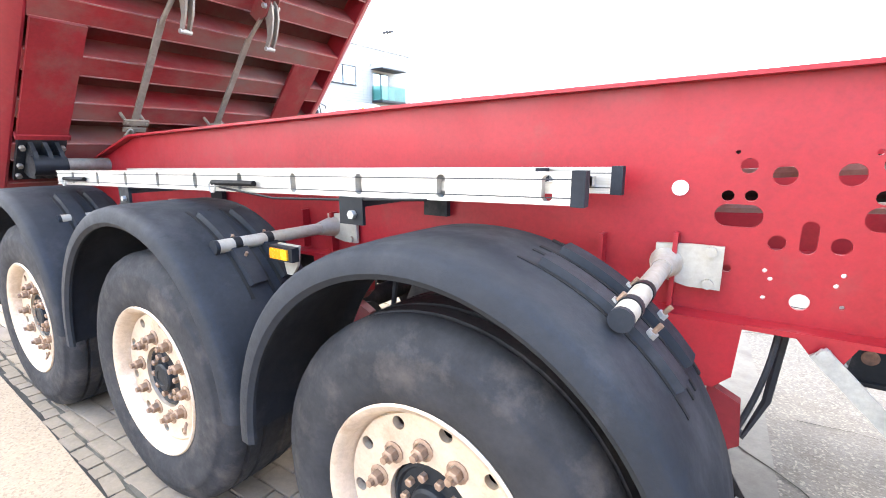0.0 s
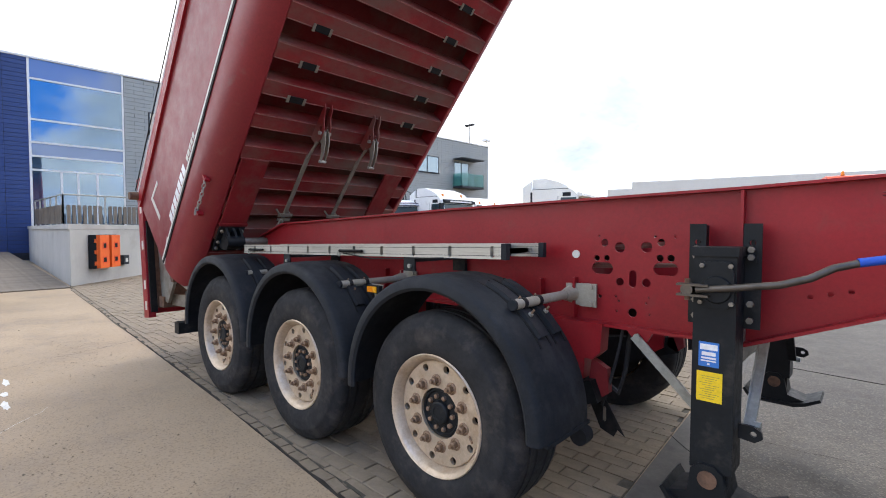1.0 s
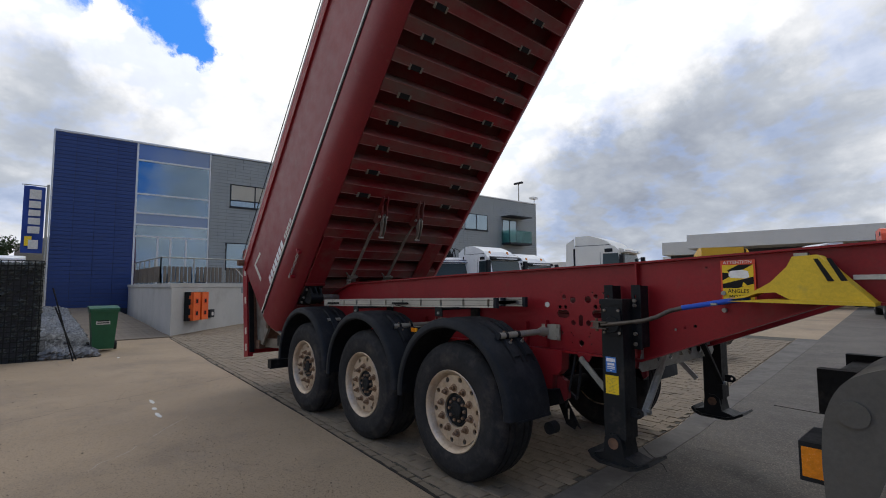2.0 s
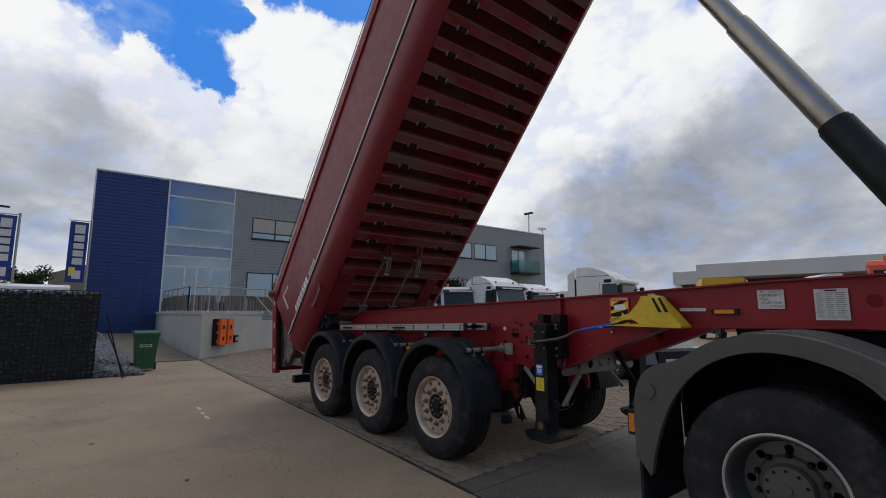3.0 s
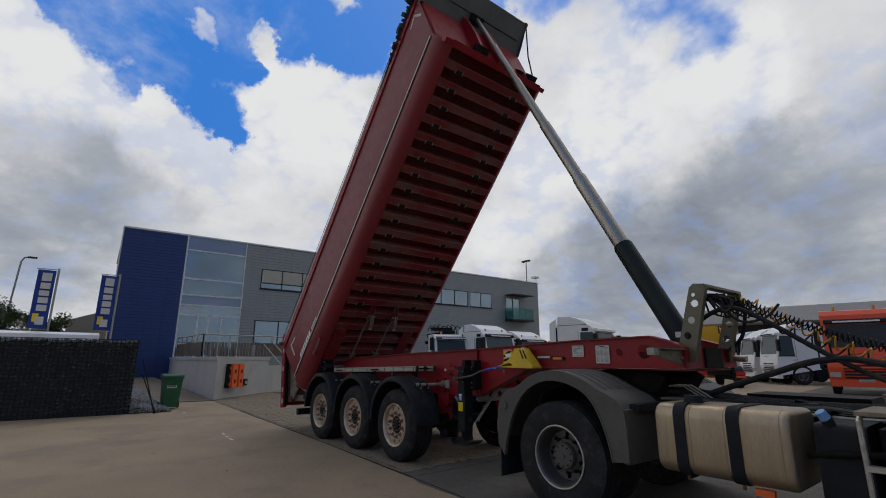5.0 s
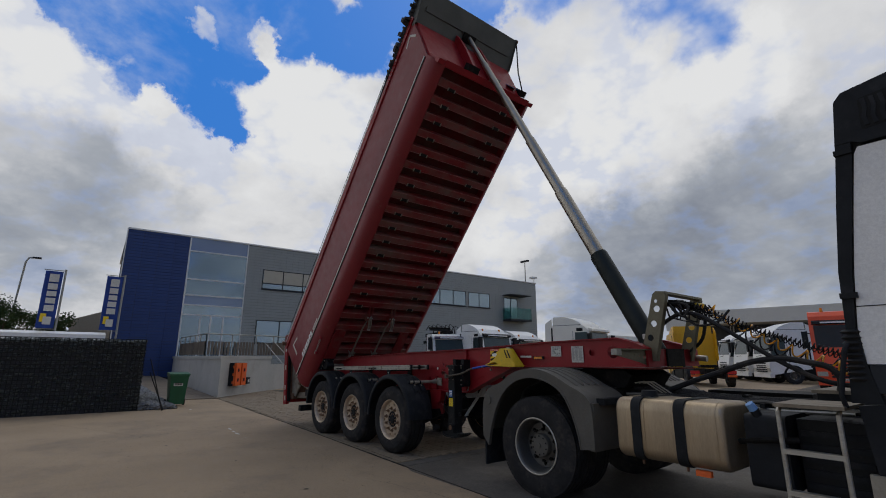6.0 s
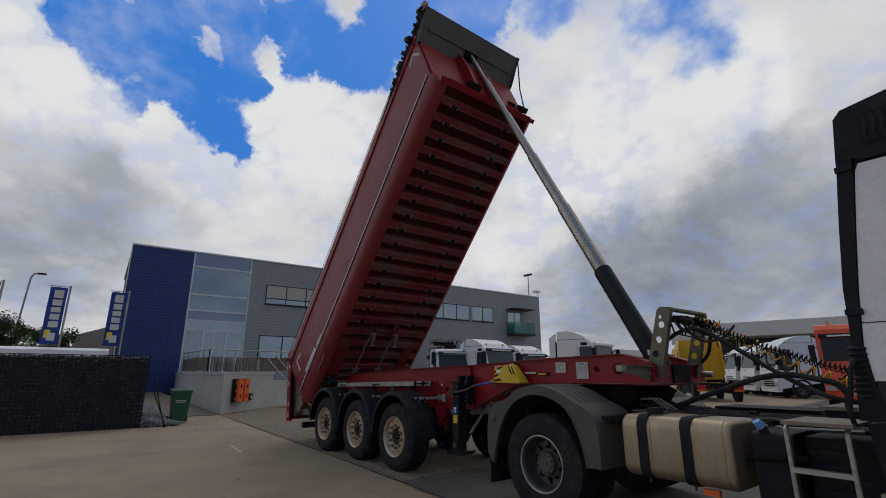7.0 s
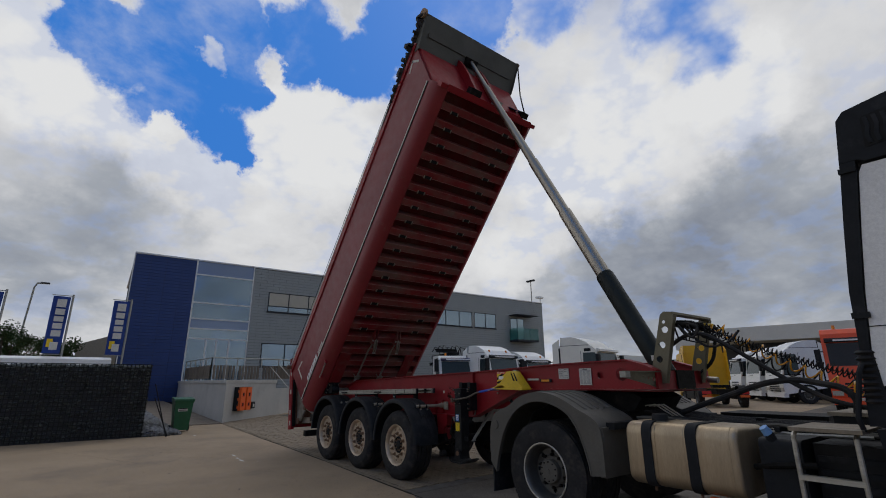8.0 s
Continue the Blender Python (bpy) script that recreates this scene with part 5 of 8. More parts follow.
# markings: the maker's mark becomes plain white bars, the contour marks are tape
for k in range(7):
    u = 0.50 + 0.096 * k
    part("maker_bar", prism(bmesh.new(), [(u, 0.085), (u + 0.070, 0.085), (u + 0.088, 0.180), (u + 0.018, 0.180)], uv_plane, -1.2535, -1.2495), WHITE, body)
for k in range(5):
    u = 1.24 + 0.062 * k
    part("maker_bar", prism(bmesh.new(), [(u, 0.095), (u + 0.046, 0.095), (u + 0.053, 0.150), (u + 0.007, 0.150)], uv_plane, -1.2535, -1.2495), OFFWHITE, body)
for pts in ([(0.29, 0.745), (0.335, 0.705), (0.56, 0.660), (0.57, 0.705)], [(0.29, 0.745), (0.335, 0.705), (0.335, 0.395), (0.285, 0.385)], [(7.590, 0.875), (7.635, 0.885), (7.690, 0.65), (7.645, 0.64)], [(7.38, 0.830), (7.625, 0.895), (7.635, 0.855), (7.39, 0.790)], [(0.0, 0.02), (0.30, 0.10), (0.30, 0.055), (0.02, -0.02)]):
    part("contour_mark", prism(bmesh.new(), pts, uv_plane, -1.2535, -1.2495), OFFWHITE, body)
# side pin where the tailgate hangs
for s in (-1, 1):
    part("gate_hinge", cyl(bmesh.new(), tip(0.06, HIGH + 0.04, 1.20 * s), tip(0.06, HIGH + 0.04, 1.36 * s), 0.045, n=12), RUST, body)
# tailgate hangs plumb from the top rear edge
GATE = Matrix.Translation((-4.72, 0, 1.98)) @ Matrix.Rotation(radians(-7), 4, "Y")
bm = boxed(-0.09, 0.0, -1.24, 1.24, -1.52, 0.0, m=GATE)
gate = part("tailgate", bm, RED, body, "red tailgate hanging open, rusty inside", bevel=0.012)
part("gate_lining", boxed(0.001, 0.04, -1.17, 1.17, -1.46, -0.10, m=GATE), RUST, body, "rusty inner face of the tailgate")
for s in (-1, 1):
    part("gate_edge", boxed(-0.10, 0.07, *sorted((1.18 * s, 1.255 * s)), -1.56, 0.06, m=GATE), RED, body, bevel=0.015)
    part("gate_seal", boxed(0.07, 0.11, *sorted((1.17 * s, 1.235 * s)), -1.50, -0.45, m=GATE), DARK, body)
    part("side_tail", prism(bmesh.new(), [(-4.60, 1.62), (-4.38, 1.45), (-4.02, 0.86), (-4.22, 0.62), (-4.42, 0.66)], xz, *sorted((1.10 * s, 1.13 * s))), TAIL_STEEL, body)
for z in (-1.42, -1.18, -0.72, -0.30):
    part("gate_mark", boxed(-0.03, 0.03, -1.2585, -1.2545, z - 0.05, z + 0.05, m=GATE), OFFWHITE, body)

# ---- the ladder hung on the beam ----
ladder = thing("ladder", "aluminium extension ladder stowed along the trailer beam", "ladder", at=(-1.0, -0.8, 1.25))


def slope(x):
    return 1.275 + (x + 2.58) * 0.0235


def rail(x0, x1, y, half, name, holes):
    outline = [(x0, slope(x0) - half), (x1, slope(x1) - half), (x1, slope(x1) + half), (x0, slope(x0) + half)]
    spots = [ring(x, slope(x), 0.014, 8, 0.016, 1) for x in holes]
    bm = plate(bmesh.new(), outline, spots, xz, y, y + 0.022)
    return part(name, bm, ALU, ladder)


RUNGS = [-2.30 + 0.28 * k for k in range(10)]
for y0, y1, x0, x1, half in ((-1.030, -0.69, -2.50, 0.285, 0.033), (-0.995, -0.725, -2.30, 0.08, 0.029)):
    for y in (y0, y1):
        rail(x0, x1, y, half, "rail", RUNGS if y == -1.030 else [])
        part("rail_lip", boxed(x0, x1, y - 0.004, y + 0.024, -0.003, 0.003, m=Matrix.Translation((0, 0, slope(0) - half)) @ Matrix.Rotation(-math.atan(0.0235), 4, "Y")), ALU, ladder)
        part("rail_lip", boxed(x0, x1, y - 0.004, y + 0.024, -0.003, 0.003, m=Matrix.Translation((0, 0, slope(0) + half)) @ Matrix.Rotation(-math.atan(0.0235), 4, "Y")), ALU, ladder)
        part("end_foot", boxed(x1 - 0.010, x1 + 0.020, y - 0.005, y + 0.027, slope(x1) - half - 0.006, slope(x1) + half + 0.006), PLASTIC, ladder, "black ribbed rubber foot", bevel=0.004)
    for x in RUNGS:
        part("rung", boxed(x - 0.013, x + 0.013, y0 + 0.02, y1, slope(x) - 0.013, slope(x) + 0.013), ALU, ladder)
for x0, x1, y, half in ((-2.50, 0.285, -1.031, 0.033), (-0.4, 0.285, -0.691, 0.033)):
    for dz in (-0.020, 0.020):
        part("rail_groove", boxed(x0, x1, y - 0.0008, y + 0.004, -0.0012, 0.0012, m=Matrix.Translation((0, 0, slope(0) + dz)) @ Matrix.Rotation(-math.atan(0.0235), 4, "Y")), FRAME_GREY, ladder)
for x in (-2.35, -1.02):
    part("slide_bolt", tube(bmesh.new(), [(x - 0.02, -1.045, slope(x) - 0.005), (x + 0.22, -1.045, slope(x))], 0.011, 6), DARK, ladder)
    part("bolt_ring", tube(bmesh.new(), [(x - 0.02 + 0.02 * math.cos(q), -1.049, slope(x) - 0.02 + 0.02 * math.sin(q)) for q in (math.tau * j / 10 for j in range(11))], 0.004, 5), GALV, ladder)
part("cord", tube(bmesh.new(), [(-1.0, -1.045, slope(-1) - 0.02), (-0.7, -1.045, slope(-0.7) - 0.05), (-0.4, -1.04, slope(-0.4) - 0.045), (-0.1, -1.035, slope(-0.1) - 0.036)], 0.004, 5), INK, ladder)
for x in (-1.74, -0.36):
    hook = part("ladder_bracket", boxed(x - 0.045, x + 0.045, -1.035, -0.58, slope(x) - 0.062, slope(x) - 0.042), BLACK_STEEL, trailer, "dark bracket under the ladder", bevel=0.003)
    part("bracket_plate", boxed(x - 0.05, x + 0.05, -0.61, -0.586, slope(x) - 0.14, slope(x) - 0.03), BLACK_STEEL, hook)
    part("bracket_end", boxed(x - 0.045, x + 0.045, -1.045, -1.033, slope(x) - 0.115, slope(x) - 0.036), BLACK_STEEL, hook)
    part("bracket_bolt", cyl(bmesh.new(), (x + 0.01, -1.059, slope(x) - 0.085), (x + 0.01, -1.043, slope(x) - 0.085), 0.013, n=6), GALV, hook)

# ---- the yellow wheel chock in its holder ----
chock = thing("wheel_chock", "yellow plastic wheel chock stowed on the trailer beam", "wheel chock", at=(2.1, -0.7, 1.38))
outline = [(1.80, 1.395), (1.90, 1.425), (2.00, 1.485), (2.075, 1.565), (2.10, 1.615), (2.20, 1.62), (2.30, 1.50), (2.40, 1.385), (2.08, 1.40), (2.02, 1.435), (1.94, 1.43), (1.88, 1.405)]
part("chock_body", prism(bmesh.new(), outline, xz, -0.80, -0.63), YELLOW, chock, bevel=0.008, segments=2)
for x in (2.185, 2.235):
    part("chock_slot", prism(bmesh.new(), [(x, 1.60), (x + 0.018, 1.60), (x + 0.075, 1.49), (x + 0.05, 1.49)], xz, -0.803, -0.7985), INK, chock)
part("chock_step", prism(bmesh.new(), [(1.80, 1.385), (2.40, 1.375), (2.40, 1.392), (2.0, 1.40)], xz, -0.82, -0.61), YELLOW, chock)
part("chock_holder", boxed(2.07, 2.13, -0.63, -0.58, 1.40, 1.64), GALV, trailer, bevel=0.004)


# ---- the tractor unit ----
OLIVE_TRAY = pbr("weathered_step_plate", (0.24, 0.20, 0.145), 0.6, 0.3, var=0.2, scale=8, bump=0.4, bscale=60, dirt=(0.10, 0.08, 0.06), amount=0.3, dscale=6)
tractor = thing("tractor_unit", "white tractor unit with grey rear mudguards coupled to the trailer", "truck", at=(4.8, 0, 0))
def rounded_box(x0, x1, y0, y1, z0, z1):
    return boxed(x0, x1, y0, y1, z0, z1)


for y in (-0.40, 0.40):
    part("frame_rail", boxed(2.10, 8.2, y - 0.04, y + 0.04, 0.78, 1.02), DARK, tractor, bevel=0.006)
for x in (2.2, 3.07, 4.1, 5.0, 5.9):
    part("cross_member", boxed(x - 0.06, x + 0.06, -0.36, 0.36, 0.82, 0.98), DARK, tractor, bevel=0.006)
part("fifth_wheel", prism(bmesh.new(), [(2.95, 1.32), (2.80, 1.22), (2.95, 1.14), (3.75, 1.16), (3.85, 1.30), (3.75, 1.36), (3.05, 1.365)], xz, -0.46, 0.46), DARK, tractor, "greasy black fifth-wheel coupling", bevel=0.015)
part("coupling_base", boxed(3.05, 3.70, -0.50, 0.50, 1.02, 1.16), DARK, tractor, bevel=0.02)
part("deck_plate", boxed(4.25, 5.55, -0.36, 0.36, 1.025, 1.045), DARK, tractor, bevel=0.003)
part("rear_cross_tray", boxed(5.45, 5.92, -0.25, 0.75, 1.19, 1.22), OLIVE_TRAY, tractor, bevel=0.01)
part("tray_side", boxed(5.48, 5.90, -0.22, 0.72, 1.02, 1.19), BLACK_STEEL, tractor, bevel=0.01)
for k in range(5):
    y = -0.60 + 0.09 * k
    part("deck_pipe", tube(bmesh.new(), [(3.9, y, 1.06), (4.6, y + 0.03, 1.08), (5.3, y - 0.02, 1.05), (5.8, y, 1.06)], 0.014, 6), DARK if k % 2 else GALV, tractor)
part("spring", prism(bmesh.new(), [(3.35, 0.62), (4.2, 0.88), (4.2, 0.82), (3.35, 0.54)], xz, -0.62, -0.54), DARK, tractor)
part("air_bag", lathe(bmesh.new(), [(0.0005, -0.2), (0.13, -0.2), (0.15, -0.1), (0.13, 0.0), (0.15, 0.1), (0.12, 0.2), (0.0005, 0.2)], (3.75, -0.55, 0.72), axis=(0, 0, 1), n=20), RUBBER, tractor, smooth=True)
for k in range(3):
    part("clamp_cable", tube(bmesh.new(), [(3.85 + 0.05 * k, -0.40, 1.22), (3.98 + 0.05 * k, -0.42, 1.24), (4.10 + 0.05 * k, -0.40, 1.16), (4.22 + 0.04 * k, -0.36, 1.08)], 0.008, 5), BEIGE, tractor)
# the far side's tank and boxes close the view under the trailer's nose
far = part("far_tank", rounded_box(4.15, 5.20, 0.74, 1.34, 0.60, 1.12), DARK, tractor, "dark far-side tank", bevel=0.06, segments=3)
part("silencer_box", rounded_box(5.25, 6.0, 0.60, 1.28, 0.48, 1.05), DARK, tractor, bevel=0.05, segments=3)
for x, y, z, r in ((4.05, 0.0, 0.98, 0.10), (4.55, 0.05, 1.0, 0.08), (5.05, -0.05, 1.0, 0.09)):
    part("air_reservoir", cyl(bmesh.new(), (x, y - 0.3, z), (x, y + 0.3, z), r, n=18), DARK, tractor, smooth=True, bevel=0.015)
for k in range(7):
    y = -0.34 + 0.1 * k
    part("deck_hose", tube(bmesh.new(), [(3.80, y, 1.16), (4.10, y * 0.6, 1.14), (4.45, y * 0.9 + 0.03, 1.10), (4.95, y, 1.09), (5.45, y * 0.8, 1.10)], 0.017, 6), RUBBER, tractor, smooth=True)


random.seed(91)
for k in range(12):
    x, y = 4.0 + 0.14 * k, -0.30 + 0.6 * random.random()
    part("deck_bracket", boxed(x - 0.03, x + 0.03, y - 0.05, y + 0.05, 1.02, 1.07 + 0.06 * random.random()), DARK, tractor, bevel=0.006)
for k in range(6):
    y = -0.58 + 0.05 * k
    pts = [(3.85 + 0.33 * j, y + random.uniform(-0.03, 0.03), 1.07 + random.uniform(0.0, 0.05)) for j in range(7)]
    part("deck_cable", tube(bmesh.new(), pts, random.uniform(0.009, 0.016), 6), RUBBER if k % 3 else GREY_PLASTIC, tractor, smooth=True)
for x, y in ((4.32, -0.52), (4.70, -0.50), (5.18, -0.54)):
    part("pipe_clip", boxed(x - 0.02, x + 0.02, y - 0.12, y + 0.18, 1.06, 1.10), BLACK_STEEL, tractor, bevel=0.004)


def drive_meshes():
    me = {}
    prof = [(0.285, 0.140), (0.30, 0.152), (0.36, 0.158), (0.44, 0.156), (0.488, 0.148), (0.515, 0.140), (0.528, 0.128), (0.530, 0.118), (0.516, 0.112), (0.516, 0.100), (0.531, 0.094), (0.532, 0.050), (0.518, 0.046), (0.518, 0.034), (0.533, 0.030)]
    bm = lathe(bmesh.new(), mirrored(prof), (0, 0, 0), n=60)
    # shallow rubber lugs on the shoulder
    for k in range(60):
        m = Matrix.Rotation(math.tau * k / 60, 4, "Y") @ Matrix.Translation((0.526, 0, 0))
        for s in (-1, 1):
            box(bm, -0.012, 0.0035, s * 0.126 - 0.014, s * 0.126 + 0.006, -0.0235, 0.0235, m)
    me["tyre"] = finish("tyre", bm, RUBBER, 50)
    bm = lathe(bmesh.new(), [(0.285, -0.14), (0.272, 0.0), (0.275, 0.115), (0.288, 0.140), (0.300, 0.150), (0.302, 0.158), (0.296, 0.163), (0.283, 0.158), (0.268, 0.138), (0.262, 0.09), (0.248, 0.02), (0.236, -0.015)], (0, 0, 0), n=56)
    edge = [(0.238 * math.cos(math.tau * k / 56), 0.238 * math.sin(math.tau * k / 56)) for k in range(56)]
    inner = [(0.120 * math.cos(math.tau * k / 28), 0.120 * math.sin(math.tau * k / 28)) for k in range(28)]
    holes = [[(0.200 * math.cos(a) + 0.024 * math.cos(b), 0.200 * math.sin(a) + 0.024 * math.sin(b)) for b in (math.tau * j / 12 for j in range(12))] for a in (math.tau * k / 8 for k in range(8))]
    plate(bm, edge, holes + [inner], xz, 0.0, 0.018)
    me["rim"] = finish("rim", bm, STEEL_RIM, 35)
    bm = lathe(bmesh.new(), [(0.286, 0.160), (0.292, 0.166), (0.300, 0.164), (0.303, 0.157)], (0, 0, 0), n=56)
    me["lip"] = finish("rim_lip", bm, ALU, 60)
    bm = lathe(bmesh.new(), [(0.17, 0.0), (0.155, 0.02), (0.128, 0.03), (0.125, 0.075), (0.118, 0.088), (0.060, 0.094), (0.026, 0.095), (0.024, 0.103), (0.0005, 0.104)], (0, 0, 0), n=32)
    me["hub"] = finish("hub", bm, GREY_PLASTIC, 30)
    me["bolt"] = finish("bolt", lathe(bmesh.new(), [(0.009, 0.086), (0.009, 0.096), (0.0005, 0.097)], (0, 0, 0), n=6), DARK, 30)
    bm = lathe(bmesh.new(), [(0.018, 0.0), (0.018, 0.03), (0.012, 0.045), (0.0005, 0.046)], (0, 0, 0), n=6)
    me["nut"] = finish("nut", bm, DARK, 30)
    return me


DRIVE = drive_meshes()


def drive_wheel(x, y, turn, full=True):
    m = Matrix.Translation((x, y, 0.53)) @ Matrix.Rotation(radians(turn), 4, "Z")
    wheel = part("wheel", DRIVE["rim"], None, tractor, "dirty grey steel wheel rim", m=m)
    part("rim_lip", DRIVE["lip"], None, wheel, "bright worn rim edge")
    part("tyre", DRIVE["tyre"], None, wheel, "black drive tyre")
    if full:
        part("hub", DRIVE["hub"], None, wheel, "grey planetary hub")
        for k in range(10):
            a = math.tau * (k + 0.5) / 10
            part("hub_bolt", DRIVE["bolt"], None, wheel, m=Matrix.Translation((0.098 * math.cos(a), 0, 0.098 * math.sin(a))))
            part("wheel_nut", DRIVE["nut"], None, wheel, m=Matrix.Translation((0.1675 * math.cos(a), 0, 0.1675 * math.sin(a))))


for s, turn in ((-1, 0), (1, 180)):
    drive_wheel(3.07, 1.085 * s, turn)
    drive_wheel(3.07, 0.74 * s, turn, False)
    drive_wheel(6.78, 1.06 * s, turn)
part("drive_axle", cyl(bmesh.new(), (3.07, -0.9, 0.53), (3.07, 0.9, 0.53), 0.10, n=16), DARK, tractor, smooth=True)

# rear mudguards, grey plastic
def soften(pts, rounds=2):
    for _ in range(rounds):
        new_pts = [pts[0]]
        for (x0, z0), (x1, z1) in zip(pts, pts[1:]):
            new_pts += [(0.75 * x0 + 0.25 * x1, 0.75 * z0 + 0.25 * z1), (0.25 * x0 + 0.75 * x1, 0.25 * z0 + 0.75 * z1)]
        pts = new_pts + [pts[-1]]
    return pts


OUTER = soften([(2.27, 0.56), (2.26, 0.90), (2.32, 1.08), (2.42, 1.15), (2.58, 1.19), (2.72, 1.29), (2.88, 1.35), (3.06, 1.375), (3.26, 1.355), (3.45, 1.285), (3.60, 1.20), (3.72, 1.155), (3.82, 1.09), (3.865, 0.98), (3.87, 0.60)])
ARC = soften([(3.70, 0.58), (3.68, 0.72), (3.61, 0.93), (3.52, 1.10), (3.38, 1.205), (3.13, 1.275), (2.90, 1.255), (2.68, 1.14), (2.50, 0.92), (2.39, 0.62), (2.36, 0.45)])
for s in (-1, 1):
    side = OUTER + ARC
    guard = part("mudguard", prism(bmesh.new(), side, xz, *sorted((1.262 * s, 1.285 * s))), GREY_PLASTIC, tractor, "faded grey plastic rear mudguard", bevel=0.008, segments=2)
    bm = bmesh.new()
    rows = [[bm.verts.new((x, y * s, z - d)) for y, d in ((1.285, 0.012), (1.25, 0.0), (0.62, 0.0), (0.60, 0.03), (0.62, 0.016), (1.25, 0.016))] for x, z in OUTER]
    for a, b in zip(rows, rows[1:]):
        for k in range(6):
            bm.faces.new((a[k], a[(k + 1) % 6], b[(k + 1) % 6], b[k]))
    part("crown", bm, GREY_PLASTIC, guard, smooth=True)
    for k in range(5):
        y = 1.16 - 0.11 * k
        bm = bmesh.new()
        rr = [[bm.verts.new((x, (y + dy) * s, z + dz)) for dy, dz in ((-0.018, -0.002), (-0.010, 0.013), (0.010, 0.013), (0.018, -0.002))] for x, z in OUTER if 2.9 < x < 3.62 and z > 1.1]
        for a, b in zip(rr, rr[1:]):
            for j in range(3):
                bm.faces.new((a[j], a[j + 1], b[j + 1], b[j]))
        part("crown_rib", bm, GREY_PLASTIC, guard, smooth=True)
    bm = bmesh.new()
    rr = [[bm.verts.new((x + 0.02 * dx, y * s, z + 0.02 * dx)) for y, dx in ((1.25, 0), (1.292, 0), (1.292, 0.6), (1.25, 0.6))] for x, z in ARC]
    for a, b in zip(rr, rr[1:]):
        for j in range(4):
            bm.faces.new((a[j], a[(j + 1) % 4], b[(j + 1) % 4], b[j]))
    part("arch_lip", bm, GREY_PLASTIC, guard, smooth=True)
    # added dark plate stands for the shade inside the arch and blocks daylight
    part("inner_liner", prism(bmesh.new(), OUTER, xz, *sorted((0.575 * s, 0.585 * s))), DARK, guard)
    part("front_panel", boxed(3.80, 3.868, *sorted((0.60 * s, 1.262 * s)), 0.58, 1.04), GREY_PLASTIC, guard, bevel=0.02)
    part("mud_flap", boxed(2.275, 2.295, *sorted((0.66 * s, 1.26 * s)), 0.22, 0.62), PLASTIC, guard)
    part("step_clip", boxed(3.84, 3.93, *sorted((0.66 * s, 1.16 * s)), 1.02, 1.085), PLASTIC, guard, bevel=0.012)
    part("round_cap", cyl(bmesh.new(), (2.37, 1.283 * s, 0.98), (2.37, 1.297 * s, 0.98), 0.05, n=18), GREY_PLASTIC, guard, bevel=0.004)
    rear = part("tail_lamp", boxed(2.17, 2.26, *sorted((0.92 * s, 1.20 * s)), 0.66, 0.82), PLASTIC, tractor, "tail lamp unit", bevel=0.01)
    part("lens", boxed(2.158, 2.172, *sorted((0.94 * s, 1.06 * s)), 0.68, 0.80), RED_LENS, rear)
    part("lens", boxed(2.18, 2.255, *sorted((1.196 * s, 1.206 * s)), 0.68, 0.80), AMBER, rear)

# fuel tank with straps
def rounded(x0, x1, y0, y1, z0, z1, r):
    bm = boxed(x0, x1, y0, y1, z0, z1)
    edges = [e for e in bm.edges if abs(e.verts[0].co.x - e.verts[1].co.x) > 1e-4]
    bmesh.ops.bevel(bm, geom=edges, offset=r, segments=5, profile=0.5, affect="EDGES")
    return bm


def tank_section(x, inset):
    pts = []
    for cy, cz, a0 in ((-0.85, 1.02, 0), (-1.245, 1.02, 90), (-1.245, 0.71, 180), (-0.85, 0.71, 270)):
        for k in range(7):
            a = radians(a0 + 15 * k)
            pts.append((x, cy + (0.11 - inset) * math.cos(a), cz + (0.11 - inset) * math.sin(a)))
    return pts


bm = bmesh.new()
rows = [[bm.verts.new(p) for p in tank_section(x, d)] for x, d in ((4.165, 0.040), (4.167, 0.026), (4.174, 0.013), (4.187, 0.004), (4.205, 0.0), (5.080, 0.0), (5.098, 0.004), (5.111, 0.013), (5.118, 0.026), (5.120, 0.040))]
for a, b in zip(rows, rows[1:]):
    for k in range(28):
        bm.faces.new((a[k], a[(k + 1) % 28], b[(k + 1) % 28], b[k]))
bm.faces.new(rows[0])
bm.faces.new(rows[-1][::-1])
tank = part("fuel_tank", bm, TANK, tractor, "dirty brushed-aluminium fuel tank", smooth=60)
for x in (4.45, 4.70, 5.06):
    part("weld_seam", tube(bmesh.new(), [(x + 0.0, y, z) for _, y, z in tank_section(x, -0.001)[7:21]], 0.0025, 5), TANK, tank)
for x in (4.330, 4.722):
    part("tank_strap", rounded(x, x + 0.088, -1.363, -0.732, 0.592, 1.138, 0.094), PLASTIC, tank, "black tank strap", smooth=40)
    part("strap_bolt", cyl(bmesh.new(), (x + 0.044, -1.28, 0.560), (x + 0.044, -1.28, 0.60), 0.012, n=6), RUST, tank)
part("filler_cap", cyl(bmesh.new(), (4.425, -1.17, 1.14), (4.425, -1.17, 1.195), 0.075, 0.068, n=20), PLASTIC, tank, "black filler cap", smooth=True, bevel=0.008)
part("filler_neck", cyl(bmesh.new(), (4.425, -1.17, 1.10), (4.425, -1.17, 1.15), 0.060, n=20), GALV, tank)
side = part("side_lamp", boxed(4.84, 4.96, -1.31, -1.27, 0.545, 0.590), ORANGE, tractor, "orange side marker lamp under the tank", bevel=0.006)
part("tank_bracket", boxed(4.35, 5.05, -0.76, -0.42, 0.62, 0.80), DARK, tractor, bevel=0.01)
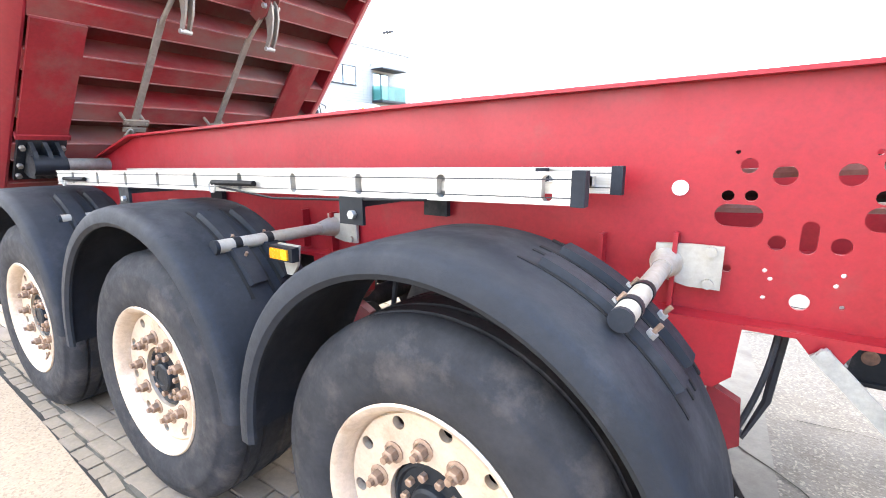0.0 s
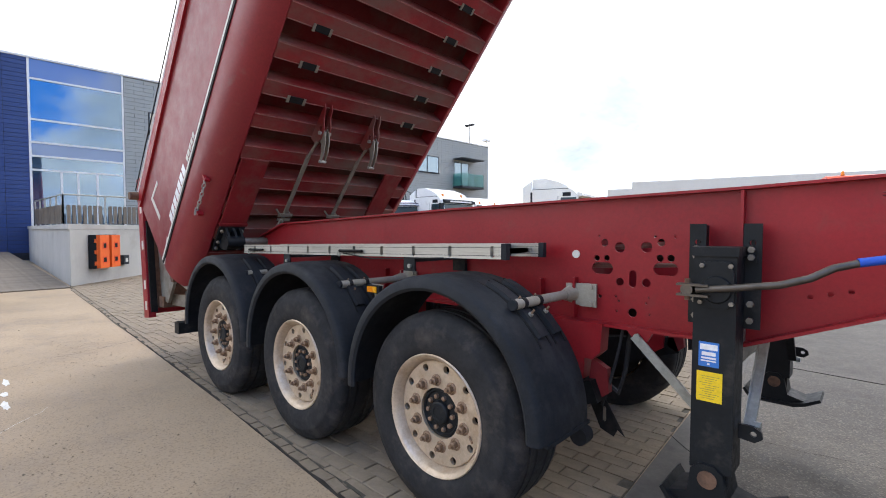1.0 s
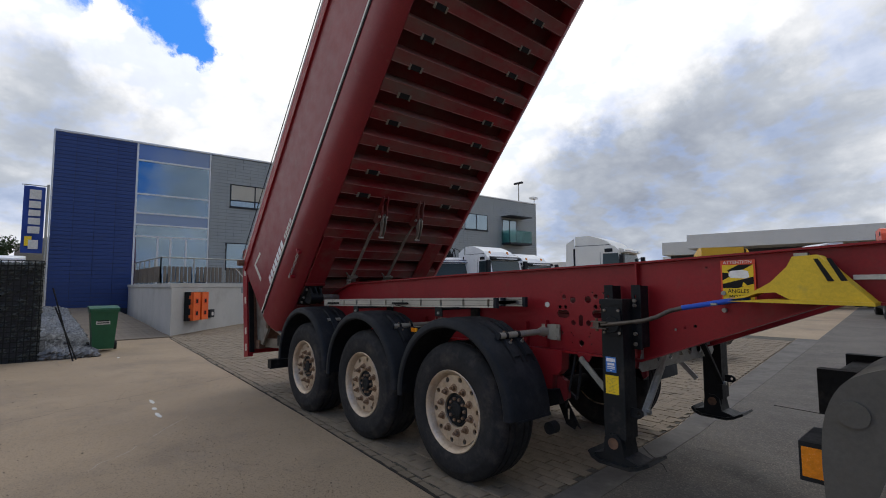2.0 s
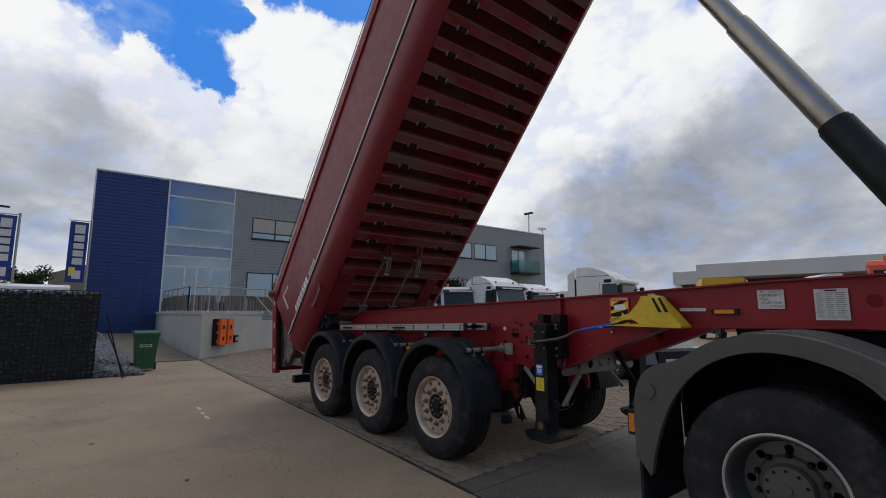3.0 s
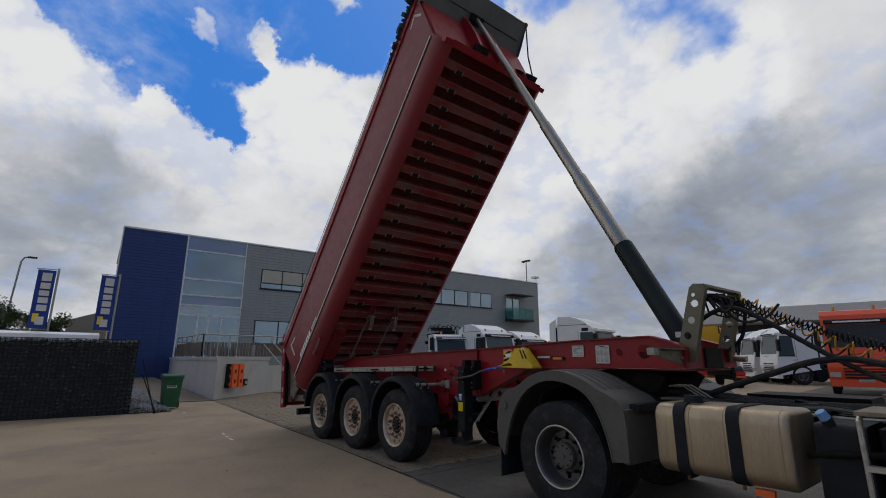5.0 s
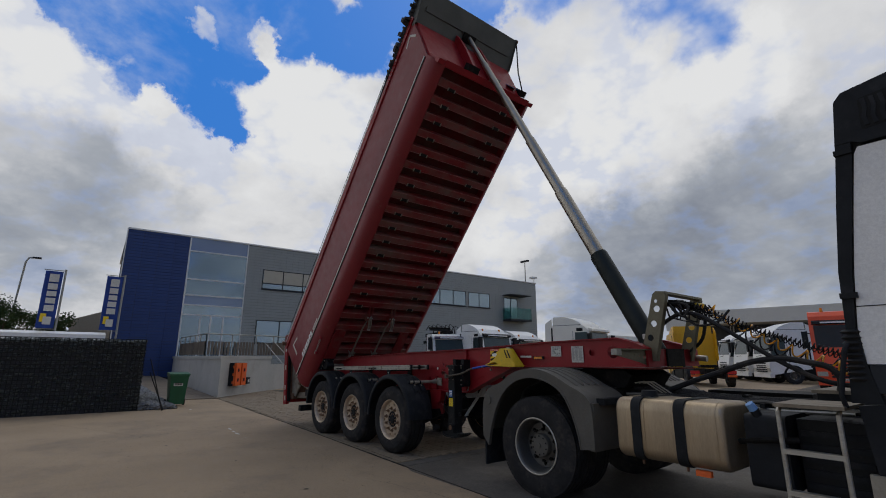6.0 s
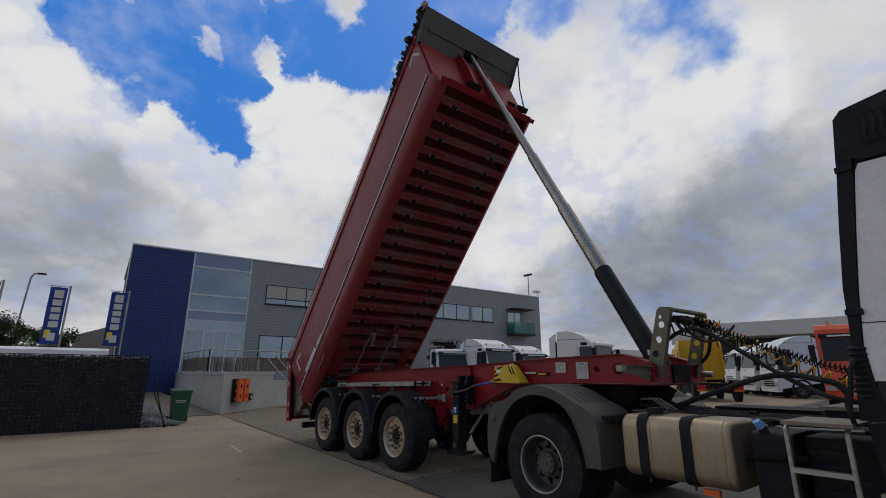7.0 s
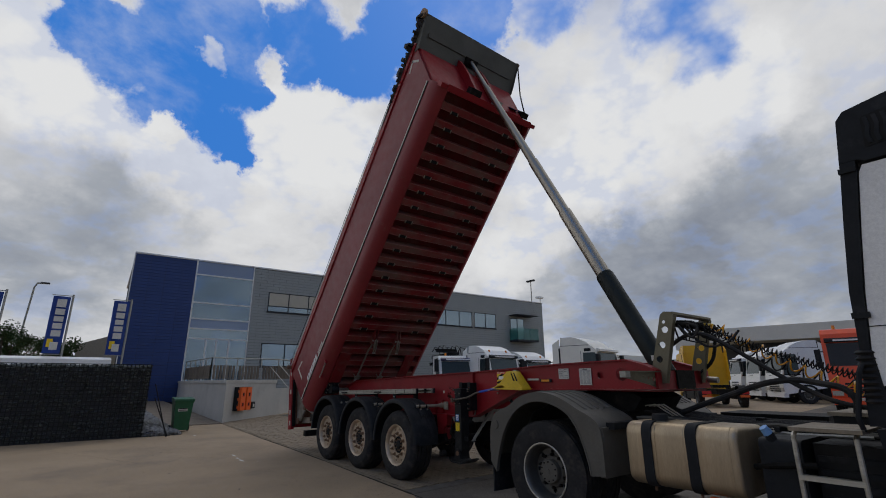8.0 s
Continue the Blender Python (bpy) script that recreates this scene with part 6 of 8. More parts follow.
blue_tank = part("additive_tank", rounded(5.22, 5.50, -1.22, -0.70, 0.52, 1.06, 0.05), PLASTIC, tractor, "black additive tank with a blue cap", smooth=40)
part("additive_neck", cyl(bmesh.new(), (5.32, -1.16, 1.00), (5.295, -1.20, 1.10), 0.040, 0.034, n=14), PLASTIC, blue_tank)
part("additive_cap", cyl(bmesh.new(), (5.295, -1.20, 1.095), (5.275, -1.225, 1.140), 0.036, 0.030, n=14), pbr("pale_blue_plastic", (0.16, 0.33, 0.62), 0.5, bump=0.05), blue_tank, "pale blue cap", smooth=True)
part("battery_box", boxed(5.54, 5.98, -1.10, -0.50, 0.50, 1.04), BLACK_STEEL, tractor, bevel=0.02)
for k in range(5):
    part("box_slat", boxed(5.56, 5.96, -1.115, -1.10, 0.56 + 0.09 * k, 0.60 + 0.09 * k), PLASTIC, tractor)
part("stay_rod", tube(bmesh.new(), [(5.16, -1.18, 0.84), (5.35, -1.25, 0.88), (5.58, -1.22, 0.90)], 0.022, 8), DARK, tractor)
step = part("cab_step", boxed(5.48, 5.90, -1.36, -0.78, 1.140, 1.165), OLIVE_TRAY, tractor, "galvanised access step frame", bevel=0.006)
for x in (5.485, 5.845):
    part("step_post", tube(bmesh.new(), [(x, -1.22, 1.14), (x, -1.285, 1.10), (x, -1.29, 0.9), (x, -1.285, 0.45)], 0.017, 8), ALU, step)
for z in (0.83, 0.55):
    part("step_rung", boxed(5.48, 5.85, -1.31, -1.255, z - 0.022, z + 0.012), ALU, step, bevel=0.004)
part("skirt_plate", boxed(5.95, 6.25, -1.27, -1.22, 0.52, 0.74), BEIGE, tractor, bevel=0.01)

# the cab, of which the rear corner shows
cab = part("cab", prism(bmesh.new(), [(6.09, 1.46), (7.0, 1.46), (7.3, 1.05), (8.35, 0.95), (8.45, 1.9), (8.15, 2.75), (8.0, 3.0), (6.27, 3.0), (6.245, 2.95), (6.175, 2.5), (6.115, 2.08), (6.075, 1.70)], xz, -1.245, 1.245), WHITE, tractor, "white cab", bevel=0.03, segments=3)
cab.location = (-0.045, 0, -0.01)
part("lower_panel", boxed(6.10, 7.1, -1.252, -1.10, 1.27, 1.452), FRAME_GREY, cab, "dark grey lower cab panel", bevel=0.012)
part("cab_seam", boxed(6.09, 7.2, -1.2485, -1.2450, 1.85, 1.856), PLASTIC, cab)
part("side_window", prism(bmesh.new(), [(6.95, 2.05), (8.05, 2.05), (7.9, 2.75), (6.98, 2.75)], xz, -1.252, -1.246), CAB_GLASS, cab)
fairing = [(5.97, 1.20), (5.985, 1.42), (6.01, 1.65), (6.03, 2.10), (6.085, 2.55), (6.14, 2.95), (6.15, 3.05), (6.24, 3.05), (6.235, 2.95), (6.165, 2.5), (6.105, 2.08), (6.065, 1.70), (6.09, 1.46), (6.14, 1.20)]
for s in (-1, 1):
    strip = part("side_fairing", prism(bmesh.new(), fairing, xz, *sorted((1.17 * s, 1.258 * s))), PLASTIC, cab, "black rear side fairing", bevel=0.012, segments=2)
    for z, x in ((2.98, 6.185), (1.93, 6.065)):
        part("fairing_catch", boxed(x - 0.05, x + 0.05, *sorted((1.25 * s, 1.275 * s)), z - 0.02, z + 0.02), BLACK_STEEL, strip, bevel=0.005)
roof = part("roof_fairing", prism(bmesh.new(), [(6.15, 3.045), (6.19, 3.38), (6.24, 3.44), (6.60, 3.50), (7.3, 3.55), (8.0, 3.3), (8.0, 3.02), (6.30, 3.02), (6.25, 3.045)], xz, -1.262, 1.262), PLASTIC, cab, "black roof fairing with a slotted vent", bevel=0.025, segments=3)
part("vent_frame", prism(bmesh.new(), [(6.315, 3.125), (6.325, 3.34), (6.34, 3.355), (7.0, 3.42), (7.0, 3.17), (6.33, 3.115)], xz, -1.2655, -1.2615), INK, roof)
for k in range(13):
    x = 6.34 + 0.05 * k
    part("vent_slat", prism(bmesh.new(), [(x, 3.135), (x + 0.026, 3.137), (x + 0.016, 3.20), (x + 0.032, 3.27), (x + 0.022, 3.345), (x - 0.004, 3.343), (x + 0.006, 3.27), (x - 0.010, 3.20)], xz, -1.272, -1.2650), PLASTIC, roof)
part("rear_wall_panel", boxed(6.08, 6.12, -1.15, 1.15, 1.35, 1.75), BLACK_STEEL, cab, bevel=0.01)
part("grab_rail", tube(bmesh.new(), [(6.01, -1.285, 1.60), (5.99, -1.30, 1.55), (5.93, -1.30, 1.25), (5.94, -1.27, 1.17)], 0.017, 8), PLASTIC, cab)
for k in range(9):
    part("intake_rib", lathe(bmesh.new(), [(0.045, -0.015), (0.062, 0.0), (0.045, 0.015)], (6.03, -1.225, 1.36 + 0.040 * k), axis=(0, 0, 1), n=16), RUBBER, cab, smooth=True)
for r, mt in ((0.62, PLASTIC), (0.57, CHROME), (0.545, PLASTIC)):
    pts = [(6.78 + r * math.cos(radians(a)), -1.26, 0.55 + r * math.sin(radians(a))) for a in range(95, 195, 7)]
    part("wheel_arch", tube(bmesh.new(), pts, 0.03 if mt is PLASTIC else 0.014, 8), mt, cab, smooth=True)
part("wing_panel", prism(bmesh.new(), [(6.0, 1.18), (6.6, 1.25), (7.0, 1.25), (7.0, 1.05), (6.5, 1.14), (6.24, 0.90), (6.16, 0.55), (6.06, 0.55)], xz, -1.25, -1.10), PLASTIC, cab, bevel=0.01)


# hoses between trailer and cab
def coil(name, a, b, sag, turns, r, thick, material, n=9, waver=0.0):
    a, b = Vector(a), Vector(b)
    pts = []
    total = turns * n
    _, s, u = basis(b - a)
    for k in range(total + 1):
        f = k / total
        c = a.lerp(b, f) - Vector((0, 0, sag * 4 * f * (1 - f))) + Vector((0, waver * math.sin(f * 9), 0))
        q = math.tau * k / n
        pts.append(c + r * (math.cos(q) * s + math.sin(q) * u))
    return part(name, tube(bmesh.new(), pts, thick, 5), material, tractor, smooth=True)


coil("coiled_hose", (4.44, -0.12, 2.10), (5.75, -0.08, 1.52), 0.05, 40, 0.026, 0.006, INK, waver=0.03)
coil("coiled_hose", (4.44, 0.05, 2.04), (5.75, 0.10, 1.48), 0.04, 34, 0.028, 0.006, INK, waver=-0.03)
coil("coiled_hose", (4.46, 0.18, 2.10), (5.72, 0.15, 1.36), 0.06, 11, 0.056, 0.0085, AMBER_PALE, n=12)
coil("coiled_hose", (4.44, 0.30, 2.00), (5.72, 0.25, 1.42), 0.12, 10, 0.055, 0.008, INK, n=12)
for y, z in ((-0.08, 1.50), (0.10, 1.46), (0.15, 1.35), (0.25, 1.41)):
    part("hose_tail", tube(bmesh.new(), [(5.70, y, z + 0.03), (5.86, y, z - 0.02), (6.0, y + 0.02, z - 0.12), (6.08, y, z - 0.05)], 0.012, 6), RUBBER, tractor, smooth=True)
for name, pts, r, mt in (
    ("hydraulic_hose", [(4.02, -0.28, 1.62), (4.08, -0.30, 1.76), (4.18, -0.30, 1.86), (4.37, -0.30, 1.96), (4.56, -0.30, 1.95), (4.81, -0.30, 1.79), (5.12, -0.30, 1.56), (5.38, -0.30, 1.39), (5.60, -0.28, 1.29), (5.85, -0.20, 1.25)], 0.022, RUBBER),
    ("hydraulic_hose", [(4.20, -0.30, 1.16), (4.46, -0.30, 1.26), (4.74, -0.30, 1.36), (5.03, -0.30, 1.46), (5.28, -0.30, 1.49), (5.46, -0.30, 1.46), (5.61, -0.30, 1.42), (5.68, -0.30, 1.33), (5.66, -0.26, 1.22)], 0.027, RUBBER),
    ("air_hose", [(4.36, -0.45, 2.06), (4.50, -0.48, 1.92), (4.56, -0.46, 2.02), (4.44, -0.42, 2.08)], 0.012, RUBBER),
    ("air_hose", [(4.36, -0.30, 2.05), (4.55, -0.32, 1.84), (4.75, -0.28, 1.86), (4.85, -0.2, 1.98)], 0.012, RUBBER),
    ("air_hose", [(4.10, 0.42, 1.55), (4.30, 0.40, 1.72), (4.36, 0.42, 2.0)], 0.02, RUBBER),
):
    fine = []
    for p, q, e, g in zip([pts[0]] + pts[:-2], pts[:-1], pts[1:], pts[2:] + [pts[-1]]):
        for j in range(5):
            t = j / 5
            fine.append(tuple(0.5 * (2 * b1 + (c1 - a1) * t + (2 * a1 - 5 * b1 + 4 * c1 - d1) * t * t + (3 * b1 - a1 - 3 * c1 + d1) * t ** 3) for a1, b1, c1, d1 in zip(p, q, e, g)))
    part(name, tube(bmesh.new(), fine + [pts[-1]], r, 8), mt, tractor, smooth=True)


# ---- lorries parked in the row behind ----
def lorry(at, yaw, paint, label, high=3.7, deflector=True, cabin=2.25, tail=4.0, beacons=False, visor=WHITE, lines=False, crane=False, box_body=None, screen=None):
    """A forward-control lorry facing along +x of its own frame, origin on the ground under the front axle."""
    t = thing("parked_lorry", label, "lorry", "lorries parked behind the trailer")
    roof = high - (0.48 if deflector else 0.0)
    lo, hi = screen or (1.90, roof - 0.38)
    shell = prism(bmesh.new(), [(-cabin + 1.25, 0.95), (1.30, 0.55), (1.38, 1.2), (1.30, 1.75), (1.05, roof - 0.25), (0.85, roof - 0.05), (0.55, roof), (-cabin + 1.25, roof)], xz, -1.24, 1.24)
    c = part("cab", shell, paint, t, bevel=0.05, segments=2)
    slant = 0.25 / (roof - 2.0)
    front = lambda z: 1.30 - max(0.0, z - 1.75) * slant
    part("windscreen", prism(bmesh.new(), [(front(lo) - 0.01, lo), (front(lo) + 0.012, lo), (front(hi) + 0.012, hi), (front(hi) - 0.01, hi)], xz, -1.08, 1.08), CAB_GLASS, c, "dark windscreen")
    part("sun_visor", prism(bmesh.new(), [(front(hi), hi + 0.03), (front(hi) + 0.18, hi + 0.06), (front(hi) + 0.16, hi + 0.17), (front(hi) - 0.06, hi + 0.24)], xz, -1.12, 1.12), visor, c, bevel=0.01)
    part("visor_print", boxed(front(hi) + 0.168, front(hi) + 0.186, -0.80, 0.80, hi + 0.08, hi + 0.15), WHITE if visor is not WHITE else INK, c)
    for s in (-1, 1):
        part("side_window", prism(bmesh.new(), [(0.30, 1.80), (1.20, 1.80), (1.02, hi), (0.34, hi)], xz, *sorted((1.232 * s, 1.248 * s))), CAB_GLASS, c)
        part("window_frame", prism(bmesh.new(), [(0.25, 1.74), (1.26, 1.74), (1.22, 1.80), (0.30, 1.80)], xz, *sorted((1.234 * s, 1.252 * s))), PLASTIC, c)
        mirror = part("mirror", boxed(1.18, 1.34, *sorted((1.34 * s, 1.56 * s)), 2.05, 2.80), PLASTIC, t, "black door mirror", bevel=0.03)
        part("mirror_arm", tube(bmesh.new(), [(1.10, 1.22 * s, 2.70), (1.24, 1.45 * s, 2.74)], 0.025, 6), PLASTIC, mirror)
        part("headlamp", boxed(1.26, 1.39, *sorted((0.82 * s, 1.20 * s)), 0.78, 0.98), ALU, c, "clear headlamp", bevel=0.03)
        part("wheel_arch", prism(bmesh.new(), [(0.62 * math.cos(radians(a)), 0.55 + 0.62 * math.sin(radians(a))) for a in range(0, 181, 15)] + [(0.50 * math.cos(radians(a)), 0.55 + 0.50 * math.sin(radians(a))) for a in range(180, -1, -15)], xz, *sorted((1.235 * s, 1.262 * s))), PLASTIC, c)
        for x in (0.0, -3.7):
            w = part("wheel", DRIVE["rim"], None, t, m=Matrix.Translation((x, 1.08 * s, 0.53)) @ Matrix.Rotation(0 if s < 0 else math.pi, 4, "Z"))
            part("tyre", DRIVE["tyre"], None, w)
            part("hub", DRIVE["hub"], None, w)
        part("side_skirt", boxed(-3.0, -0.75, *sorted((1.0 * s, 1.22 * s)), 0.40, 1.0), DARK, t, bevel=0.03)
        part("mud_wing", prism(bmesh.new(), [(-3.7 + 0.64 * math.cos(radians(a)), 0.55 + 0.64 * math.sin(radians(a))) for a in range(0, 181, 15)] + [(-3.7 + 0.60 * math.cos(radians(a)), 0.55 + 0.60 * math.sin(radians(a))) for a in range(180, -1, -15)], xz, *sorted((0.85 * s, 1.24 * s))), PLASTIC, t)
        tail_lamp = part("tail_lamp", boxed(-4.75, -4.68, *sorted((0.70 * s, 1.15 * s)), 0.72, 0.90), RED_LENS, t, "red tail lamp")
        part("tail_reflector", boxed(-4.755, -4.69, *sorted((0.70 * s, 1.15 * s)), 0.56, 0.68), ORANGE, tail_lamp)
    for k in range(5):
        part("grille_bar", boxed(1.30, 1.375, -0.70, 0.70, 0.72 + 0.13 * k, 0.80 + 0.13 * k), PLASTIC, c, bevel=0.01)
    part("number_plate", boxed(1.385, 1.40, -0.26, 0.26, 0.58, 0.69), OFFWHITE, c, "plain number plate")
    part("bumper", boxed(1.15, 1.40, -1.22, 1.22, 0.38, 0.66), paint, t, bevel=0.05, segments=2)
    part("air_intake", boxed(0.42, 0.78, -1.252, -1.236, roof - 0.32, roof - 0.16), PLASTIC, c, bevel=0.01)
    for s in (-1, 1):
        part("door_seam", boxed(0.20, 0.215, *sorted((1.236 * s, 1.246 * s)), 0.95, roof - 0.30), PLASTIC, c)
        part("door_handle", boxed(0.27, 0.42, *sorted((1.24 * s, 1.262 * s)), 1.50, 1.54), PLASTIC, c)
        part("rear_strip", boxed(-cabin + 1.22, -cabin + 1.31, *sorted((1.20 * s, 1.250 * s)), 1.0, roof - 0.1), PLASTIC, c)
    part("wiper", tube(bmesh.new(), [(1.36, -0.6, 1.72), (1.30, 0.1, 1.80)], 0.012, 5), PLASTIC, c)
    part("frame", boxed(-4.7, 0.6, -0.42, 0.42, 0.70, 0.98), DARK, t, bevel=0.01)
    part("fifth_wheel", boxed(-4.1, -3.3, -0.45, 0.45, 1.05, 1.2), DARK, t, bevel=0.02)
    if deflector:
        prof = [(-cabin + 1.25, roof - 0.02), (0.70, roof - 0.02), (0.55, roof + 0.14), (0.15, roof + 0.33), (-0.35, high), (-cabin + 1.28, high)]
        part("roof_deflector", prism(bmesh.new(), prof, xz, -1.10, 1.10), paint, t, bevel=0.05, segments=3)
        part("deflector_gap", boxed(-cabin + 1.27, 0.60, -1.16, 1.16, roof - 0.005, roof + 0.03), PLASTIC, t)
        for s in (-1, 1):
            part("side_deflector", prism(bmesh.new(), [(-cabin + 1.26, 1.4), (-cabin + 0.80, 1.5), (-cabin + 0.85, high - 0.35), (-cabin + 1.26, high - 0.1)], xz, *sorted((1.19 * s, 1.235 * s))), paint, t, bevel=0.02)
            if lines:
                for k in range(7):
                    x = -0.7 + 0.25 * k
                    pts = [(x, 1.256 * s, 0.75 + 0.1 * (k % 3)), (x + 0.12, 1.256 * s, 1.25 + 0.25 * (k % 2)), (x + 0.05, 1.256 * s, 1.55 + 0.2 * (k % 3)), (x + 0.22, 1.256 * s, 1.62 + 0.25 * (k % 2))]
                    part("painted_line", tube(bmesh.new(), pts, 0.055, 5), INK, c)
    if lines:
        for k in range(6):
            pts = [(1.36, -1.05 + 0.36 * k, 0.7), (1.385, -0.95 + 0.36 * k, 1.2), (1.34, -1.1 + 0.4 * k, 1.6)]
            part("painted_line", tube(bmesh.new(), pts, 0.055, 5), INK, c)
    if beacons:
        for y in (-0.7, 0.7):
            part("beacon", cyl(bmesh.new(), (0.6, y, roof), (0.6, y, roof + 0.17), 0.07, 0.055, n=12), AMBER, t, "amber beacon", smooth=True)
    if crane:
        boom = part("loading_crane", tube(bmesh.new(), [(-1.5, 0, 1.0), (-1.5, 0, 2.6), (-1.45, 0.2, 3.1)], 0.20, 8), BLACK_STEEL, t, "folded black loading crane")
        for k in range(4):
            m = Matrix.Translation((-1.55 + 0.10 * k, 0, 2.72 + 0.24 * k)) @ Matrix.Rotation(radians((6, -5, 8, -3)[k]), 4, "X")
            part("crane_jib", boxed(-0.13, 0.13, -1.25 + 0.12 * k, 1.15 - 0.20 * k, -0.10, 0.10, m=m), BLACK_STEEL, boom, bevel=0.02)
            part("crane_ram", cyl(bmesh.new(), m @ Vector((0.16, -1.0, 0.05)), m @ Vector((0.16, 0.5, 0.12)), 0.055, n=10), DARK, boom, smooth=True)
        for k in range(7):
            part("crane_hose", tube(bmesh.new(), [(-1.4, -1.1 + 0.3 * k, 3.4), (-1.25, -0.95 + 0.3 * k, 3.72 + 0.06 * (k % 3)), (-1.2, -0.7 + 0.3 * k, 3.62), (-1.3, -0.6 + 0.3 * k, 3.2)], 0.03, 6), RUBBER, boom, smooth=True)
    if box_body:
        part("load_body", boxed(-tail - 1.0, -1.3, -1.26, 1.26, 1.15, high), box_body, t, "plain box body", bevel=0.03)
        part("body_sill", boxed(-tail - 1.0, -1.3, -1.27, 1.27, 1.05, 1.16), DARK, t)
    t.matrix_basis = Matrix.Translation(at) @ Matrix.Rotation(radians(yaw), 4, "Z")
    return t


LORRY_PURPLE = pbr("dark_violet_visor", (0.03, 0.02, 0.06), 0.4, bump=0.02)
YELLOW_CAB = pbr("yellow_lorry_paint", (0.72, 0.40, 0.01), 0.4, var=0.05, bump=0.03)
lorry((-17.6, 14.3, 0), -24, WHITE, "small white crane lorry with amber beacons", 3.05, False, 1.9, beacons=True, visor=LORRY_PURPLE, crane=True)
lorry((-15.5, 15.7, 0), -2, WHITE, "white tractor lorry with amber beacons and black mirrors", 3.65, True, 2.2, beacons=True, visor=PLASTIC)
lorry((-16.9, 20.6, 0), -4, WHITE, "low white lorry with a dark windscreen", 3.50, True, 2.1, beacons=True, visor=PLASTIC)
lorry((-9.1, 16.9, 0), 9, CREAM, "cream-white lorry cab with a tall roof deflector", 3.75, True, 2.3, visor=CREAM)
lorry((-7.6, 26.8, 0), 126, YELLOW_CAB, "yellow tractor lorry seen from behind", 3.6, True, 2.2, beacons=True)
lorry((-8.3, 37.0, 0), -140, WHITE, "white lorry beside a yellow one", 3.7, True, 2.2, visor=PLASTIC)
lorry((-6.2, 34.6, 0), -140, WHITE, "white lorry with a dark grille among parked lorries", 3.75, True, 2.3, visor=WHITE)
lorry((-4.1, 32.2, 0), -140, WHITE, "white lorry with a tall roof deflector beside an orange one", 3.9, True, 2.3, visor=WHITE)
lorry((1.1, 23.3, 0), -79, ORANGE_PAINT, "orange-red lorry with a dark visor", 3.75, False, 2.2, beacons=True, visor=PLASTIC, screen=(2.06, 3.08))

# a dark car parked beyond the trailer
CAR_PAINT = pbr("dark_grey_car_paint", (0.035, 0.037, 0.042), 0.25, 0.5, var=0.05, bump=0.01, coat=0.5)
car = thing("parked_car", "dark grey metallic car parked beyond the trailer", "car")
part("body", prism(bmesh.new(), [(-2.25, 0.32), (-2.28, 0.75), (-2.15, 0.95), (-1.2, 1.02), (0.95, 0.98), (1.80, 0.86), (2.12, 0.72), (2.18, 0.40), (2.05, 0.25), (-2.1, 0.25)], xz, -0.88, 0.88), CAR_PAINT, car, bevel=0.07, segments=3)
part("cabin", prism(bmesh.new(), [(-1.95, 0.98), (-1.55, 1.40), (-0.6, 1.47), (0.25, 1.42), (1.05, 0.97)], xz, -0.74, 0.74), CAB_GLASS, car, "dark windows", bevel=0.06, segments=2)
part("roof", prism(bmesh.new(), [(-1.55, 1.405), (-0.6, 1.475), (0.22, 1.425), (0.20, 1.45), (-0.6, 1.50), (-1.55, 1.43)], xz, -0.66, 0.66), CAR_PAINT, car, bevel=0.01)
part("grille", boxed(2.12, 2.19, -0.45, 0.45, 0.42, 0.66), PLASTIC, car, bevel=0.02)
part("number_plate", boxed(2.185, 2.20, -0.26, 0.26, 0.40, 0.50), OFFWHITE, car, "plain number plate")
for s in (-1, 1):
    part("headlamp", prism(bmesh.new(), [(1.72, 0.70), (2.13, 0.60), (2.14, 0.72), (1.80, 0.83)], xz, *sorted((0.60 * s, 0.89 * s))), ALU, car, "clear headlamp", bevel=0.03)
    part("door_mirror", boxed(0.70, 0.85, *sorted((0.88 * s, 1.06 * s)), 0.98, 1.12), CAR_PAINT, car, bevel=0.03)
    for x in (-1.35, 1.35):
        wheel = part("wheel", lathe(bmesh.new(), [(0.32, -0.10), (0.33, 0.0), (0.32, 0.10), (0.22, 0.115), (0.0005, 0.09)], (x, 0.80 * s, 0.33), axis=(0, s, 0), n=24), RUBBER, car, smooth=True)
        part("rim", lathe(bmesh.new(), [(0.215, 0.118), (0.20, 0.105), (0.06, 0.115), (0.0005, 0.12)], (x, 0.80 * s, 0.33), axis=(0, s, 0), n=24), ALU, wheel)
car.matrix_basis = Matrix.Translation((-3.0, 7.0, 0)) @ Matrix.Rotation(radians(-20), 4, "Z")

# ---- office building ----
office = thing("office_building", "two-storey office building with blue and grey panel cladding", "building", at=(-27.4, 0, 0))
OFF = Matrix.Translation((-27.46, -3.3, 0)) @ Matrix.Rotation(radians(-2.7), 4, "Z")
# own frame: y along the front from its blue corner, x out of the front, z up


def off_box(x0, x1, y0, y1, z0, z1):
    return boxed(x0, x1, y0, y1, z0, z1, m=OFF)


TOPZ = 9.38
part("blue_core", off_box(-9.0, -0.03, 0.03, 3.46, 0.0, TOPZ - 0.05), JOINT, office)
part("grey_core", off_box(-14.0, -0.03, 7.20, 36.4, 0.0, TOPZ - 0.05), JOINT, office)
part("hall_floor", off_box(-6.0, -0.4, 3.46, 7.2, 1.2, 1.5), CONCRETE, office)
# upper floor and back wall coloured dark for the shade indoors
part("upper_floor", off_box(-6.0, -0.35, 3.46, 7.2, 4.95, 5.35), SHADE_GREY, office)
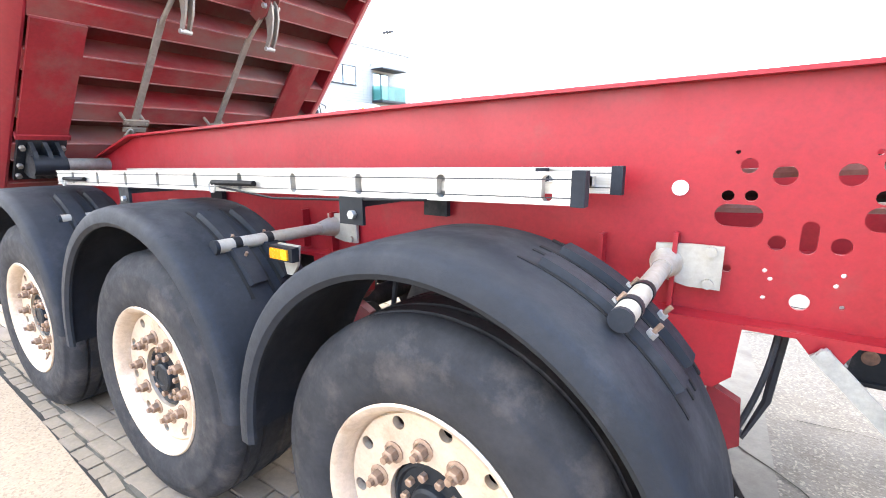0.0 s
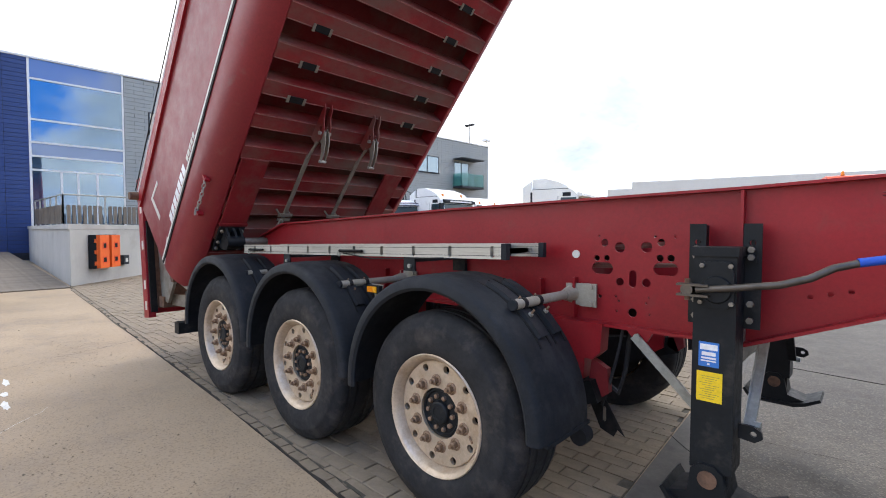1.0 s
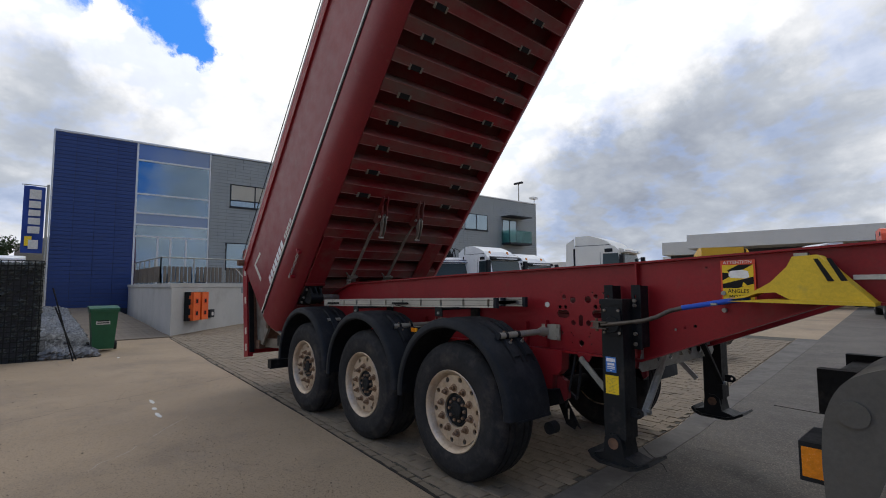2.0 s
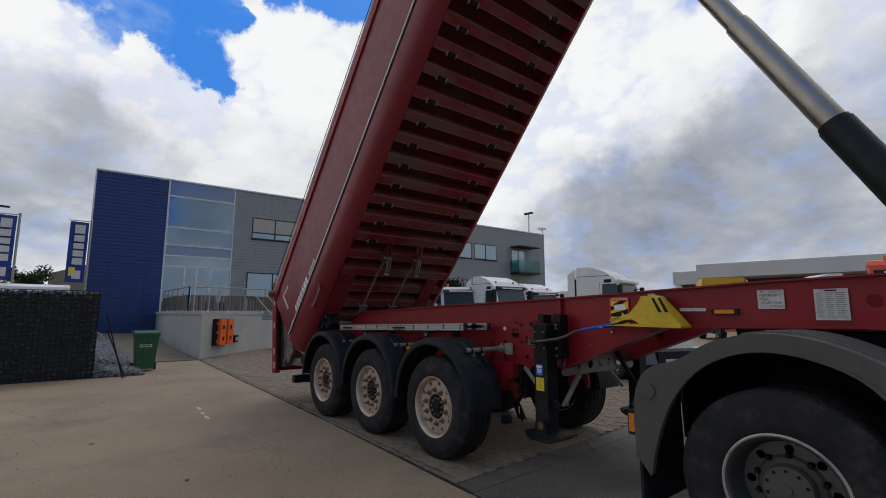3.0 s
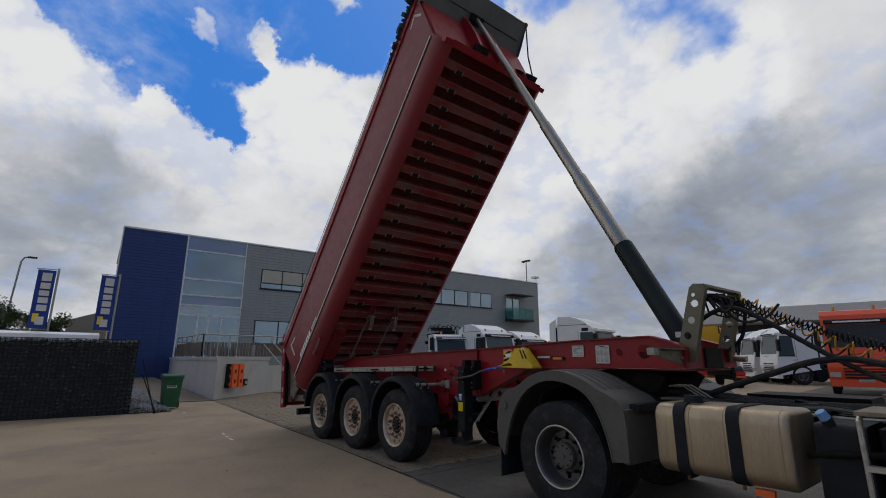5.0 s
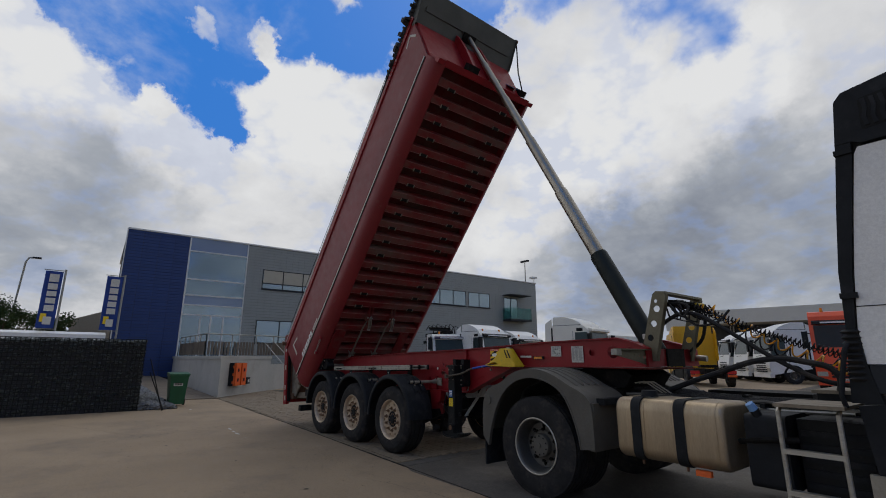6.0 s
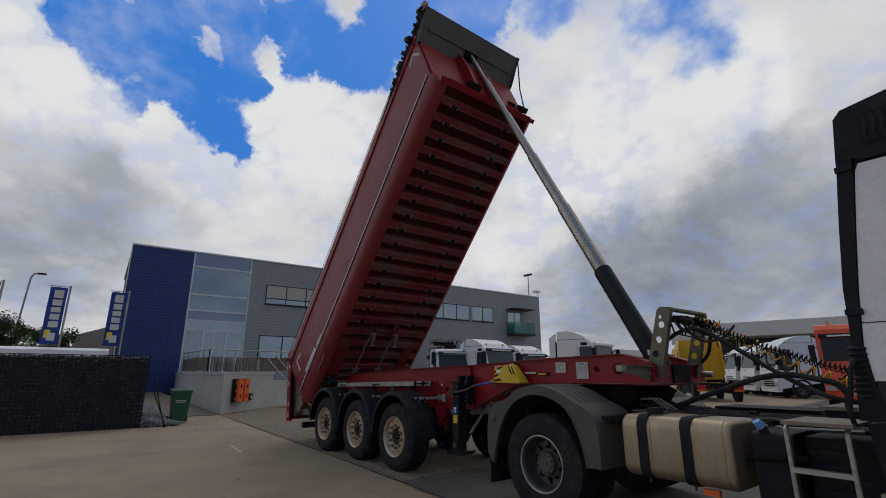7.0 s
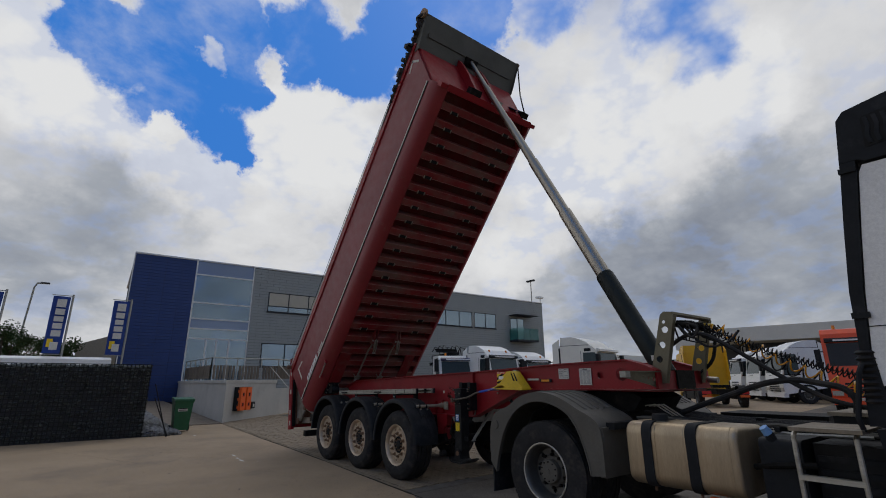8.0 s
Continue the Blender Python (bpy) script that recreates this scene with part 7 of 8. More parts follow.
part("back_wall", off_box(-6.2, -6.0, 3.46, 7.2, 0.0, TOPZ), SHADE_GREY, office)
part("roof", off_box(-14.0, 0.02, 0.0, 36.4, TOPZ - 0.05, TOPZ), TRIM, office)
part("parapet_trim", off_box(-0.02, 0.06, -0.03, 36.45, TOPZ - 0.04, TOPZ + 0.05), TRIM, office)
part("corner_trim", off_box(-0.05, 0.05, -0.06, 0.0, 0.3, TOPZ), TRIM, office)
# blue cladding panels
random.seed(11)
panel = boxed(0, 0.028, 0.006, 0.868, 0.006, 0.190)
panel_mesh = bpy.data.meshes.new("panel")
bmesh.ops.bevel(panel, geom=panel.edges[:], offset=0.004, segments=1, affect="EDGES")
panel.to_mesh(panel_mesh)
panel.free()
panel_mesh.materials.append(BLUE_TILE)
blue_wall = office.children[0]
for r in range(46):
    for c in range(4):
        part("panel", panel_mesh, None, blue_wall, m=OFF @ Matrix.Translation((-0.03, 0.0 + 0.874 * c, 0.34 + 0.196 * r)))
# grey cladding, joined
WINDOWS = [(8.30, 14.2, 6.30, 7.70), (8.15, 13.0, 2.50, 4.10), (22.4, 26.9, 6.30, 7.70), (27.2, 29.85, 6.30, 7.70), (31.75, 33.6, 5.30, 7.50)]
bm = bmesh.new()
for r in range(int((TOPZ - 0.3) / 0.2)):
    z = 0.30 + 0.2 * r
    y = 7.22 - 0.45 * (r % 2)
    while y < 36.4:
        y0, y1 = max(y, 7.22) + 0.006, min(y + 0.9, 36.4) - 0.006
        y += 0.9
        spans = [(y0, y1)]
        for p, q, lo, hi in WINDOWS:
            if lo < z + 0.19 and hi > z + 0.01:
                spans = [piece for u, v in spans for piece in ((u, min(v, p - 0.01)), (max(u, q + 0.01), v)) if piece[1] - piece[0] > 0.02]
        for u, v in spans:
            vs = [bm.verts.new(OFF @ Vector(k)) for k in ((0, u, z + 0.006), (0, v, z + 0.006), (0, v, z + 0.194), (0, u, z + 0.194))]
            vb = [bm.verts.new(OFF @ Vector(k)) for k in ((-0.03, u, z + 0.006), (-0.03, v, z + 0.006), (-0.03, v, z + 0.194), (-0.03, u, z + 0.194))]
            bm.faces.new(vs)
            for k in range(4):
                bm.faces.new((vs[k], vs[(k + 1) % 4], vb[(k + 1) % 4], vb[k]))
tagged(part("cladding", bm, GREY_TILE, office, "grey cladding panels"), kind="stuff")
# stair-hall glazing
hall = part("glazing_frame", off_box(-0.10, 0.03, 3.47, 3.56, 1.55, TOPZ), TRIM, office, "pale metal glazing frame")
part("mullion", off_box(-0.10, 0.03, 7.12, 7.20, 1.55, TOPZ), TRIM, hall)
for z in (8.42, 6.55, 5.50, 4.86, 4.22):
    part("transom", off_box(-0.08, 0.03, 3.56, 7.12, z - 0.045, z + 0.045), TRIM, hall)
for y in (4.62, 5.25, 6.02):
    part("door_post", off_box(-0.08, 0.03, y - 0.05, y + 0.05, 1.55, 4.20), TRIM, hall)
for z0, z1, mt in ((8.46, 9.33, SPANDREL), (6.60, 8.37, GLASS), (5.55, 6.50, GLASS), (4.91, 5.45, SPANDREL), (4.27, 4.81, GLASS)):
    part("pane", off_box(-0.03, -0.015, 3.56, 7.12, z0, z1), mt, hall)
for y0, y1 in ((3.56, 4.57), (4.67, 5.20), (5.30, 5.97), (6.07, 7.12)):
    part("door_pane", off_box(-0.03, -0.015, y0, y1, 1.55, 4.18), GLASS, hall)
for y in (4.5, 5.6, 6.3):
    chair = thing("lounge_chair", "dark chair standing behind the glass front", "chair", "chairs behind the glass front")
    part("seat", boxed(-0.25, 0.25, -0.25, 0.25, 0.40, 0.48), FRAME_GREY, chair, bevel=0.02)
    part("backrest", boxed(-0.25, -0.18, -0.25, 0.25, 0.48, 0.95), FRAME_GREY, chair, bevel=0.02)
    for a in (-0.2, 0.2):
        for b in (-0.2, 0.2):
            part("leg", boxed(a - 0.02, a + 0.02, b - 0.02, b + 0.02, 0.0, 0.40), FRAME_GREY, chair)
    chair.matrix_basis = OFF @ Matrix.Translation((-1.4, y, 5.35))
# windows of the office wing
for k, (y0, y1, z0, z1) in enumerate(WINDOWS):
    w = part("window", off_box(-0.06, -0.03, y0, y1, z0, z1), FRAME_GREY, office, "dark-framed office window")
    part("window_glass", off_box(-0.028, -0.016, y0 + 0.06, y1 - 0.06, z0 + 0.06, z1 - 0.06), GLASS, w)
    part("window_sill", off_box(-0.03, 0.06, y0 - 0.05, y1 + 0.05, z0 - 0.07, z0), FRAME_GREY, w)
    n = 2 if k == 4 else max(1, round((y1 - y0) / 1.4))
    for j in range(1, n):
        y = y0 + (y1 - y0) * j / n
        part("glazing_bar", off_box(-0.04, 0.01, y - 0.035, y + 0.035, z0, z1), FRAME_GREY, w)
    if k == 0:
        part("blind", off_box(-0.014, -0.004, y0 + 0.08, y0 + 4.2, z0 + 0.45, z1 - 0.06), BLIND, w, "lowered beige blind")
        part("glazing_bar", off_box(-0.04, 0.01, y0, y1, z0 + 0.38, z0 + 0.45), FRAME_GREY, w)
# balcony with a glass screen and a small roof
part("balcony_slab", off_box(0.0, 1.15, 31.6, 34.45, 5.15, 5.33), FRAME_GREY, office, "dark balcony slab", bevel=0.01)
part("balcony_screen", off_box(1.08, 1.11, 31.6, 34.45, 5.33, 6.42), RAIL_GLASS, office, "greenish glass balustrade")
for y in (31.62, 34.43):
    part("balcony_screen", off_box(0.0, 1.08, y - 0.012, y + 0.012, 5.33, 6.42), RAIL_GLASS, office, "greenish glass balustrade")
part("balcony_roof", off_box(0.0, 1.25, 31.6, 34.4, 7.68, 7.76), FRAME_GREY, office, bevel=0.01)
# floodlight mast and small camera on the roof line
mast = thing("floodlight_mast", "slim mast with floodlights rising behind the office", "lamp post", at=(-42, 50, 0))
part("pole", cyl(bmesh.new(), (-42, 50, 0), (-42, 50, 16.6), 0.13, 0.07, n=10), GALV, mast, smooth=True)
for k in (-1, 0, 1):
    part("floodlight", boxed(-42.2 + 0.55 * k, -41.8 + 0.55 * k, 49.8, 50.2, 16.5, 16.75), FRAME_GREY, mast, bevel=0.02)
cam_post = thing("roof_camera", "small camera on a bracket at the roof corner", "camera", at=(-25.8, 33.0, TOPZ))
part("bracket", cyl(bmesh.new(), (-25.8, 32.9, TOPZ - 0.1), (-25.8, 32.9, TOPZ + 0.55), 0.04, n=8), TRIM, cam_post)
part("housing", boxed(-26.1, -25.6, 32.5, 33.2, TOPZ + 0.5, TOPZ + 0.68), TRIM, cam_post, bevel=0.03)

# ---- terrace, ramp and what stands there ----
A, B = Vector((-13.2, -0.60, 0)), Vector((-16.4, 2.42, 0))
E, N = (B - A).normalized(), Vector(((B - A).y, -(B - A).x, 0)).normalized()
TERRACE = [(A.x, A.y), (B.x, B.y), (-27.2, 3.2), (-27.2, 0.05)]
terrace = thing("terrace", "raised terrace with grey cast-concrete walls", "terrace", kind="structure", at=(-20, 1, 0))
part("terrace_wall", prism(bmesh.new(), TERRACE, lambda a, b, d: Vector((a, b, d)), 0.0, 1.44), CONCRETE, terrace, bevel=0.008)
part("coping", prism(bmesh.new(), [(A.x + 0.03, A.y - 0.04), (B.x + 0.02, B.y + 0.04), (-27.2, 3.24), (-27.2, 0.0)], lambda a, b, d: Vector((a, b, d)), 1.445, 1.58), CONCRETE, terrace, bevel=0.01)
part("low_wall", prism(bmesh.new(), [(B.x, B.y), (-26.9, 12), (-27.1, 12), (-17.0, 2.6)], lambda a, b, d: Vector((a, b, d)), 0.0, 1.2), CONCRETE, terrace)
railing = thing("railing", "steel railing with grey-brown boards on the terrace", "railing", at=(-21, 2, 1.58))
LINE = [(-26.6, 0.25), (-20.2, 0.30), (-20.6, 3.9), (-22.5, 6.2)]
for (x0, y0), (x1, y1) in zip(LINE, LINE[1:]):
    d = Vector((x1 - x0, y1 - y0, 0))
    n = int(d.length / 0.16)
    for k in range(n + 1):
        p = Vector((x0, y0, 0)) + d * k / n
        if k % 8 == 0:
            part("post", boxed(p.x - 0.025, p.x + 0.025, p.y - 0.025, p.y + 0.025, 1.58, 2.72), GALV, railing)
        else:
            part("board", boxed(p.x - 0.05, p.x + 0.05, p.y - 0.05, p.y + 0.05, 1.66, 2.34), WOODEN, railing)
    part("handrail", tube(bmesh.new(), [(x0, y0, 2.72), (x1, y1, 2.72)], 0.03, 8), GALV, railing)
for k in range(4):
    part("stair_rail", tube(bmesh.new(), [(-20.4, 3.4 + 0.5 * k, 2.3 + 0.1 * k), (-17.2, 3.6 + 0.5 * k, 0.9 + 0.1 * k)], 0.022, 6), GALV, railing)
for s0, k in ((0.66, 0), (1.14, 1)):
    m = Matrix(((E.x, N.x, 0, A.x), (E.y, N.y, 0, A.y), (0, 0, 1, 0), (0, 0, 0, 1))) @ Matrix.Translation((s0, 0, 0.40))
    case = thing("extinguisher_case", "orange and black plastic equipment case fixed to the concrete wall", "equipment case", "cases on the terrace wall")
    part("case_body", boxed(-0.02, 0.38, 0.01, 0.20, 0.0, 0.90), PLASTIC, case, bevel=0.02)
    door = part("case_door", boxed(0.0, 0.37, 0.205, 0.30, 0.01, 0.89), ORANGE, case, "orange door", bevel=0.035, segments=2)
    for z in (0.22, 0.60):
        part("door_recess", boxed(0.10, 0.27, 0.297, 0.306, z - 0.08, z + 0.10), SIGN_RED, door, bevel=0.01)
        part("recess_window", boxed(0.13, 0.24, 0.305, 0.309, z - 0.05, z + 0.07), INK, door)
    for z in (0.14, 0.44, 0.74):
        part("hinge", boxed(-0.03, 0.03, 0.17, 0.24, z - 0.05, z + 0.05), ORANGE, case)
    case.matrix_basis = m
m = Matrix(((E.x, N.x, 0, A.x), (E.y, N.y, 0, A.y), (0, 0, 1, 0), (0, 0, 0, 1))) @ Matrix.Translation((1.98, 0, 0.42))
socket = thing("socket_box", "small grey electrical box on the concrete wall", "electrical box")
part("socket_body", boxed(0, 0.26, 0.005, 0.12, 0, 0.27), FRAME_GREY, socket, bevel=0.02)
part("socket_face", boxed(0.08, 0.19, 0.118, 0.13, 0.07, 0.18), OFFWHITE, socket)
socket.matrix_basis = m
# decked ramp up to the building
RAMP = Matrix.Translation((-12.9, 0, 0.012)) @ Matrix.Rotation(math.atan(0.40 / 14.4), 4, "Y")
ramp = tagged(part("ramp", boxed(-14.4, 0.0, -2.55, -0.66, -0.30, -0.012, m=RAMP), JOINT), "timber-decked ramp rising to the building", "ramp", kind="structure")
board = bpy.data.meshes.new("board")
bm = boxed(-0.068, 0.068, -2.55, -0.66, -0.012, 0.012)
bm.to_mesh(board)
bm.free()
board.materials.append(WOODEN)
for k in range(102):
    part("board", board, None, ramp, m=RAMP @ Matrix.Translation((-0.07 - 0.141 * k, 0, 0)))
# wheeled bin
bin_ = thing("wheelie_bin", "green plastic wheeled bin with a white label", "bin", at=(-10.75, -2.45, 0))
bm = bmesh.new()
rows = []
for z, w, d in ((0.06, 0.20, 0.22), (0.92, 0.26, 0.29)):
    rows.append([bm.verts.new((-10.75 + d * sx, -2.45 + w * sy, z)) for sx, sy in ((-1, -1), (1, -1), (1, 1), (-1, 1))])
for k in range(4):
    bm.faces.new((rows[0][k], rows[0][(k + 1) % 4], rows[1][(k + 1) % 4], rows[1][k]))
bm.faces.new(rows[0][::-1])
bm.faces.new(rows[1])
part("bin_body", bm, GREEN, bin_, bevel=0.03, segments=2)
part("bin_rim", boxed(-11.06, -10.44, -2.73, -2.17, 0.90, 0.95), GREEN, bin_, bevel=0.012)
part("bin_lid", prism(bmesh.new(), [(-11.07, 0.955), (-10.43, 0.955), (-10.44, 0.985), (-10.75, 1.02), (-11.05, 1.03)], xz, -2.735, -2.165), GREEN, bin_, bevel=0.012)
label = part("bin_label", boxed(-10.486, -10.478, -2.60, -2.34, 0.62, 0.74), OFFWHITE, bin_, m=None)
for z in (0.70, 0.655):
    part("print", boxed(-10.479, -10.476, -2.58, -2.36, z - 0.012, z + 0.012), INK, label)
for y in (-2.68, -2.20):
    part("bin_wheel", cyl(bmesh.new(), (-10.98, y, 0.10), (-10.98, y + 0.05 * (1 if y > -2.4 else -1), 0.10), 0.10, n=16), RUBBER, bin_)
part("bin_handle", tube(bmesh.new(), [(-11.10, -2.66, 0.96), (-11.10, -2.24, 0.96)], 0.018, 8), GREEN, bin_)

# gabion wall: stones behind a wire grid
gabion = thing("gabion_wall", "dark stone gabion wall behind a wire grid", "wall", kind="structure", at=(-10, -6, 0))
part("stone_core", boxed(-12.4, -9.80, -14.0, -3.62, 0.0, 1.88), JOINT, gabion)
random.seed(7)
bm = bmesh.new()


def pebble(bm, c, r):
    vs = []
    for d in ((1, 0, 0), (-1, 0, 0), (0, 1, 0), (0, -1, 0), (0, 0, 1), (0, 0, -1), (0.6, 0.6, 0.5), (-0.6, -0.5, 0.6)):
        k = r * (0.75 + 0.5 * random.random())
        vs.append(bm.verts.new((c[0] + d[0] * k, c[1] + d[1] * k, c[2] + d[2] * k * 0.8)))
    for f in ((0, 6, 4), (6, 2, 4), (2, 1, 4), (1, 7, 4), (7, 3, 4), (3, 0, 4), (0, 2, 6), (1, 3, 7), (2, 0, 5), (1, 2, 5), (3, 1, 5), (0, 3, 5)):
        bm.faces.new([vs[i] for i in f])


for k in range(3600):
    pebble(bm, (-9.82 + random.uniform(-0.05, 0.02), random.uniform(-9.5, -3.6), random.uniform(0.04, 1.93)), random.uniform(0.04, 0.075))
for k in range(900):
    pebble(bm, (random.uniform(-12.4, -9.8), -3.64 + random.uniform(-0.05, 0.02), random.uniform(0.04, 1.93)), random.uniform(0.05, 0.085))
for k in range(900):
    pebble(bm, (random.uniform(-11.2, -9.8), random.uniform(-9.5, -3.6), 1.90 + random.uniform(-0.03, 0.06)), random.uniform(0.05, 0.085))
tagged(part("stones", bm, STONE, gabion, "dark grey stones"), kind="stuff")
bm = bmesh.new()
for k in range(61):
    y = -9.6 + 0.1 * k
    box(bm, -9.745, -9.739, y - 0.009, y + 0.009, 0.0, 2.0)
for k in range(21):
    box(bm, -9.739, -9.733, -9.6, -3.56, 0.1 * k - 0.009, 0.1 * k + 0.009)
    box(bm, -12.4, -9.74, -3.565, -3.559, 0.1 * k - 0.009, 0.1 * k + 0.009)
for k in range(27):
    box(bm, -12.4 + 0.1 * k, -12.394 + 0.1 * k, -3.571, -3.565, 0.0, 2.0)
tagged(part("wire_grid", bm, WIRE, gabion, "wire grid"), kind="stuff")
for k, (x, y) in enumerate(((-9.9, -3.40), (-10.1, -3.34))):
    part("leaning_bar", tube(bmesh.new(), [(x + 0.75, y + 0.35, 0.02), (x, y, 1.45 - 0.4 * k)], 0.016, 6), DARK, gabion)
bm = bmesh.new()
for k in range(4200):
    x, y = -9.72 - 15.0 * random.random() ** 1.5, random.uniform(-3.50, -2.62)
    pebble(bm, (x, y, 0.02 + 0.030 * (-9.7 - x) + 0.16 * max(0, 1 - abs(y + 3.3) / 0.9) * random.random()), random.uniform(0.035, 0.10))
tagged(part("slate_chips", bm, GRAVEL), "bed of broken grey slate beside the ramp", "gravel", kind="stuff")

# banners on poles: the lettering is drawn as plain pale bars
for y, side in ((-6.28, 0), (-3.88, 1), (-8.70, 2)):
    flag = thing("banner", "tall blue banner with pale bars on a grey pole", "banner", "banners beside the office", at=(-22, y, 0))
    part("pole", cyl(bmesh.new(), (-22, y + 0.40, 0), (-22, y + 0.40, 5.62), 0.045, n=10), GALV, flag, smooth=True)
    part("cross_arm", tube(bmesh.new(), [(-22, y - 0.40, 5.55), (-22, y + 0.40, 5.55)], 0.02, 6), GALV, flag)
    part("cross_arm", tube(bmesh.new(), [(-22, y - 0.36, 2.78), (-22, y + 0.40, 2.78)], 0.02, 6), GALV, flag)
    bm = bmesh.new()
    rows = []
    for j in range(15):
        z = 2.82 + 2.68 * j / 14
        rows.append([bm.verts.new((-22 + 0.05 * math.sin(j * 0.9 + i * 1.3) + 0.008 * f, y - 0.34 + 0.66 * i / 4, z)) for f in (0, 1) for i in range(5)])
    for a, b in zip(rows, rows[1:]):
        for i in range(4):
            bm.faces.new((a[i], a[i + 1], b[i + 1], b[i]))
            bm.faces.new((a[5 + i], b[5 + i], b[6 + i], a[6 + i]))
    part("cloth", bm, FLAG_BLUE, flag, "blue cloth", smooth=True)
    for j, (z0, z1, mt, a, b) in enumerate(((4.98, 5.36, OFFWHITE, -0.16, 0.20), (4.62, 4.90, OFFWHITE, -0.16, 0.20), (4.30, 4.54, OFFWHITE, -0.16, 0.20), (3.96, 4.22, OFFWHITE, -0.16, 0.20), (3.60, 3.88, OFFWHITE, -0.16, 0.20), (3.10, 3.48, YELLOW_LABEL, -0.24, -0.02), (2.98, 3.34, OFFWHITE, -0.12, 0.18))):
        part("print", boxed(-21.94 + 0.004 * j, -21.93 + 0.004 * j, y + a, y + b, z0, z1), mt, flag, bevel=0.003)
# long pale roof edge beyond the gabion wall
shed = thing("storage_shed", "long low shed with a pale translucent roof edge", "shed", at=(-19, -9, 0))
part("shed_wall", boxed(-21.2, -20.2, -16, -4.2, 0.0, 2.2), HALL, shed)
part("shed_roof", prism(bmesh.new(), [(-21.4, 2.30), (-19.9, 2.22), (-19.9, 2.50), (-20.4, 2.62), (-21.4, 2.66)], xz, -16, -4.02), WHITE, shed, bevel=0.03)
far_house = thing("far_building", "pale low building with a sloping roof far behind", "building", at=(-52, -2, 0))
part("wall", prism(bmesh.new(), [(-5.2, 0.0), (1.0, 0.0), (1.0, 6.0), (-2.8, 5.9), (-5.2, 5.0)], yz, -54, -50), BEIGE, far_house)
lamp = thing("street_lamp", "tall bent street lamp behind the banners", "street lamp", at=(-45, -9, 0))
part("pole", tube(bmesh.new(), [(-45, -9.2, 0), (-45, -9.0, 6), (-45, -8.86, 9.3), (-45, -8.7, 9.65), (-45, -8.3, 9.7)], 0.07, 8), GALV, lamp, smooth=True)
part("lamp_head", boxed(-45.15, -44.85, -8.5, -7.9, 9.64, 9.76), FRAME_GREY, lamp, bevel=0.03)


# trees behind the shed
def tree(at, high, spread, seed):
    random.seed(seed)
    t = thing("tree", "leafy green tree behind the shed", "tree", "trees behind the shed", at=at)
    base = Vector(at)
    part("trunk", tube(bmesh.new(), [base, base + Vector((0.05, 0.1, high * 0.3)), base + Vector((0.0, 0.0, high * 0.75))], 0.16, 8), BARK, t)
    bm = bmesh.new()
    for k in range(9):
        a = math.tau * k / 9 + random.random()
        r = spread * random.uniform(0.5, 0.9)
        tube(bm, [base + Vector((0, 0, high * 0.35)), base + Vector((r * 0.5 * math.cos(a), r * 0.5 * math.sin(a), high * 0.55)), base + Vector((r * math.cos(a), r * math.sin(a), high * random.uniform(0.6, 0.9)))], 0.05, 5)
    part("limbs", bm, BARK, t)
    bm = bmesh.new()
    for k in range(34):
        c = base + Vector((random.gauss(0, spread * 0.42), random.gauss(0, spread * 0.5), high * random.uniform(0.50, 0.98)))
        rad = random.uniform(0.35, 0.75)
        for j in range(150):
            d = Vector((random.gauss(0, 1), random.gauss(0, 1), random.gauss(0, 0.8)))
            p = c + d.normalized() * rad * random.random() ** 0.4
            s = random.uniform(0.07, 0.13)
            a = Vector((random.gauss(0, 1), random.gauss(0, 1), random.gauss(0, 1))).normalized()
            b = a.orthogonal().normalized()
            vs = [bm.verts.new(p + q) for q in (a * s, b * s * 0.5, -a * s, -b * s * 0.5)]
            bm.faces.new(vs)
    tagged(part("crown", bm, LEAF, t, "dense green leaves"), kind="stuff")


tree((-41, -9.3, 0), 5.6, 2.0, 3)
tree((-43, -12.5, 0), 5.2, 2.2, 5)
tree((-46, -6.4, 0), 5.0, 1.5, 9)

# ---- warehouse across the yard ----
hall_thing = thing("warehouse", "long pale warehouse with a deep flat roof edge", "warehouse", at=(8, 82, 0))
WH = Matrix.Translation((-21.0, 56.5, 0)) @ Matrix.Rotation(radians(10.3), 4, "Z")
part("roof_edge", boxed(0, 110, 0, 30, 5.85, 7.5, m=WH), HALL, hall_thing, bevel=0.05)
# wall coloured dark to paint the shade under the roof edge
part("wall", boxed(0.5, 110, 5, 30, 0.0, 5.85, m=WH), SHADE_GREY, hall_thing)
part("side_block", boxed(-5.3, 0, 10, 24, 5.7, 7.55, m=WH), HALL, hall_thing, bevel=0.05)
for k in range(12):
    part("column", boxed(4 + 9 * k, 4.4 + 9 * k, 4.4, 4.9, 0.0, 5.85, m=WH), HALL, hall_thing)
# side wall gets the same painted-in shade below its roof block
part("side_wall", boxed(-4.6, 0, 12, 24, 0.0, 5.7, m=WH), SHADE_GREY, hall_thing)
low = thing("far_building", "low grey sheds on the horizon", "building", at=(-40, 75, 0))
for k, (x, w, z) in enumerate(((-62, 14, 6.4), (-46, 9, 5.2), (-38, 10, 6.8))):
    part("shed", boxed(x, x + w, 82 + 3 * k, 96 + 3 * k, 0.0, z), HALL, low, bevel=0.05)

# ---- block paving, laid last ----
random.seed(21)
block = bpy.data.meshes.new("paving_block")
bm = boxed(-0.104, 0.104, -0.0515, 0.0515, -0.010, 0.010)
bmesh.ops.bevel(bm, geom=[e for e in bm.edges if e.verts[0].co.z > 0 and e.verts[1].co.z > 0], offset=0.004, segments=1, affect="EDGES")
bm.to_mesh(block)
bm.free()
block.materials.append(PAVER)
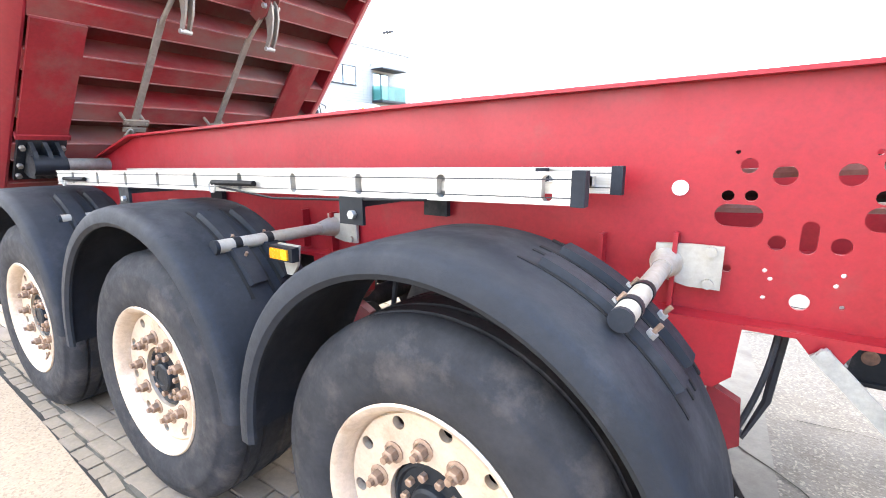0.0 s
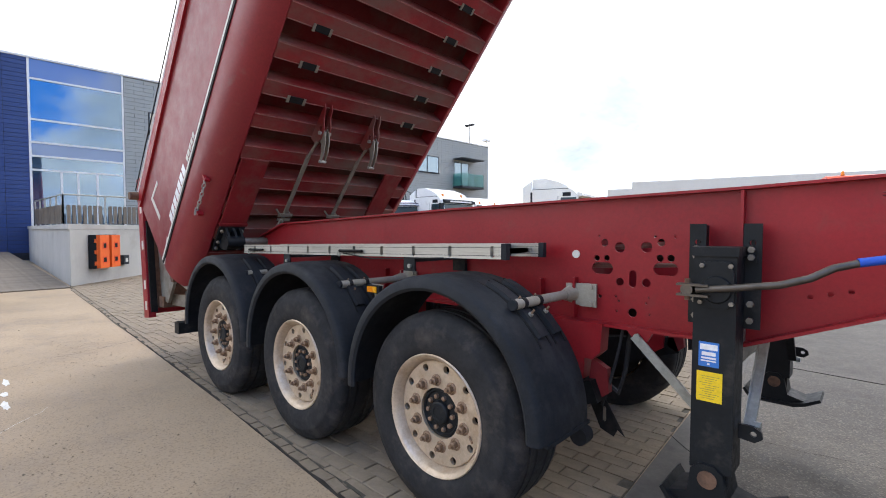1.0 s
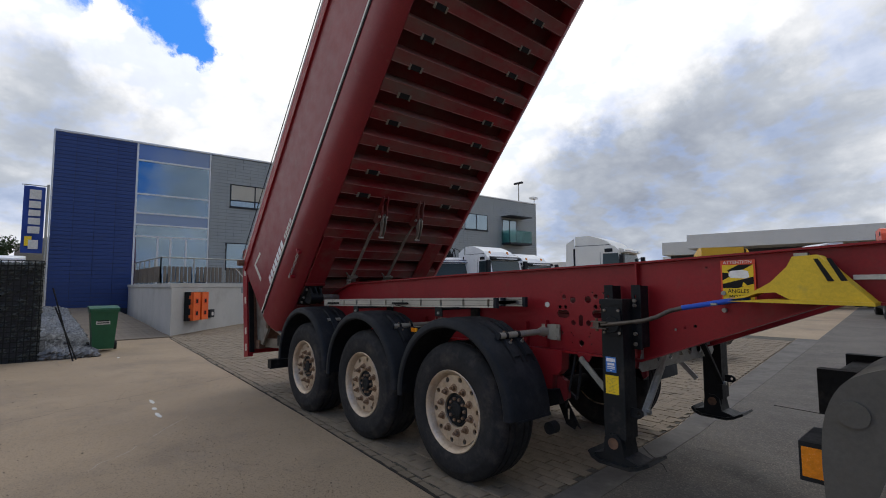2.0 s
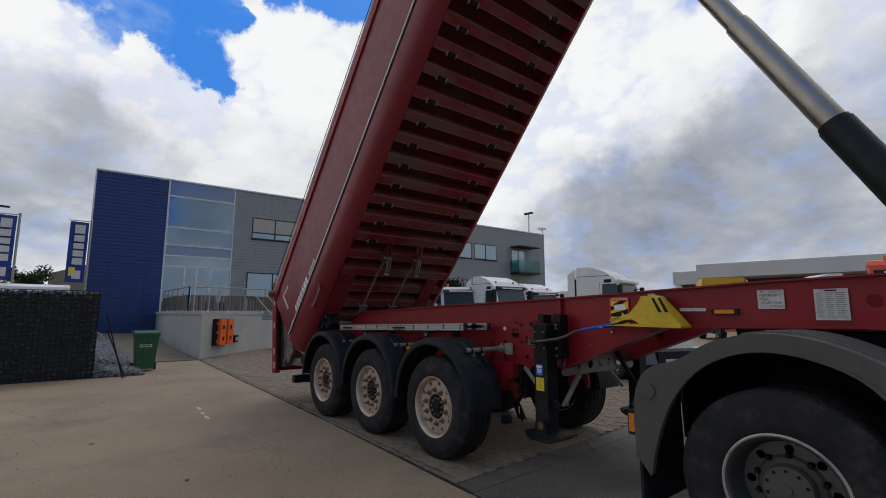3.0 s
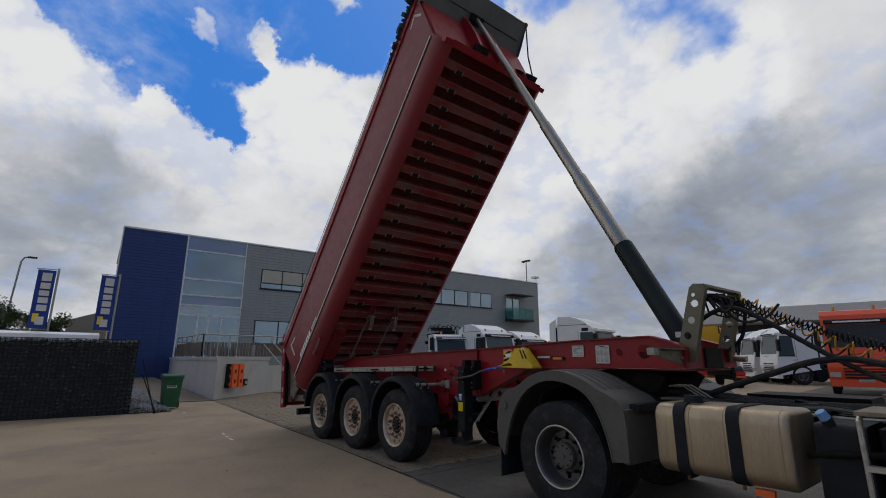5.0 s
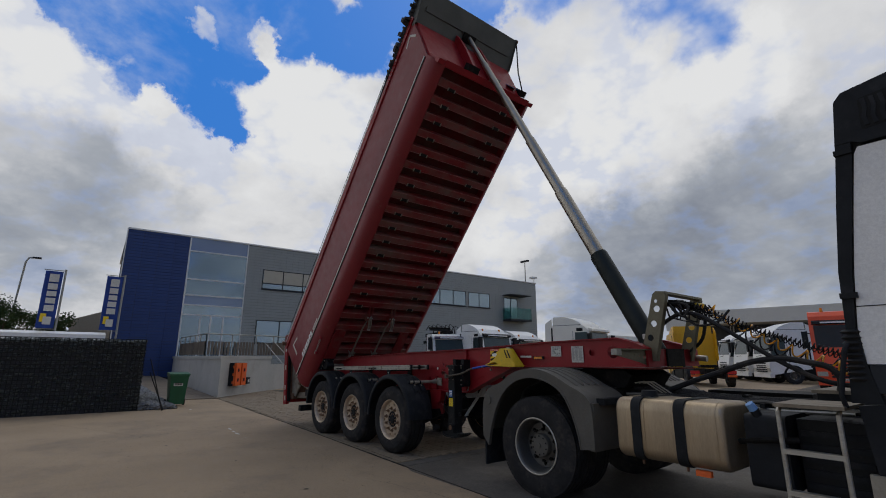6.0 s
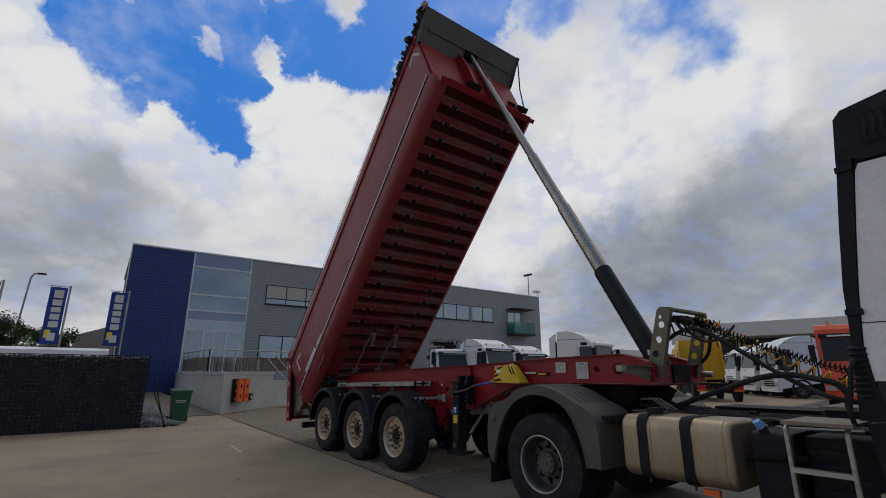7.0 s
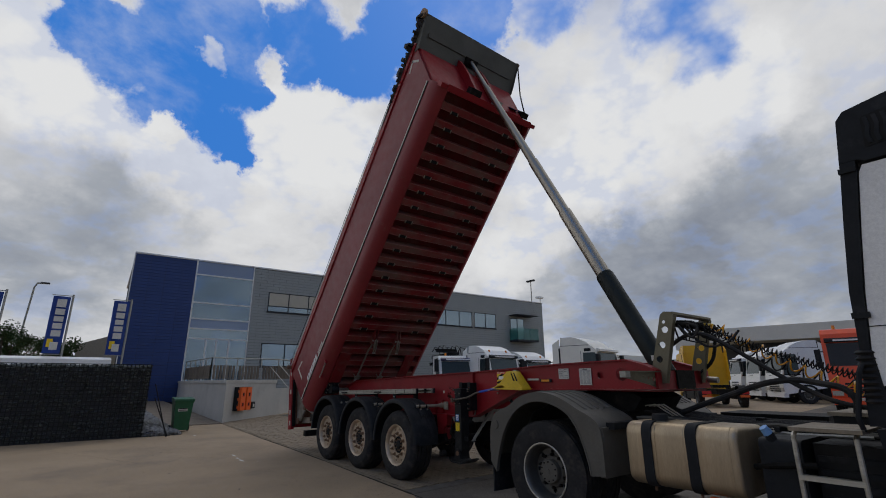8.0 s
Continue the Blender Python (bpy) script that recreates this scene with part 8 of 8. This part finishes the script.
paving = tagged(part("pavement", flat([(-1.5, -1.29), (0.62, -1.42), (0.60, -1.40), (-1.5, -1.27)], 0.010, 0.008), MOSS), "grey concrete block paving under the trailer", "pavement", kind="structure")
spread_bm = bmesh.new()
count = 0


def kerb_y(x):
    return -1.27 - (x + 2.36) * 0.066 if x > -2.36 else -1.25 + (-2.36 - x) * 0.055


def band_x(y):
    for (x0, y0), (x1, y1) in zip(((0.70, -1.5), (0.55, 1.4), (0.33, 3.0)), ((0.55, 1.4), (0.33, 3.0), (-0.7, 12.0))):
        if y <= y1:
            return x0 + (x1 - x0) * (y - y0) / (y1 - y0)
    return -0.7


for r in range(118):
    y = -1.55 + 0.1075 * r
    for c in range(82):
        x = 0.80 - 0.213 * c - (0.106 if r % 2 else 0.0) - 0.115 * (y + 1.4)
        low, end = kerb_y(x) + 0.045, band_x(y) - 0.012
        if x < -16.5 or y + 0.0515 < low + 0.02 or x - 0.104 > end - 0.07 or (y > 2.5 and x < -9):
            continue
        m = Matrix.Translation((x + random.uniform(-0.002, 0.002), y, 0.004 + random.uniform(-0.004, 0.003))) @ Euler((random.gauss(0, 0.008), random.gauss(0, 0.006), random.gauss(0, 0.010))).to_matrix().to_4x4()
        whole = x + 0.104 < end and y - 0.0515 > low
        if whole and -2.3 < x and y < 1.0 and count < 300:
            part("paving_block", block, None, paving, m=m)
            count += 1
        else:
            box(spread_bm, -0.103, min(0.103, end - x), max(-0.051, low - y), 0.051, 0.0, 0.009, m)
tagged(part("paving_rest", spread_bm, PAVER, paving, "tan concrete blocks"), kind="stuff")
# row of small setts along the kerb joint
random.seed(33)
sett_bm = bmesh.new()
x = -12.5
while x < 0.55:
    w = random.uniform(0.09, 0.17)
    y = kerb_y(x + w / 2)
    box(sett_bm, -w / 2, w / 2 - 0.012, -0.035, 0.028, 0.0, random.uniform(0.006, 0.014), Matrix.Translation((x + w / 2, y + random.uniform(-0.006, 0.006), 0.002)) @ Matrix.Rotation(random.gauss(-0.06, 0.06), 4, "Z"))
    x += w
tagged(part("kerb_setts", sett_bm, PAVER, paving, "broken grey setts along the kerb joint"), kind="stuff")

# loose grit and small stones scattered over the slabs
random.seed(77)
grit = bmesh.new()
for k in range(900):
    cx, cy, sp = ((-5.2, -1.75, 0.5), (-1.6, -2.45, 0.5), (-0.4, -2.1, 0.35), (-4.2, -3.0, 1.6))[k % 4]
    x, y = random.gauss(cx, sp * 1.3), random.gauss(cy, sp * 0.5)
    if y < kerb_y(x) - 0.06:
        pebble(grit, (x, y, 0.002), random.uniform(0.002, 0.006))
for k in range(260):
    x, y = random.uniform(-9, 3.5), random.uniform(-5.5, -1.7)
    pebble(grit, (x, y, 0.002), random.uniform(0.003, 0.009))
tagged(part("grit", grit, PAVER), "loose grit and small stones on the yard", "gravel", kind="stuff")
# a dry leaf or two and scraps lie about
for k, (x, y) in enumerate(((-2.9, -3.9), (-0.9, -3.3), (1.2, -3.1), (-5.9, -3.6), (2.6, -3.9))):
    leaf = bmesh.new()
    a = 1.3 * k
    pts = [(0.0, -0.03), (0.016, -0.01), (0.014, 0.015), (0.0, 0.035), (-0.014, 0.015), (-0.016, -0.01)]
    prism(leaf, pts, lambda p, q, d: Vector((x + p * math.cos(a) - q * math.sin(a), y + p * math.sin(a) + q * math.cos(a), d + 0.25 * abs(p))), 0.003, 0.005)
    tagged(part("dry_leaf", leaf, BARK), "dry brown leaf lying on the concrete", "leaf", "leaves on the yard")
